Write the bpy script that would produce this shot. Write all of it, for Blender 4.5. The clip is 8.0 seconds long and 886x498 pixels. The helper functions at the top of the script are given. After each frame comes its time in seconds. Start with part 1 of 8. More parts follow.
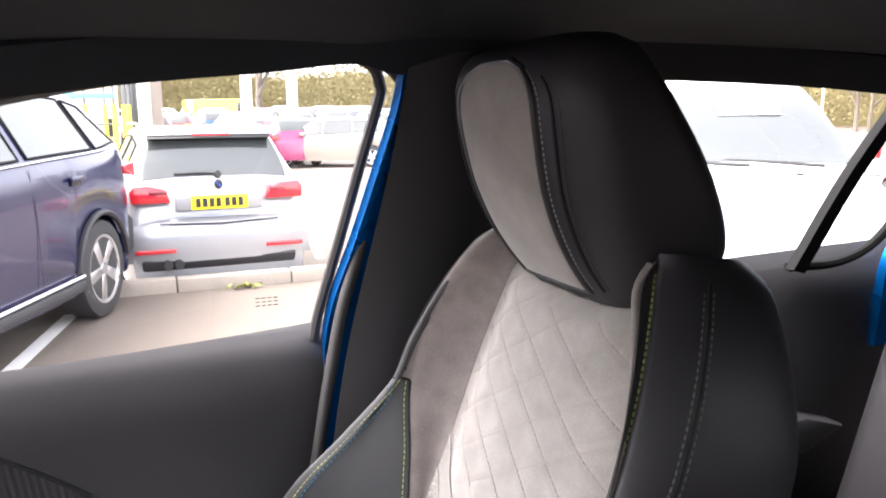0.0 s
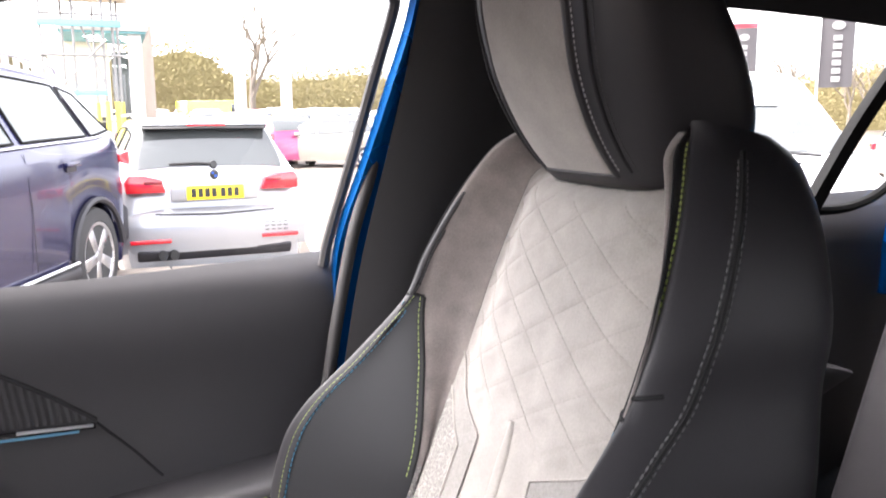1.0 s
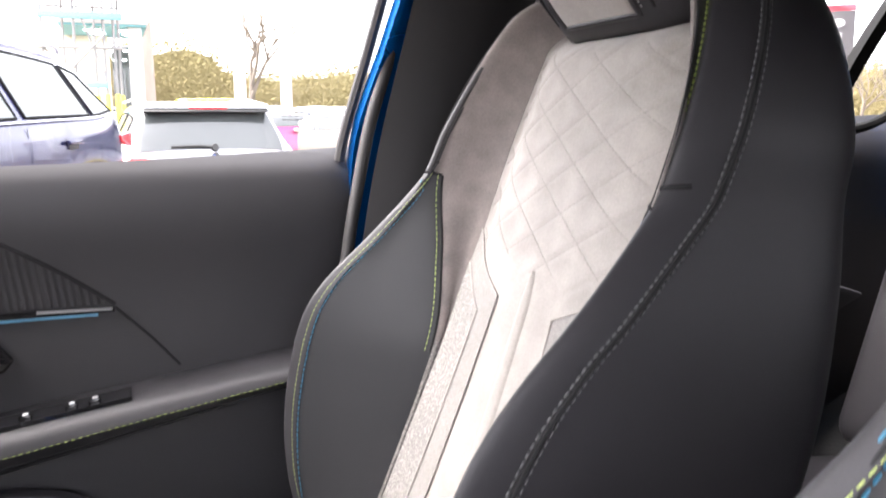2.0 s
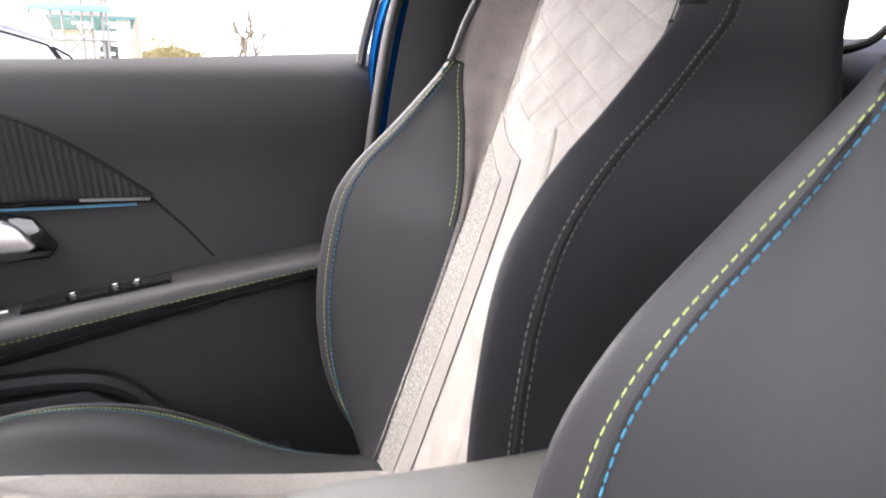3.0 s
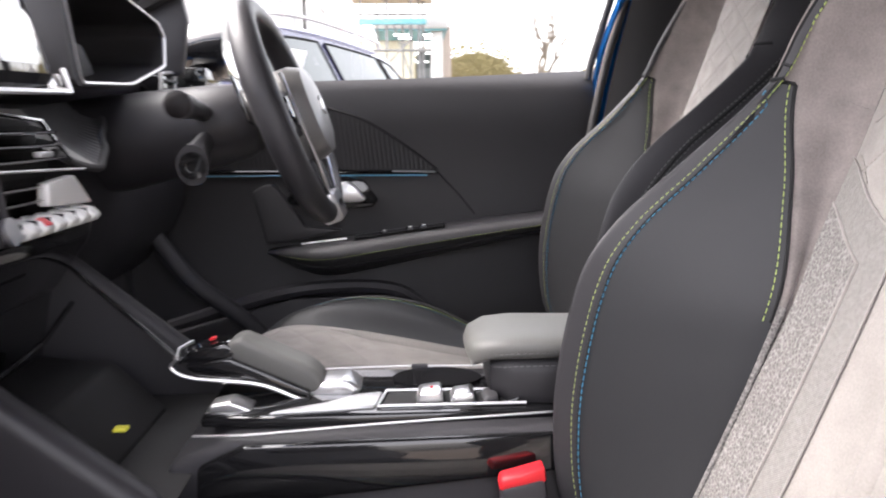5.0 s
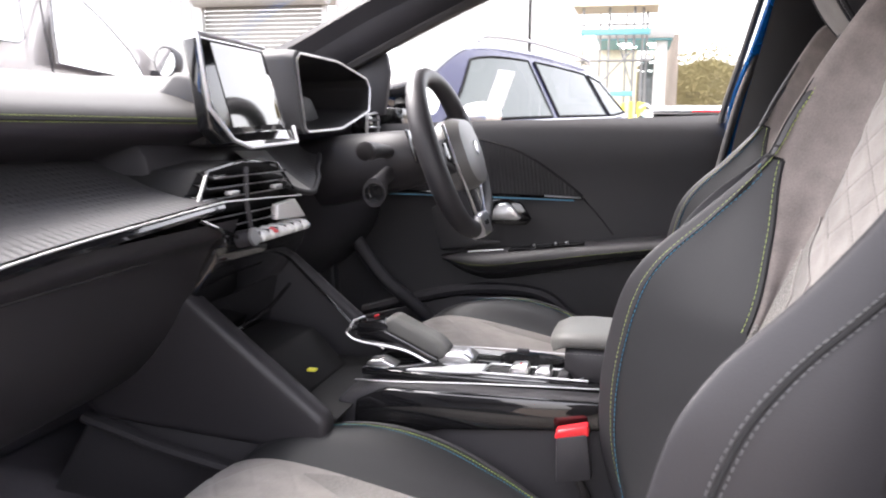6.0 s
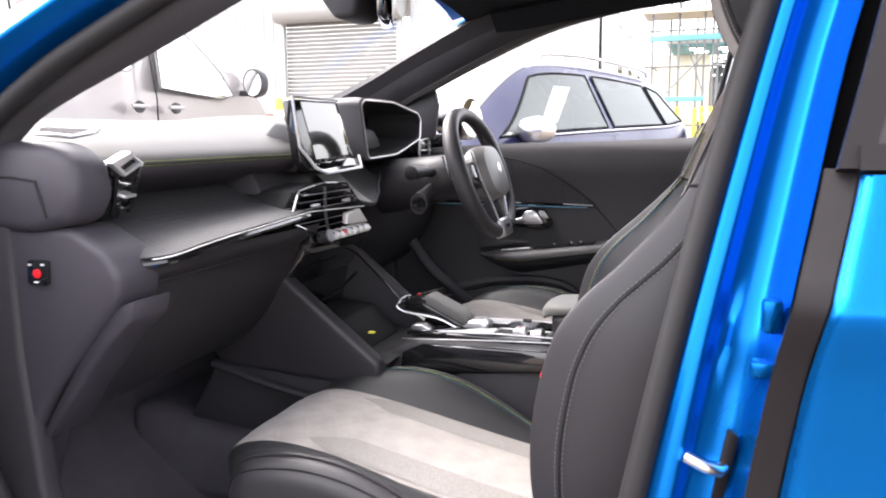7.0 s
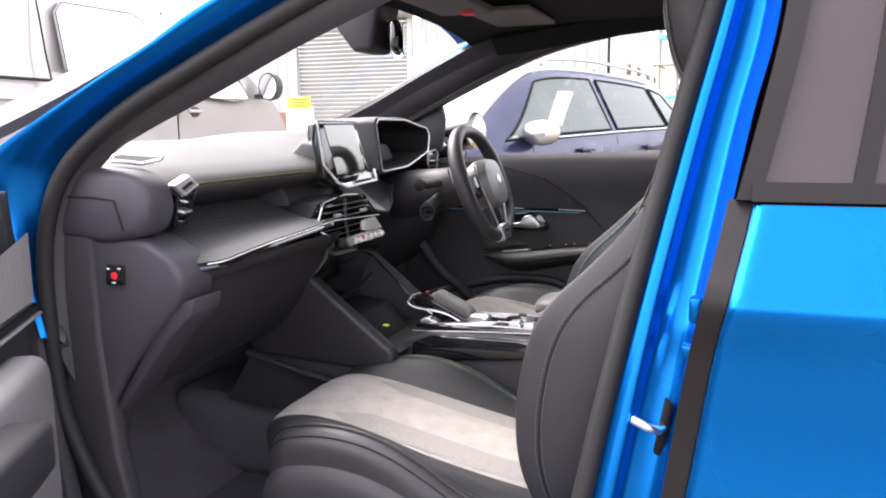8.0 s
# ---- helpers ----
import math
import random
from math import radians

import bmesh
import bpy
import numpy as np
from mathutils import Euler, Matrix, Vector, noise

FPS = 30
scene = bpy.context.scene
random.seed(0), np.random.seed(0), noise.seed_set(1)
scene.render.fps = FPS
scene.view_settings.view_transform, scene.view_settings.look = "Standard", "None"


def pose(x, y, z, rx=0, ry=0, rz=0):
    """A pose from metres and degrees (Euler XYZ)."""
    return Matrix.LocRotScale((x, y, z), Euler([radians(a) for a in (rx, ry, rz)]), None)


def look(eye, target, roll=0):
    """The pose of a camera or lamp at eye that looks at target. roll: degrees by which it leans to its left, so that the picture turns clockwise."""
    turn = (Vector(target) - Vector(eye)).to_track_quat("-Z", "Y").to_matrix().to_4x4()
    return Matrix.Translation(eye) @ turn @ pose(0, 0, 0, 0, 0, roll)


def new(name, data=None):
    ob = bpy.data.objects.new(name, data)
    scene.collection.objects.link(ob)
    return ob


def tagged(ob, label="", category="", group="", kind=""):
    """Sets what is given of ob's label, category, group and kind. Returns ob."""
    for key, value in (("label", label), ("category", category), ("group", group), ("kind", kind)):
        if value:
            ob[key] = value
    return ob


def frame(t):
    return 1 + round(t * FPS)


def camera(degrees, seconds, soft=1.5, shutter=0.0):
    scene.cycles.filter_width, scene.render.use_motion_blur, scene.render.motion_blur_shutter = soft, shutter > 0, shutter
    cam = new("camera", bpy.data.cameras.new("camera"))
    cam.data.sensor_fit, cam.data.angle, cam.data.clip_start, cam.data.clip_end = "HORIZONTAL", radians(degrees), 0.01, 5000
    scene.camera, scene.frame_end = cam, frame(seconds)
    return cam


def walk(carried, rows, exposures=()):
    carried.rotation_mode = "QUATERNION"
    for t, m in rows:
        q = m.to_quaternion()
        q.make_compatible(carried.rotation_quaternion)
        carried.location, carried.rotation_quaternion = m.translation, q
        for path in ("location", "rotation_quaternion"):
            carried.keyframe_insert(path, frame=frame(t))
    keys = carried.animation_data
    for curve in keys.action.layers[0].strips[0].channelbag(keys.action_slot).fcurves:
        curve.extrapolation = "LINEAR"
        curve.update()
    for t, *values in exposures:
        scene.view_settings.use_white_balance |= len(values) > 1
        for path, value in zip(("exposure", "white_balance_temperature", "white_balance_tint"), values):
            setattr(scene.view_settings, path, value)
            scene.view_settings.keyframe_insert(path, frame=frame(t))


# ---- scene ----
import functools

cam = camera(58.7, 8.0, soft=1.9, shutter=0.35)
PATH = [
    (0, (0.01, -0.3, 1.386), (0.742, 1.53, 1.049), -0.5),
    (0.5, (-0.002, -0.296, 1.342), (0.739, 1.532, 1.011), -0.2),
    (1, (-0.015, -0.291, 1.278), (0.733, 1.534, 0.951), -0.3),
    (1.5, (-0.028, -0.299, 1.211), (0.721, 1.527, 0.887), -0.4),
    (2, (-0.048, -0.311, 1.136), (0.703, 1.514, 0.811), -0.2),
    (2.2, (-0.059, -0.322, 1.103), (0.696, 1.501, 0.778), -0.4),
    (3.5, (-0.134, -0.424, 0.979), (0.638, 1.389, 0.635), -1.0),
    (4, (-0.133, -0.52, 0.973), (0.515, 1.341, 0.63), -0.9),
    (4.5, (-0.137, -0.656, 0.985), (0.264, 1.275, 0.652), -0.8),
    (5, (-0.109, -0.817, 1.001), (-0.037, 1.156, 0.681), -0.5),
    (5.2, (-0.084, -0.872, 1.009), (-0.133, 1.102, 0.69), 0.2),
    (6.3, (0.127, -1.237, 1.086), (-0.442, 0.656, 0.786), 0.5),
    (6.5, (0.176, -1.316, 1.097), (-0.435, 0.565, 0.8), 0.4),
    (7, (0.272, -1.531, 1.112), (-0.381, 0.337, 0.82), -0.3),
    (7.5, (0.323, -1.664, 1.153), (-0.344, 0.198, 0.86), -0.4),
    (8, (0.361, -1.746, 1.164), (-0.317, 0.112, 0.862), -0.5),
]
walk(cam, [(t, look(eye, target, roll)) for t, eye, target, roll in PATH],
     [(0, 3.72), (1, 3.88), (2, 3.95), (3.5, 3.72), (4.5, 3.3), (5, 3.26), (6.5, 3.38), (8, 3.2)])


# ---- light ----
world = bpy.data.worlds.new("world")
scene.world = world
world.use_nodes = True
wn, wl = world.node_tree.nodes, world.node_tree.links
sky = wn.new("ShaderNodeTexSky")
sky.sky_type, sky.sun_disc = "NISHITA", False
sky.sun_elevation, sky.sun_rotation = radians(53), radians(283)
sky.air_density, sky.dust_density = 1.0, 4.0
dull = wn.new("ShaderNodeHueSaturation")
dull.inputs["Saturation"].default_value = 0.22
wl.new(sky.outputs[0], dull.inputs["Color"])
warm = wn.new("ShaderNodeMix")
warm.data_type, warm.blend_type = "RGBA", "MULTIPLY"
warm.inputs[0].default_value, warm.inputs[7].default_value = 1.0, (1.05, 0.985, 1.0, 1)
wl.new(dull.outputs[0], warm.inputs[6])
wl.new(warm.outputs[2], wn["Background"].inputs[0])
wn["Background"].inputs[1].default_value = 0.15
sun = new("sun", bpy.data.lights.new("sun", "SUN"))
sun.data.energy, sun.data.angle, sun.data.color = 0.42, radians(60), (1.0, 0.96, 0.9)
sun.matrix_world = look((-4.4, 1.0, 6), (0, 0, 0))


# ---- materials ----
def mat(name, col, rough=0.6, metal=0.0, var=0.12, big=3.0, fine=90.0, bump=0.15, dist=0.002, coat=0.0, sheen=0.0, spec=0.5, rvar=0.08, tint=None):
    """A surface with stains at one scale, grain at another and a fine relief."""
    m = bpy.data.materials.new(name)
    m.use_nodes = True
    n, l = m.node_tree.nodes, m.node_tree.links
    b = n["Principled BSDF"]
    tc = n.new("ShaderNodeTexCoord")
    n1, n2 = n.new("ShaderNodeTexNoise"), n.new("ShaderNodeTexNoise")
    n1.inputs["Scale"].default_value, n1.inputs["Detail"].default_value = big, 4
    n2.inputs["Scale"].default_value, n2.inputs["Detail"].default_value = fine, 3
    for x in (n1, n2):
        l.new(tc.outputs["Object"], x.inputs["Vector"])
    add = n.new("ShaderNodeMath")
    add.operation = "MULTIPLY_ADD"
    l.new(n1.outputs[0], add.inputs[0])
    add.inputs[1].default_value = 0.6
    half = n.new("ShaderNodeMath")
    half.operation = "MULTIPLY"
    half.inputs[1].default_value = 0.4
    l.new(n2.outputs[0], half.inputs[0])
    l.new(half.outputs[0], add.inputs[2])
    ramp = n.new("ShaderNodeMix")
    ramp.data_type = "RGBA"
    lo = [c * (1 - var * 1.6) for c in col]
    hi = [min(1.0, c * (1 + var * 1.6)) for c in (tint or col)]
    ramp.inputs[6].default_value, ramp.inputs[7].default_value = (*lo, 1), (*hi, 1)
    l.new(add.outputs[0], ramp.inputs[0])
    l.new(ramp.outputs[2], b.inputs["Base Color"])
    rr = n.new("ShaderNodeMapRange")
    rr.inputs[3].default_value, rr.inputs[4].default_value = max(0.02, rough - rvar), min(1, rough + rvar)
    l.new(n1.outputs[0], rr.inputs[0])
    l.new(rr.outputs[0], b.inputs["Roughness"])
    b.inputs["Metallic"].default_value = metal
    b.inputs["Coat Weight"].default_value, b.inputs["Coat Roughness"].default_value = coat, 0.04
    b.inputs["Sheen Weight"].default_value = sheen
    b.inputs["Specular IOR Level"].default_value = spec
    if bump:
        bp = n.new("ShaderNodeBump")
        bp.inputs["Strength"].default_value, bp.inputs["Distance"].default_value = bump, dist
        l.new(n2.outputs[0], bp.inputs["Height"])
        l.new(bp.outputs[0], b.inputs["Normal"])
    return m


def relief(m, kind, scale, strength, dist=0.002, axis="X", dark=0.0):
    """Adds a wave or cell pattern to a material's relief, and darkens its hollows by dark."""
    n, l = m.node_tree.nodes, m.node_tree.links
    b = n["Principled BSDF"]
    tc = n.new("ShaderNodeTexCoord")
    if kind == "wave":
        t = n.new("ShaderNodeTexWave")
        t.bands_direction = axis
        t.inputs["Scale"].default_value = scale
    else:
        t = n.new("ShaderNodeTexVoronoi")
        t.inputs["Scale"].default_value = scale
    l.new(tc.outputs["Object"], t.inputs["Vector"])
    bp = n.new("ShaderNodeBump")
    bp.inputs["Strength"].default_value, bp.inputs["Distance"].default_value = strength, dist
    l.new(t.outputs[0], bp.inputs["Height"])
    if b.inputs["Normal"].links:
        l.new(b.inputs["Normal"].links[0].from_socket, bp.inputs["Normal"])
    l.new(bp.outputs[0], b.inputs["Normal"])
    if dark and b.inputs["Base Color"].links:
        mx = n.new("ShaderNodeMix")
        mx.data_type, mx.blend_type = "RGBA", "MULTIPLY"
        mx.inputs[0].default_value = dark
        l.new(b.inputs["Base Color"].links[0].from_socket, mx.inputs[6])
        l.new(t.outputs[0], mx.inputs[7])
        l.new(mx.outputs[2], b.inputs["Base Color"])
    return m


def pane_glass(name, col, gloss=0.85):
    """Thin flat glass: lets light straight through, and mirrors by its angle."""
    m = bpy.data.materials.new(name)
    m.use_nodes = True
    n, l = m.node_tree.nodes, m.node_tree.links
    n.remove(n["Principled BSDF"])
    tr, gl, mix, fr = (n.new("ShaderNode" + k) for k in ("BsdfTransparent", "BsdfGlossy", "MixShader", "LayerWeight"))
    tr.inputs[0].default_value = (*col, 1)
    gl.inputs["Roughness"].default_value = 0.01
    pw, sc = n.new("ShaderNodeMath"), n.new("ShaderNodeMath")
    pw.operation, sc.operation = "POWER", "MULTIPLY_ADD"
    pw.inputs[1].default_value, sc.inputs[1].default_value, sc.inputs[2].default_value = 4.0, gloss, 0.05
    fr.inputs[0].default_value = 0.5
    l.new(fr.outputs["Facing"], pw.inputs[0])
    l.new(pw.outputs[0], sc.inputs[0])
    l.new(sc.outputs[0], mix.inputs[0])
    l.new(tr.outputs[0], mix.inputs[1])
    l.new(gl.outputs[0], mix.inputs[2])
    l.new(mix.outputs[0], n["Material Output"].inputs[0])
    return m


M = {
    "leather": mat("black leather", (0.027, 0.026, 0.029), 0.48, var=0.2, big=6, fine=900, bump=0.25, dist=0.0006, spec=0.42),
    "leather_grey": mat("charcoal leather", (0.02, 0.0205, 0.0225), 0.46, var=0.16, big=6, fine=900, bump=0.25, dist=0.0006, spec=0.36),
    # lighter leather copy; its colour stands in for windscreen light on the armrest
    "leather_arm": mat("leather lightened for windscreen", (0.11, 0.11, 0.104), 0.5, var=0.14, big=6, fine=900, bump=0.25, dist=0.0006),
    "suede": mat("pale grey suede", (0.3, 0.278, 0.26), 0.92, var=0.3, big=26, fine=500, bump=0.35, dist=0.0008, sheen=0.2, spec=0.12),
    "taupe": mat("taupe suede", (0.215, 0.19, 0.18), 0.95, var=0.42, big=34, fine=500, bump=0.35, dist=0.0008, sheen=0.3, spec=0.12),
    "weave": relief(mat("woven grey cloth", (0.33, 0.314, 0.3), 0.95, var=0.6, big=420, fine=1300, bump=0.6, dist=0.0012, spec=0.12), "cell", 330, 0.7, 0.0016, dark=0.6),
    # base lifted and tinted purple: veiling haze painted into black plastic
    "lowdash": mat("haze-tinted dashboard plastic", (0.042, 0.039, 0.048), 0.55, var=0.14, big=5, fine=1100, bump=0.3, dist=0.0004, spec=0.4),
    # mostly non-metal near-white: the sky's reflection in chrome is put into the colour
    "keysilver": mat("pale chrome, sky painted in", (0.8, 0.8, 0.79), 0.35, 0.25, var=0.04, bump=0.0),
    "postblack": mat("matt black post trim", (0.016, 0.0155, 0.0165), 0.6, var=0.12, big=4, fine=900, bump=0.2, dist=0.0004, spec=0.25),
    "weavesoft": relief(mat("fine twill grey cloth", (0.29, 0.274, 0.262), 0.95, var=0.3, big=260, fine=900, bump=0.5, dist=0.001, spec=0.12), "wave", 230, 0.5, 0.0006, axis="DIAGONAL", dark=0.25),
    # dark plastic raised in colour to imitate daylight falling on the wheel hub
    "hubskin": mat("wheel cover lightened for windscreen", (0.15, 0.147, 0.143), 0.42, var=0.1, big=6, fine=1100, bump=0.3, dist=0.0004),
    # lit copy of the dark door trim: open-sky light put into its colour
    "insert": mat("door trim lightened for open sky", (0.2, 0.194, 0.194), 0.42, var=0.1, big=5, fine=900, bump=0.15, dist=0.0004),
    # shaded copy of the black plastic: weaker light low in the cabin is painted
    "deep": mat("knee plastic darkened as shade", (0.022, 0.0208, 0.024), 0.46, var=0.14, big=5, fine=1100, bump=0.3, dist=0.0004, spec=0.42),
    "soft": mat("soft black plastic", (0.038, 0.0372, 0.04), 0.55, var=0.14, big=4, fine=1400, bump=0.3, dist=0.0004, spec=0.36),
    "hard": mat("hard black plastic", (0.033, 0.032, 0.036), 0.55, var=0.16, big=5, fine=1100, bump=0.3, dist=0.0004, spec=0.36),
    "dashtop": mat("dashboard top skin", (0.041, 0.039, 0.038), 0.6, var=0.12, big=4, fine=1300, bump=0.3, dist=0.0004, spec=0.25),
    "gloss": mat("piano black", (0.008, 0.008, 0.009), 0.07, var=0.1, bump=0.0, coat=0.6, rvar=0.03),
    "chrome": mat("satin chrome", (0.74, 0.74, 0.75), 0.3, 1.0, var=0.05, bump=0.02, rvar=0.05),
    "steel": mat("bright steel", (0.7, 0.7, 0.72), 0.28, 1.0, var=0.08, bump=0.05),
    "rubber": mat("black rubber", (0.024, 0.0225, 0.0232), 0.6, var=0.2, big=8, fine=300, bump=0.15, dist=0.0006),
    "trimgrey": mat("satin dark window trim", (0.009, 0.0075, 0.0082), 0.5, var=0.1, bump=0.05, spec=0.2),
    "liner": mat("black headlining cloth", (0.011, 0.0123, 0.0148), 0.95, var=0.15, big=8, fine=700, bump=0.4, dist=0.0006, spec=0.15),
    "linergrey": mat("grey visor cloth", (0.16, 0.155, 0.15), 0.9, var=0.12, big=8, fine=700, bump=0.3, dist=0.0006, spec=0.15),
    # black carpet with its albedo raised to stand in for veiling glare
    "carpet": mat("black carpet", (0.12, 0.113, 0.127), 1.0, var=0.25, big=12, fine=500, bump=0.8, dist=0.002, spec=0.1),
    "paint": mat("bright blue car paint", (0.0012, 0.12, 0.43), 0.28, 0.85, var=0.06, big=2, fine=2500, bump=0.02, dist=0.0002, coat=0.06, spec=0.2, rvar=0.04),
    "blacktrim": mat("black glass surround", (0.010, 0.010, 0.010), 0.7, var=0.1, bump=0.05, spec=0.1),
    "silver": mat("satin silver trim", (0.62, 0.62, 0.63), 0.42, 0.75, var=0.05, bump=0.02),
    "lime": mat("lime thread", (0.36, 0.44, 0.13), 0.7, var=0.1, bump=0.0),
    "cyan": mat("blue thread", (0.04, 0.18, 0.29), 0.7, var=0.1, bump=0.0),
    "thread": mat("pale grey thread", (0.42, 0.42, 0.42), 0.7, var=0.1, bump=0.0),
    "darkthread": mat("dark grey thread", (0.055, 0.054, 0.055), 0.7, var=0.1, bump=0.0),
    "quiltthread": mat("warm grey quilting thread", (0.265, 0.243, 0.226), 0.8, var=0.1, bump=0.0),
    "thread2": mat("slate thread", (0.1, 0.1, 0.103), 0.7, var=0.1, bump=0.0),
    # near-black; also painted as shade in creases and recesses that aren't cut
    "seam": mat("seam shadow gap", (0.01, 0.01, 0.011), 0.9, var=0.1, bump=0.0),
    "red": mat("red plastic", (0.7, 0.02, 0.03), 0.35, var=0.08, bump=0.05),
    "label": mat("white print", (0.75, 0.75, 0.75), 0.6, var=0.05, bump=0.0),
    "yellow": mat("yellow paint", (0.8, 0.75, 0.08), 0.5, var=0.1, big=5, bump=0.1),
    "screen": mat("dark display glass", (0.02, 0.022, 0.022), 0.06, var=0.05, bump=0.0, coat=0.8, rvar=0.02),
    "mirror": mat("mirror", (0.9, 0.9, 0.9), 0.02, 1.0, var=0.0, bump=0.0, rvar=0.0),
    "glass": pane_glass("clear car glass", (0.93, 0.95, 0.95)),
    "screenglass": pane_glass("windscreen glass", (0.93, 0.95, 0.95), 0.2),
    "tinted": mat("dark tinted car glass", (0.035, 0.027, 0.029), 0.05, var=0.05, bump=0.0, rvar=0.02, spec=0.36),
}
M["ribbed"] = mat("ribbed black trim", (0.058, 0.057, 0.06), 0.5, var=0.1, fine=400, bump=0.1, dist=0.0005, spec=0.28)


# ---- tools ----
def link(name, verts, faces, material, smooth=True):
    me = bpy.data.meshes.new(name)
    me.from_pydata([tuple(v) for v in verts], [], faces)
    bm = bmesh.new()
    bm.from_mesh(me)
    bmesh.ops.recalc_face_normals(bm, faces=bm.faces)
    bm.to_mesh(me)
    bm.free()
    me.materials.append(material)
    if smooth:
        me.shade_smooth()
        me.set_sharp_from_angle(angle=radians(42))
    me.update()
    return new(name, me)


BASE = {}


def thing(name, label, category, base=(0, 0, 0), group="", kind=""):
    """An Empty at the base of a thing; its parts are given in the place's own metres."""
    ob = new(name)
    ob.empty_display_size = 0.1
    ob.location = base
    BASE[ob.name] = Vector(base)
    return tagged(ob, label, category, group, kind)


def part(name, geo, material, parent=None, label="", smooth=True):
    """One mesh under a thing or under a part."""
    ob = link(name, geo[0], geo[1], material, smooth)
    if parent:
        ob.parent = parent
        if parent.parent is None:
            ob.matrix_parent_inverse = Matrix.Translation(-BASE[parent.name])
    return tagged(ob, label)


def piece(name, geo, material, label, category="", kind="structure", smooth=True):
    return tagged(link(name, geo[0], geo[1], material, smooth), label, category, "", kind)


def join(*geos):
    v, f = [], []
    for gv, gf in geos:
        k = len(v)
        v += list(gv)
        f += [tuple(i + k for i in q) for q in gf]
    return v, f


def shift(geo, m):
    if not isinstance(m, Matrix):
        m = Matrix.Translation(m)
    return [m @ Vector(v) for v in geo[0]], geo[1]


def grid(fn, nu, nv, u0=0.0, u1=1.0, v0=0.0, v1=1.0, loop=False):
    vs = [fn(u0 + (u1 - u0) * i / nu, v0 + (v1 - v0) * j / nv) for j in range(nv + 1) for i in range(nu + (0 if loop else 1))]
    w = nu if loop else nu + 1
    fs = [(j * w + i, j * w + (i + 1) % w, (j + 1) * w + (i + 1) % w, (j + 1) * w + i) for j in range(nv) for i in range(nu)]
    return vs, fs


def loft(rings, cap=True, loop=True):
    """Skin through rings of equal length."""
    w = len(rings[0])
    vs = [p for r in rings for p in r]
    n = w if loop else w - 1
    fs = [(j * w + i, j * w + (i + 1) % w, (j + 1) * w + (i + 1) % w, (j + 1) * w + i) for j in range(len(rings) - 1) for i in range(n)]
    if cap:
        fs += [tuple(range(w - 1, -1, -1)), tuple(range((len(rings) - 1) * w, len(rings) * w))]
    return vs, fs


def lerp(table, x):
    """Piecewise linear in a table of (x, value)."""
    return float(np.interp(x, [a for a, _ in table], [b for _, b in table]))


def soft(table, x):
    """Smooth curve through a table of (x, value)."""
    xs, ys = [a for a, _ in table], [b for _, b in table]
    if x <= xs[0]:
        return ys[0]
    if x >= xs[-1]:
        return ys[-1]
    i = max(k for k in range(len(xs) - 1) if xs[k] <= x)

    def slope(k):
        if 0 < k < len(xs) - 1:
            return (ys[k + 1] - ys[k - 1]) / (xs[k + 1] - xs[k - 1])
        a, b = (0, 1) if k == 0 else (-2, -1)
        return (ys[b] - ys[a]) / (xs[b] - xs[a])
    h = xs[i + 1] - xs[i]
    t = (x - xs[i]) / h
    return ((2 * t ** 3 - 3 * t ** 2 + 1) * ys[i] + (t ** 3 - 2 * t ** 2 + t) * h * slope(i)
            + (-2 * t ** 3 + 3 * t ** 2) * ys[i + 1] + (t ** 3 - t ** 2) * h * slope(i + 1))


def curve(points, n=40):
    """Points along a smooth line through the given ones."""
    ts = [(k, k) for k in range(len(points))]
    cs = [[(k, p[a]) for k, p in enumerate(points)] for a in range(3)]
    return [Vector([soft(c, (len(points) - 1) * i / n) for c in cs]) for i in range(n + 1)]


def tube(pts, r, n=8, closed=False, flat=1.0, up=None):
    """A round (or flattened) bar along points; r is one radius or one for each point."""
    pts = [Vector(p) for p in pts]
    rs = r if isinstance(r, (list, tuple)) else [r] * len(pts)
    rings, prev = [], None
    for i, p in enumerate(pts):
        a = pts[i - 1] if i or closed else p
        b = pts[(i + 1) % len(pts)] if i < len(pts) - 1 or closed else p
        d = (b - a).normalized()
        ref = Vector(up) if up else (prev if prev else (Vector((0, 0, 1)) if abs(d.z) < 0.9 else Vector((1, 0, 0))))
        s = d.cross(ref).normalized()
        q = s.cross(d).normalized()
        prev = q
        rings.append([p + (s * math.cos(2 * math.pi * k / n) + q * math.sin(2 * math.pi * k / n) * flat) * rs[i] for k in range(n)])
    if closed:
        vs, fs = loft(rings + [rings[0]], cap=False)
        return vs, fs
    return loft(rings)


def box(c, s, bevel=0.0, rot=(0, 0, 0), seg=2):
    bm = bmesh.new()
    bmesh.ops.create_cube(bm, size=1)
    for v in bm.verts:
        v.co = Vector((v.co.x * s[0], v.co.y * s[1], v.co.z * s[2]))
    if bevel:
        bmesh.ops.bevel(bm, geom=bm.edges[:], offset=bevel, segments=seg, profile=0.5, affect="EDGES")
    m = pose(*c, *rot)
    bm.verts.index_update()
    out = [m @ v.co for v in bm.verts], [tuple(v.index for v in f.verts) for f in bm.faces]
    bm.free()
    return out


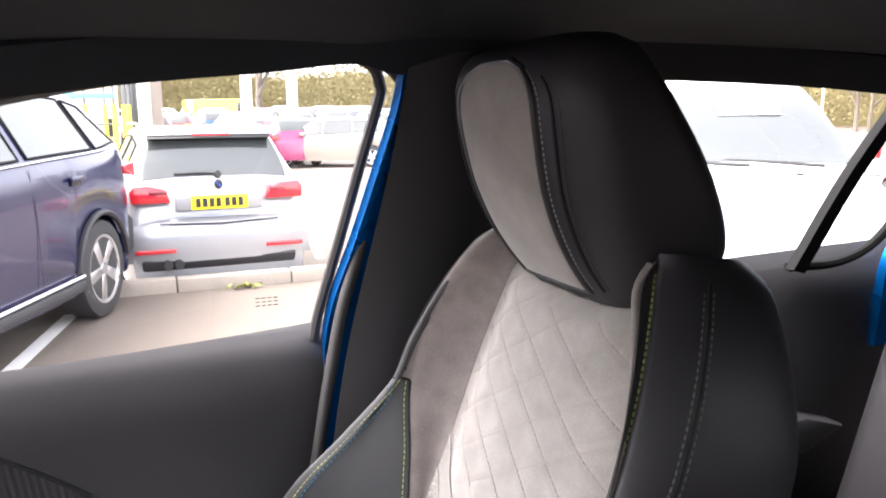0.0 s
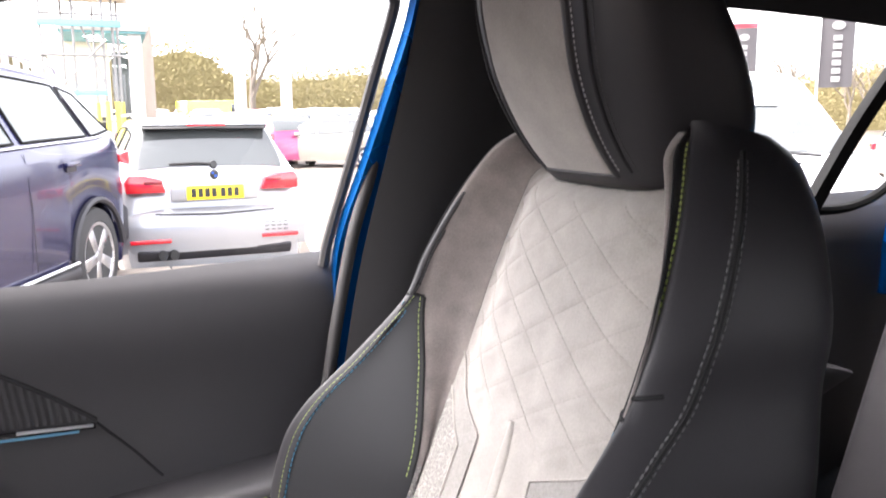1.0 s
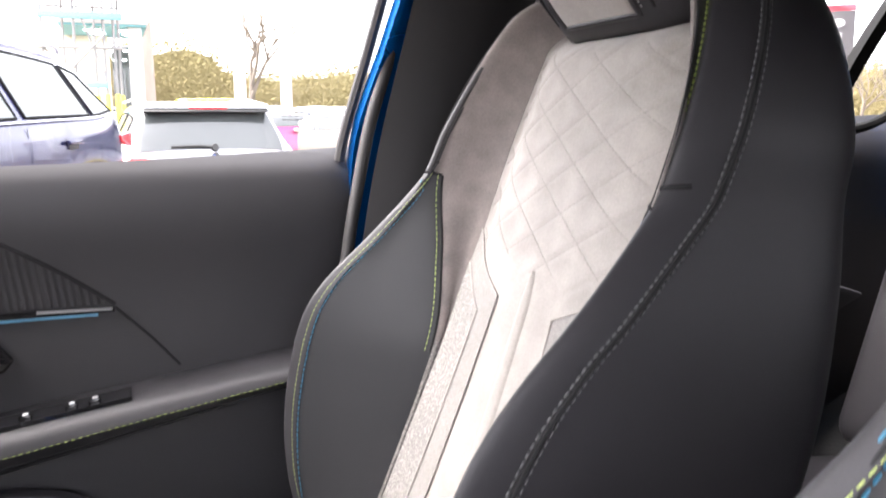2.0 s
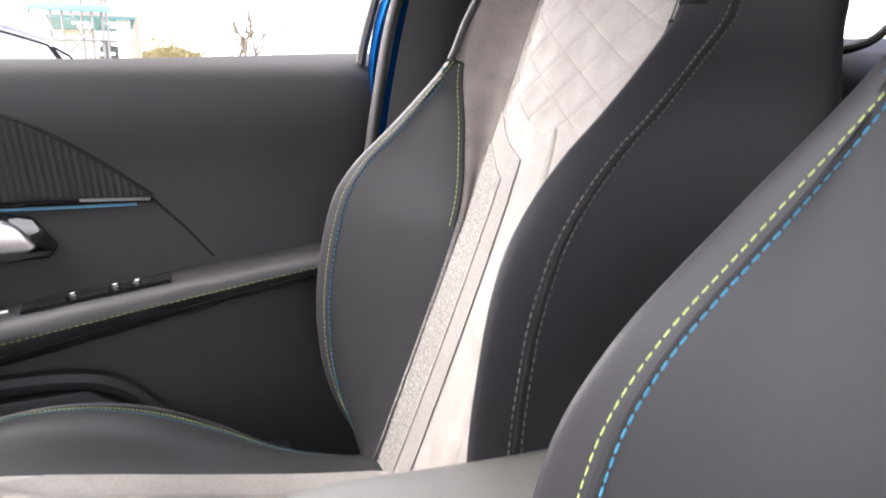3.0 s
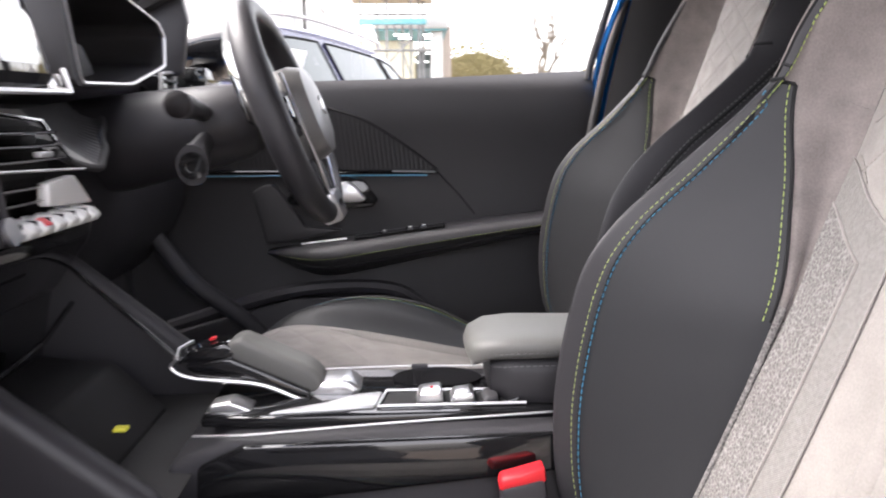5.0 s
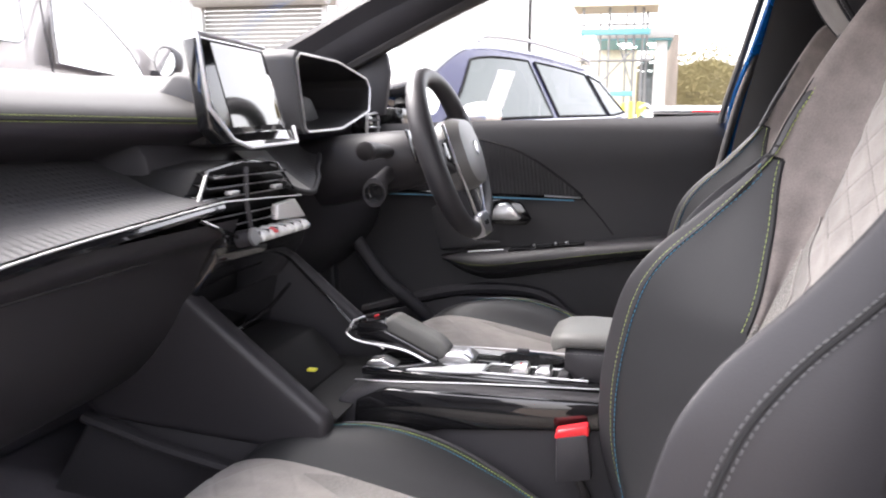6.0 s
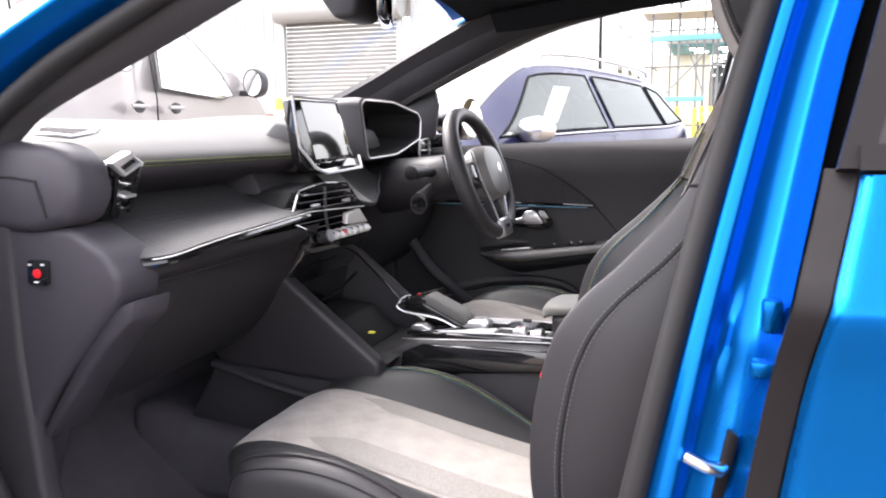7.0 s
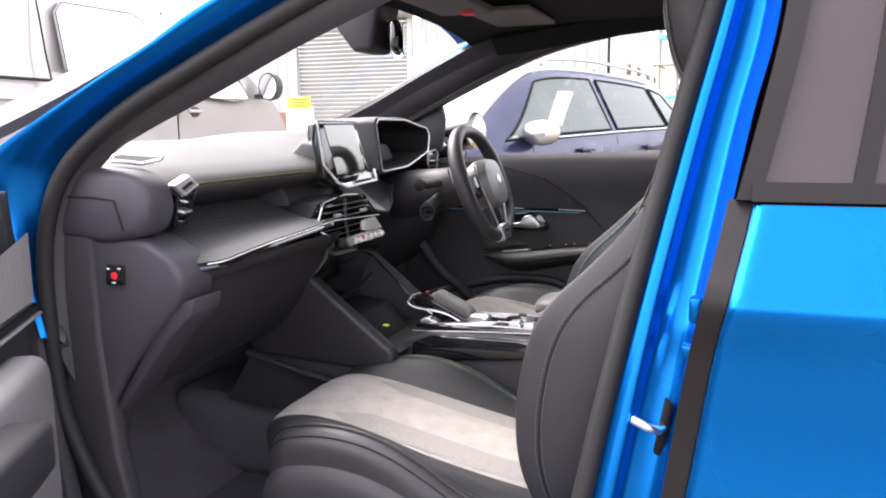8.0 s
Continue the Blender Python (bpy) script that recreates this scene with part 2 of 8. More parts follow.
def slab(poly, axis, a, b, bevel=0.0, seg=2):
    """A polygon in the plane across axis, drawn out from a to b along it, its edges rounded."""
    put = {"x": lambda p, h: (h, p[0], p[1]), "y": lambda p, h: (p[0], h, p[1]), "z": lambda p, h: (p[0], p[1], h)}[axis]
    bm = bmesh.new()
    lo = [bm.verts.new(put(p, a)) for p in poly]
    hi = [bm.verts.new(put(p, b)) for p in poly]
    bm.faces.new(lo)
    bm.faces.new(hi[::-1])
    for i in range(len(poly)):
        j = (i + 1) % len(poly)
        bm.faces.new((lo[j], lo[i], hi[i], hi[j]))
    bmesh.ops.recalc_face_normals(bm, faces=bm.faces)
    if bevel:
        bmesh.ops.bevel(bm, geom=bm.edges[:], offset=bevel, segments=seg, profile=0.5, affect="EDGES", clamp_overlap=True)
    bm.verts.index_update()
    out = [v.co.copy() for v in bm.verts], [tuple(v.index for v in f.verts) for f in bm.faces]
    bm.free()
    return out


def lathe(profile, n=24, m=None):
    """(radius, height) turned about z, then placed by m."""
    m = m or Matrix()
    rings = [[m @ Vector((r * math.cos(2 * math.pi * k / n), r * math.sin(2 * math.pi * k / n), h)) for k in range(n)] for r, h in profile]
    return loft(rings)


def stitches(pts, length=0.0055, gap=0.0035, r=0.0009, lift=0.0):
    """Short threads end to end along a line."""
    pts = [Vector(p) for p in pts]
    run = [0.0]
    for a, b in zip(pts, pts[1:]):
        run.append(run[-1] + (b - a).length)
    geos, d = [], 0.0

    def at(s):
        for i in range(len(pts) - 1):
            if run[i + 1] >= s:
                return pts[i].lerp(pts[i + 1], (s - run[i]) / max(1e-9, run[i + 1] - run[i]))
        return pts[-1]
    while d + length < run[-1]:
        a, b = at(d), at(d + length)
        ax = (b - a).normalized()
        s = ax.orthogonal().normalized()
        q = ax.cross(s)
        ring = [s * r, q * r, -s * r, -q * r]
        e, g = a.lerp(b, 0.18), a.lerp(b, 0.82)
        fs = [(i, (i + 1) % 4, 4 + (i + 1) % 4, 4 + i) for i in range(4)] + [(8, (i + 1) % 4, i) for i in range(4)] + [(9, 4 + i, 4 + (i + 1) % 4) for i in range(4)]
        geos.append(([e + o for o in ring] + [g + o for o in ring] + [a, b], fs))
        d += length + gap
    return join(*geos)


def pane(corners, n=8, bulge=0.0, out=(0, 1, 0)):
    """A sheet over four corners, bowed outwards by bulge."""
    a, b, c, d = (Vector(p) for p in corners)
    o = Vector(out)
    return grid(lambda u, v: a.lerp(b, u).lerp(d.lerp(c, u), v) + o * bulge * 16 * u * (1 - u) * v * (1 - v), n, n)


def thick(geo, d):
    """Gives a sheet a thickness d along its own normals."""
    bm = bmesh.new()
    vs = [bm.verts.new(v) for v in geo[0]]
    for f in geo[1]:
        bm.faces.new([vs[i] for i in f])
    bmesh.ops.recalc_face_normals(bm, faces=bm.faces)
    bmesh.ops.solidify(bm, geom=bm.faces[:], thickness=d)
    bm.verts.index_update()
    out = [v.co.copy() for v in bm.verts], [tuple(v.index for v in f.verts) for f in bm.faces]
    bm.free()
    return out


# ---- the car's shell ----
def strip(line, wide, deep, n=30):
    """A flat bar of section wide x deep (two vectors) along a line."""
    w, d = Vector(wide), Vector(deep)
    rings = [[p - w - d, p + w - d, p + w + d, p - w + d] for p in curve(line, n)]
    return loft(rings)


# floor pan, tunnel and bulkhead
piece("floor", slab([(-1.15, -0.72), (2.0, -0.72), (2.0, 0.72), (-1.15, 0.72)], "z", 0.25, 0.29), M["carpet"], "black carpeted floor of the car")
piece("bulkhead", join(slab([(-0.74, 0.25), (-1.2, 0.6), (-1.3, 1.1), (-1.36, 1.1), (-1.26, 0.55), (-0.8, 0.2)], "y", -0.7, 0.72, 0.01)), M["carpet"], "black carpeted bulkhead under the dashboard")
piece("tunnel", slab([(-1.0, 0.28), (-1.0, 0.5), (-0.3, 0.45), (0.3, 0.45), (0.3, 0.28)], "y", -0.12, 0.16, 0.04, 4), M["carpet"], "carpeted centre tunnel of the floor")

# roof skin and headlining
roof_z = [(-0.5, 1.47), (-0.3, 1.515), (0.1, 1.54), (0.8, 1.545), (1.5, 1.51), (1.95, 1.44)]
piece("roof", thick(grid(lambda u, v: Vector((-0.45 + 2.4 * v, -0.62 + 1.24 * u, soft(roof_z, -0.45 + 2.4 * v) - 0.05 * (2 * u - 1) ** 4)), 24, 24), 0.012), M["paint"], "bright blue painted car roof")
piece("ceiling", thick(grid(lambda u, v: Vector((-0.40 + 2.3 * v, -0.62 + 1.24 * u, soft(roof_z, -0.40 + 2.3 * v) - 0.045 - 0.035 * abs(2 * u - 1) ** 3)), 24, 24), 0.006), M["liner"], "black cloth headlining")
piece("visor_panel", join(box((-0.27, 0.02, 1.452), (0.14, 0.30, 0.022), 0.009), box((-0.2, 0.34, 1.456), (0.17, 0.30, 0.014), 0.006)), M["linergrey"], "grey overhead panel at the windscreen")
piece("call_button", box((-0.245, 0.098, 1.437), (0.03, 0.03, 0.012), 0.004), M["red"], "red emergency call button", kind="")


def side_frame(sy, label):
    """The fixed frame of one flank: A-pillar, cant rail, B-pillar, C-pillar and sill."""
    def y(p):
        return [(a, b * sy, c) for a, b, c in p]
    t = thing("side_frame", label, "car body", (0, 0.7 * sy, 0.3), kind="structure")
    if sy > 0:
        part("a_pillar", strip(y([(-1.25, 0.74, 1.05), (-0.95, 0.73, 1.16), (-0.72, 0.705, 1.255), (-0.45, 0.67, 1.385), (-0.25, 0.64, 1.45)]), (0.035, 0.0, 0.025), (0.012, 0.018 * sy, -0.016)), M["paint"], t, "blue painted pillar")
    part("pillar_trim", strip(y([(-1.2, 0.70, 1.06), (-0.95, 0.685, 1.15), (-0.727, 0.662, 1.238), (-0.5, 0.635, 1.345), (-0.3, 0.6, 1.425), (-0.1, 0.585, 1.455)]), (0.028, 0.0, 0.02), (0.012, 0.018 * sy, -0.02)), M["hard"], t, "black plastic pillar trim")
    part("cant_rail", strip(y([(-0.3, 0.645, 1.44), (0.0, 0.632, 1.475), (0.5, 0.63, 1.488), (1.1, 0.63, 1.47), (1.8, 0.61, 1.40)]), (0.0, 0.028, -0.012), (0.0, 0.008, 0.02)), M["paint"], t, "blue painted roof rail")
    part("rail_trim", strip(y([(-0.32, 0.60, 1.42), (0.0, 0.59, 1.46), (0.16, 0.587, 1.475 if sy > 0 else 1.466), (0.265, 0.586, 1.486 if sy > 0 else 1.468), (0.33, 0.586, 1.474 if sy > 0 else 1.471), (0.5, 0.585, 1.475), (1.1, 0.585, 1.455), (1.7, 0.57, 1.38)]), (0.0, 0.035, -0.022), (0.0, 0.012, 0.02)), M["liner"], t, "black roof rail trim")
    part("sill", strip(y([(-0.85, 0.76, 0.36), (0.0, 0.77, 0.35), (0.9, 0.77, 0.36), (1.6, 0.74, 0.42)]), (0.0, 0.07, 0.0), (0, 0, 0.06)), M["paint"], t, "blue painted door sill")
    part("sill_trim", strip(y([(-0.8, 0.705, 0.405), (0.0, 0.71, 0.395), (0.9, 0.71, 0.405)]), (0.0, 0.05, 0.0), (0, 0, 0.018)), M["hard"], t)
    part("b_pillar_trim", thick(grid(lambda u, v: Vector(((0.0 if sy > 0 else 0.07) + soft([(0.4, 0.26), (0.75, 0.29), (1.05, 0.33), (1.3, 0.375), (1.46, 0.395)], 0.4 + 1.06 * v) + (u - (0.33 if sy > 0 else 0.5)) * ((0.21 if sy > 0 else 0.17) - 0.03 * v), (soft([(0.4, 0.70 if sy > 0 else 0.60), (1.05, 0.70 if sy > 0 else 0.595), (1.46, 0.605 if sy > 0 else 0.55)], 0.4 + 1.06 * v) - 0.03 * math.sin(math.pi * u)) * sy, 0.4 + 1.06 * v)), 12, 24), 0.015), M["postblack"], t, "black plastic pillar trim")
    part("c_pillar_trim", thick(grid(lambda u, v: Vector((1.36 + 0.28 * v + 0.5 * u, (0.70 - 0.09 * v) * sy, 0.8 + 0.66 * v)), 6, 8), 0.03), M["soft"], t)
    part("rear_quarter", thick(grid(lambda u, v: Vector((1.40 + 0.6 * u + 0.2 * v, (0.84 - 0.20 * max(0, v - 0.5) ** 1.2 * 2) * sy, 0.35 + 1.12 * v)), 6, 8), 0.01), M["paint"], t, "blue painted rear quarter panel")
    return t


frame_r = side_frame(1, "blue painted flank frame with black plastic pillar trim")
frame_l = side_frame(-1, "blue painted flank frame beside the open door aperture")

# B-pillar of the open side: painted post, seals and latch striker
def post_edge(z):
    """Front and rear edge of the painted post at height z."""
    return (soft([(0.4, 0.147), (0.6, 0.182), (0.8, 0.218), (1.0, 0.259), (1.2, 0.304), (1.44, 0.362)], z),
            soft([(0.4, 0.27), (0.656, 0.305), (0.757, 0.32), (0.88, 0.335), (1.035, 0.36), (1.18, 0.385), (1.284, 0.408), (1.44, 0.425)], z))


def post_y(z):
    """Distance of the near post's face from the car's middle at height z."""
    return soft([(0.4, 0.755), (0.6, 0.728), (0.8, 0.685), (1.0, 0.64), (1.2, 0.6), (1.44, 0.562)], z)


def post_at(u, v):
    z = 0.4 + 1.05 * v
    a, b = post_edge(z)
    y = post_y(z)
    out = soft([(0, 0.0), (0.12, 0.012), (0.3, 0.014), (0.42, 0.004), (0.75, 0.0), (0.88, 0.016), (1.0, 0.05)], u)
    out += 0.006 * math.exp(-(((z - 0.9) / 0.03) ** 2)) * (1 if u > 0.5 else 0)
    return Vector((a + (b - a) * u, -y - out, z))


post = part("b_pillar", grid(post_at, 24, 60), M["paint"], frame_l, "bright blue painted door post")
part("post_trim", thick(grid(lambda u, v: Vector((post_edge(0.4 + 1.05 * v)[0] + 0.004 - 0.012 * u, -post_y(0.4 + 1.05 * v) - 0.004 * math.sin(math.pi * min(1, u * 1.3)) + 0.07 * u, 0.4 + 1.05 * v)), 14, 40), 0.01), M["postblack"], frame_l, "black plastic door post trim")
part("striker_plate", slab([(0.278, 0.728), (0.29, 0.722), (0.304, 0.80), (0.292, 0.808)], "y", -0.702, -0.692, 0.003), M["trimgrey"], frame_l, "dark striker plate")
part("striker_bolt", join(tube([(0.292, -0.69, 0.765), (0.285, -0.712, 0.766), (0.272, -0.717, 0.77), (0.252, -0.71, 0.776)], 0.0068, 12)), M["steel"], frame_l, "bright steel latch striker")
part("hinge_boss", join(box((0.328, -0.70, 0.93), (0.02, 0.02, 0.035), 0.005), box((0.325, -0.70, 0.875), (0.03, 0.022, 0.018), 0.004)), M["paint"], frame_l)
ap = [(-0.09, -0.62, 1.435), (-0.27, -0.655, 1.352), (-0.45, -0.69, 1.258), (-0.58, -0.71, 1.185), (-0.68, -0.725, 1.10), (-0.728, -0.73, 0.99), (-0.737, -0.73, 0.85), (-0.72, -0.725, 0.66), (-0.62, -0.715, 0.47), (-0.5, -0.715, 0.42), (0.0, -0.715, 0.415), (0.12, -0.715, 0.44), (0.165, -0.68, 0.54), (0.194, -0.685, 0.66), (0.228, -0.685, 0.78), (0.267, -0.685, 0.95), (0.297, -0.68, 1.08), (0.322, -0.662, 1.2), (0.34, -0.64, 1.32), (0.346, -0.622, 1.40), (0.33, -0.62, 1.455), (0.2, -0.615, 1.475), (0.02, -0.615, 1.47)]
ap_near = [(post_edge(z)[0] - 0.004, -(post_y(z) + 0.008), z) if x > 0.14 and z < 1.42 else (x, y, z) for x, y, z in ap]
seal = curve(ap_near + ap_near[:1], 150)[:-1]
part("door_seal", tube(seal, 0.0145, 10, True), M["postblack"], frame_l, "black rubber door seal")
ap_r = curve([(0.0, 0.605, 1.452), (0.223, 0.615, 1.456), (0.263, 0.62, 1.456), (0.298, 0.628, 1.45), (0.326, 0.637, 1.435), (0.340, 0.648, 1.411), (0.339, 0.657, 1.385), (0.328, 0.671, 1.342), (0.312, 0.684, 1.287), (0.283, 0.699, 1.189), (0.263, 0.704, 1.12), (0.24, 0.704, 1.012), (0.226, 0.704, 0.934), (0.2, 0.704, 0.8)], 90)
part("door_seal", tube(ap_r, 0.0085, 10), M["rubber"], frame_r, "black rubber door seal")
fa = curve([(-1.0, 0.69, 1.13), (-0.85, 0.675, 1.19), (-0.727, 0.662, 1.238), (-0.5, 0.635, 1.345), (-0.3, 0.60, 1.425), (-0.12, 0.59, 1.452)], 30)
fb = curve([(-0.95, 0.75, 1.06), (-0.80, 0.735, 1.12), (-0.68, 0.715, 1.18), (-0.5, 0.69, 1.262), (-0.29, 0.66, 1.352), (-0.12, 0.645, 1.41)], 30)
part("pillar_cover", thick(grid(lambda u, v: fa[round(v * 30)].lerp(fb[round(v * 30)], u) + Vector((0, 0.01, 0)) + Vector((0.01, -0.012, 0)) * math.sin(math.pi * u), 8, 30), 0.01), M["hard"], frame_r, "black plastic pillar cover")
part("kick_panel", slab([(-0.72, 0.30), (-0.62, 0.30), (-0.64, 0.6), (-0.66, 0.8), (-0.68, 1.02), (-1.0, 1.05), (-0.98, 0.30)], "y", 0.66, 0.70, 0.01), M["hard"], frame_r, "black plastic kick panel")
# trim that closes the gap between seal and dashboard on the open side
part("kick_panel", slab([(-0.70, 0.42), (-0.60, 0.42), (-0.64, 0.6), (-0.66, 0.8), (-0.66, 1.0), (-0.72, 1.1), (-0.98, 1.1), (-0.95, 0.42)], "y", -0.70, -0.66, 0.01), M["hard"], frame_l, "black plastic kick panel")
PO = [(-0.17, -0.66, 1.455), (-0.39, -0.705, 1.36), (-0.494, -0.725, 1.298), (-0.623, -0.75, 1.224), (-0.761, -0.775, 1.143), (-0.795, -0.787, 1.112), (-0.783, -0.765, 1.061), (-0.758, -0.755, 0.942), (-0.735, -0.75, 0.85), (-0.727, -0.748, 0.815)]
PI = [(-0.09, -0.62, 1.44), (-0.274, -0.65, 1.361), (-0.458, -0.68, 1.266), (-0.586, -0.70, 1.194), (-0.685, -0.712, 1.116), (-0.722, -0.716, 1.073), (-0.745, -0.722, 0.986), (-0.75, -0.722, 0.907), (-0.744, -0.722, 0.84), (-0.735, -0.722, 0.815)]
PB = [(0.02, -0.585, 1.425), (-0.136, -0.61, 1.358), (-0.29, -0.632, 1.292), (-0.424, -0.65, 1.227), (-0.572, -0.675, 1.156), (-0.631, -0.685, 1.117), (-0.69, -0.69, 1.05), (-0.715, -0.69, 0.96), (-0.72, -0.69, 0.84), (-0.715, -0.69, 0.7)]
pb_ = curve(PB, 60)
po_, pi_ = curve(PO, 60), curve(PI, 60)
part("a_pillar", thick(grid(lambda u, v: po_[round(v * 60)].lerp(pi_[round(v * 60)], u) + Vector((0, -0.010, 0.004)) * math.sin(math.pi * min(1, u * 1.6)) + Vector((0, 0.012, 0)) * (max(0, u - 0.62) / 0.38) ** 0.5, 16, 60), 0.006), M["paint"], frame_l, "blue painted windscreen pillar and hinge post")
part("pillar_cover", thick(grid(lambda u, v: pi_[round(v * 60)].lerp(pb_[round(v * 60)], u) + Vector((0, -0.014, 0.0)) * math.sin(math.pi * u) + Vector((0, 0.006, 0)), 12, 60), 0.012), M["soft"], frame_l, "black pillar cover beside the door seal")
part("wing", thick(grid(lambda u, v: Vector((-0.79 - 0.9 * u, -0.82 - 0.03 * math.sin(math.pi * v) + 0.05 * u * u, 0.42 + (0.66 + 0.02 * u) * v)), 8, 8), 0.01), M["paint"], frame_l, "blue painted front wing")
part("hinge_panel", slab([(-0.72, 0.38), (-0.69, 0.46), (-0.715, 0.62), (-0.74, 0.8), (-0.76, 0.95), (-0.80, 1.06), (-1.0, 1.05), (-1.0, 0.38)], "y", -0.755, -0.72, 0.01), M["hard"], frame_l, "dark hinge side panel")

# glazing
screen_glass = piece("windscreen", grid(lambda u, v: Vector((-1.25 - 0.06 * (1 - (2 * u - 1) ** 2) + (0.83 + 0.02 * (2 * u - 1) ** 2) * v, (2 * u - 1) * (0.70 - 0.10 * v), 1.07 + 0.40 * v - 0.02 * (2 * u - 1) ** 2 * (1 - v) + 0.03 * math.sin(math.pi * v))), 16, 12, 0.14, 1.0), M["screenglass"], "clear windscreen of the car", "windscreen")
screen_glass.visible_shadow = False
rear_glass = piece("rear_window", grid(lambda u, v: Vector((2.12 - 0.28 * v + 0.04 * math.sin(math.pi * u), (2 * u - 1) * (0.62 - 0.08 * v), 1.08 + 0.34 * v)), 8, 6), M["tinted"], "dark rear window of the car", "window")
piece("tailgate", thick(grid(lambda u, v: Vector((2.15 - 0.02 * v + 0.05 * math.sin(math.pi * u), (2 * u - 1) * 0.75, 0.3 + 0.78 * v)), 8, 6), 0.02), M["soft"], "black trimmed tailgate")
piece("bonnet", thick(grid(lambda u, v: Vector((-1.28 - 0.75 * v, (2 * u - 1) * (0.74 - 0.06 * v), 1.06 - 0.12 * v - 0.06 * v * v - 0.05 * (2 * u - 1) ** 4)), 12, 8), 0.01), M["paint"], "bright blue car bonnet")

# nose and tail of the car
part("wing", thick(grid(lambda u, v: Vector((-0.79 - 0.9 * u, 0.82 + 0.03 * math.sin(math.pi * v) - 0.05 * u * u, (0.42 + 0.30 * math.exp(-(((u - 0.72) / 0.3) ** 4)) * (1 - v) * 0.9) + (0.66 + 0.02 * u) * v * (1 - 0.0 * u))), 16, 8), 0.01), M["paint"], frame_r, "blue painted front wing")
nose = thing("front_bumper", "bright blue front bumper with dark grille", "car bumper", (-2.0, 0, 0.25))
part("bumper_skin", loft([[Vector((-1.69 - d * (1 - (y / 0.86) ** 4) - 0.12, y, z)) for y in np.linspace(-0.82, 0.82, 25)] for z, d in ((0.92, 0.20), (0.80, 0.32), (0.62, 0.38), (0.42, 0.36), (0.26, 0.28))], False, False), M["paint"], nose, "blue painted bumper")
part("grille", slab([(-0.5, 0.42), (-0.56, 0.62), (-0.4, 0.72), (0.4, 0.72), (0.56, 0.62), (0.5, 0.42)], "x", -2.2, -2.12, 0.02), M["postblack"], nose, "dark grille")
for sy in (1, -1):
    part("headlamp", slab([(-1.78, 0.70), (-2.05, 0.72), (-2.02, 0.82), (-1.76, 0.88)], "y", sy * 0.52, sy * 0.80, 0.02), M["keysilver"], nose, "clear headlamp")
tail = thing("rear_bumper", "bright blue tail panel and bumper of the car", "car bumper", (2.1, 0, 0.25))
part("tail_panel", thick(grid(lambda u, v: Vector((2.20 - 0.05 * v + 0.05 * math.sin(math.pi * u), (2 * u - 1) * 0.76, 0.30 + 0.74 * v)), 8, 6), 0.02), M["paint"], tail, "blue painted tail panel")


# ---- seats ----
SY = 0.352  # the driver's seat stands about this line


@functools.lru_cache(maxsize=None)
def back_points(z):
    """Section of the backrest at height z: lateral distance and x of each of its lines."""
    xf = 0.385 + 0.34 * (z - 1.21) + 0.012 * math.sin((z - 0.6) * 5)
    wp = soft([(0.54, 0.162), (0.67, 0.163), (0.75, 0.161), (0.83, 0.158), (0.89, 0.158), (0.94, 0.167), (1.0, 0.176), (1.1, 0.174), (1.2, 0.148), (1.27, 0.116)], z)
    roll = soft([(0.54, 0.0), (0.8, 0.004), (0.92, 0.012), (1.02, 0.026), (1.2, 0.03), (1.27, 0.022)], z)
    ws = max(wp + 0.002, soft([(0.54, 0.166), (0.67, 0.168), (0.75, 0.166), (0.83, 0.162), (0.89, 0.162), (0.98, 0.184), (1.07, 0.208), (1.15, 0.196), (1.22, 0.16), (1.27, 0.12)], z))
    wr = soft([(0.54, 0.215), (0.65, 0.238), (0.75, 0.247), (0.9, 0.245), (1.0, 0.228), (1.073, 0.208), (1.13, 0.203), (1.2, 0.178), (1.27, 0.13)], z)
    xr = soft([(0.54, 0.215), (0.576, 0.181), (0.605, 0.157), (0.674, 0.134), (0.753, 0.129), (0.83, 0.138), (0.905, 0.158), (0.949, 0.186), (1.0, 0.236), (1.073, 0.297), (1.12, 0.32), (1.2, 0.362), (1.27, 0.406)], z)
    xs = xf - soft([(0.54, 0.012), (0.89, 0.008), (0.98, 0.02), (1.07, 0.036), (1.15, 0.032), (1.27, 0.016)], z)
    up = max(0.0, min(1.0, (z - 1.1) / 0.17))
    return [(0, xf), (wp * 0.55, xf + 0.12 * roll), (wp, xf + roll - 0.004), (ws, xs), ((ws + wr) / 2 + 0.008, (xs + xr) / 2 - 0.012), (wr, xr), (wr + 0.013, xr - 0.002),
            (wr + 0.02, xr * 0.45 + (xf + 0.05) * 0.55), (wr + 0.012 - 0.012 * up, xf + 0.12 - 0.02 * up), (wr * 0.8, xf + 0.145 - 0.025 * up), (0, xf + 0.15 - 0.03 * up)]


def back_point(k, z):
    return back_points(z)[k]


BACK_TOP = [1.213, 1.215, 1.23, 1.262, 1.267, 1.27, 1.275, 1.274, 1.262, 1.25, 1.24]
BACK_IDX = list(range(11))


ROLL = {1: 0.0, -1: 0.033}  # how far the padded roll of each flank stands forward of its seam


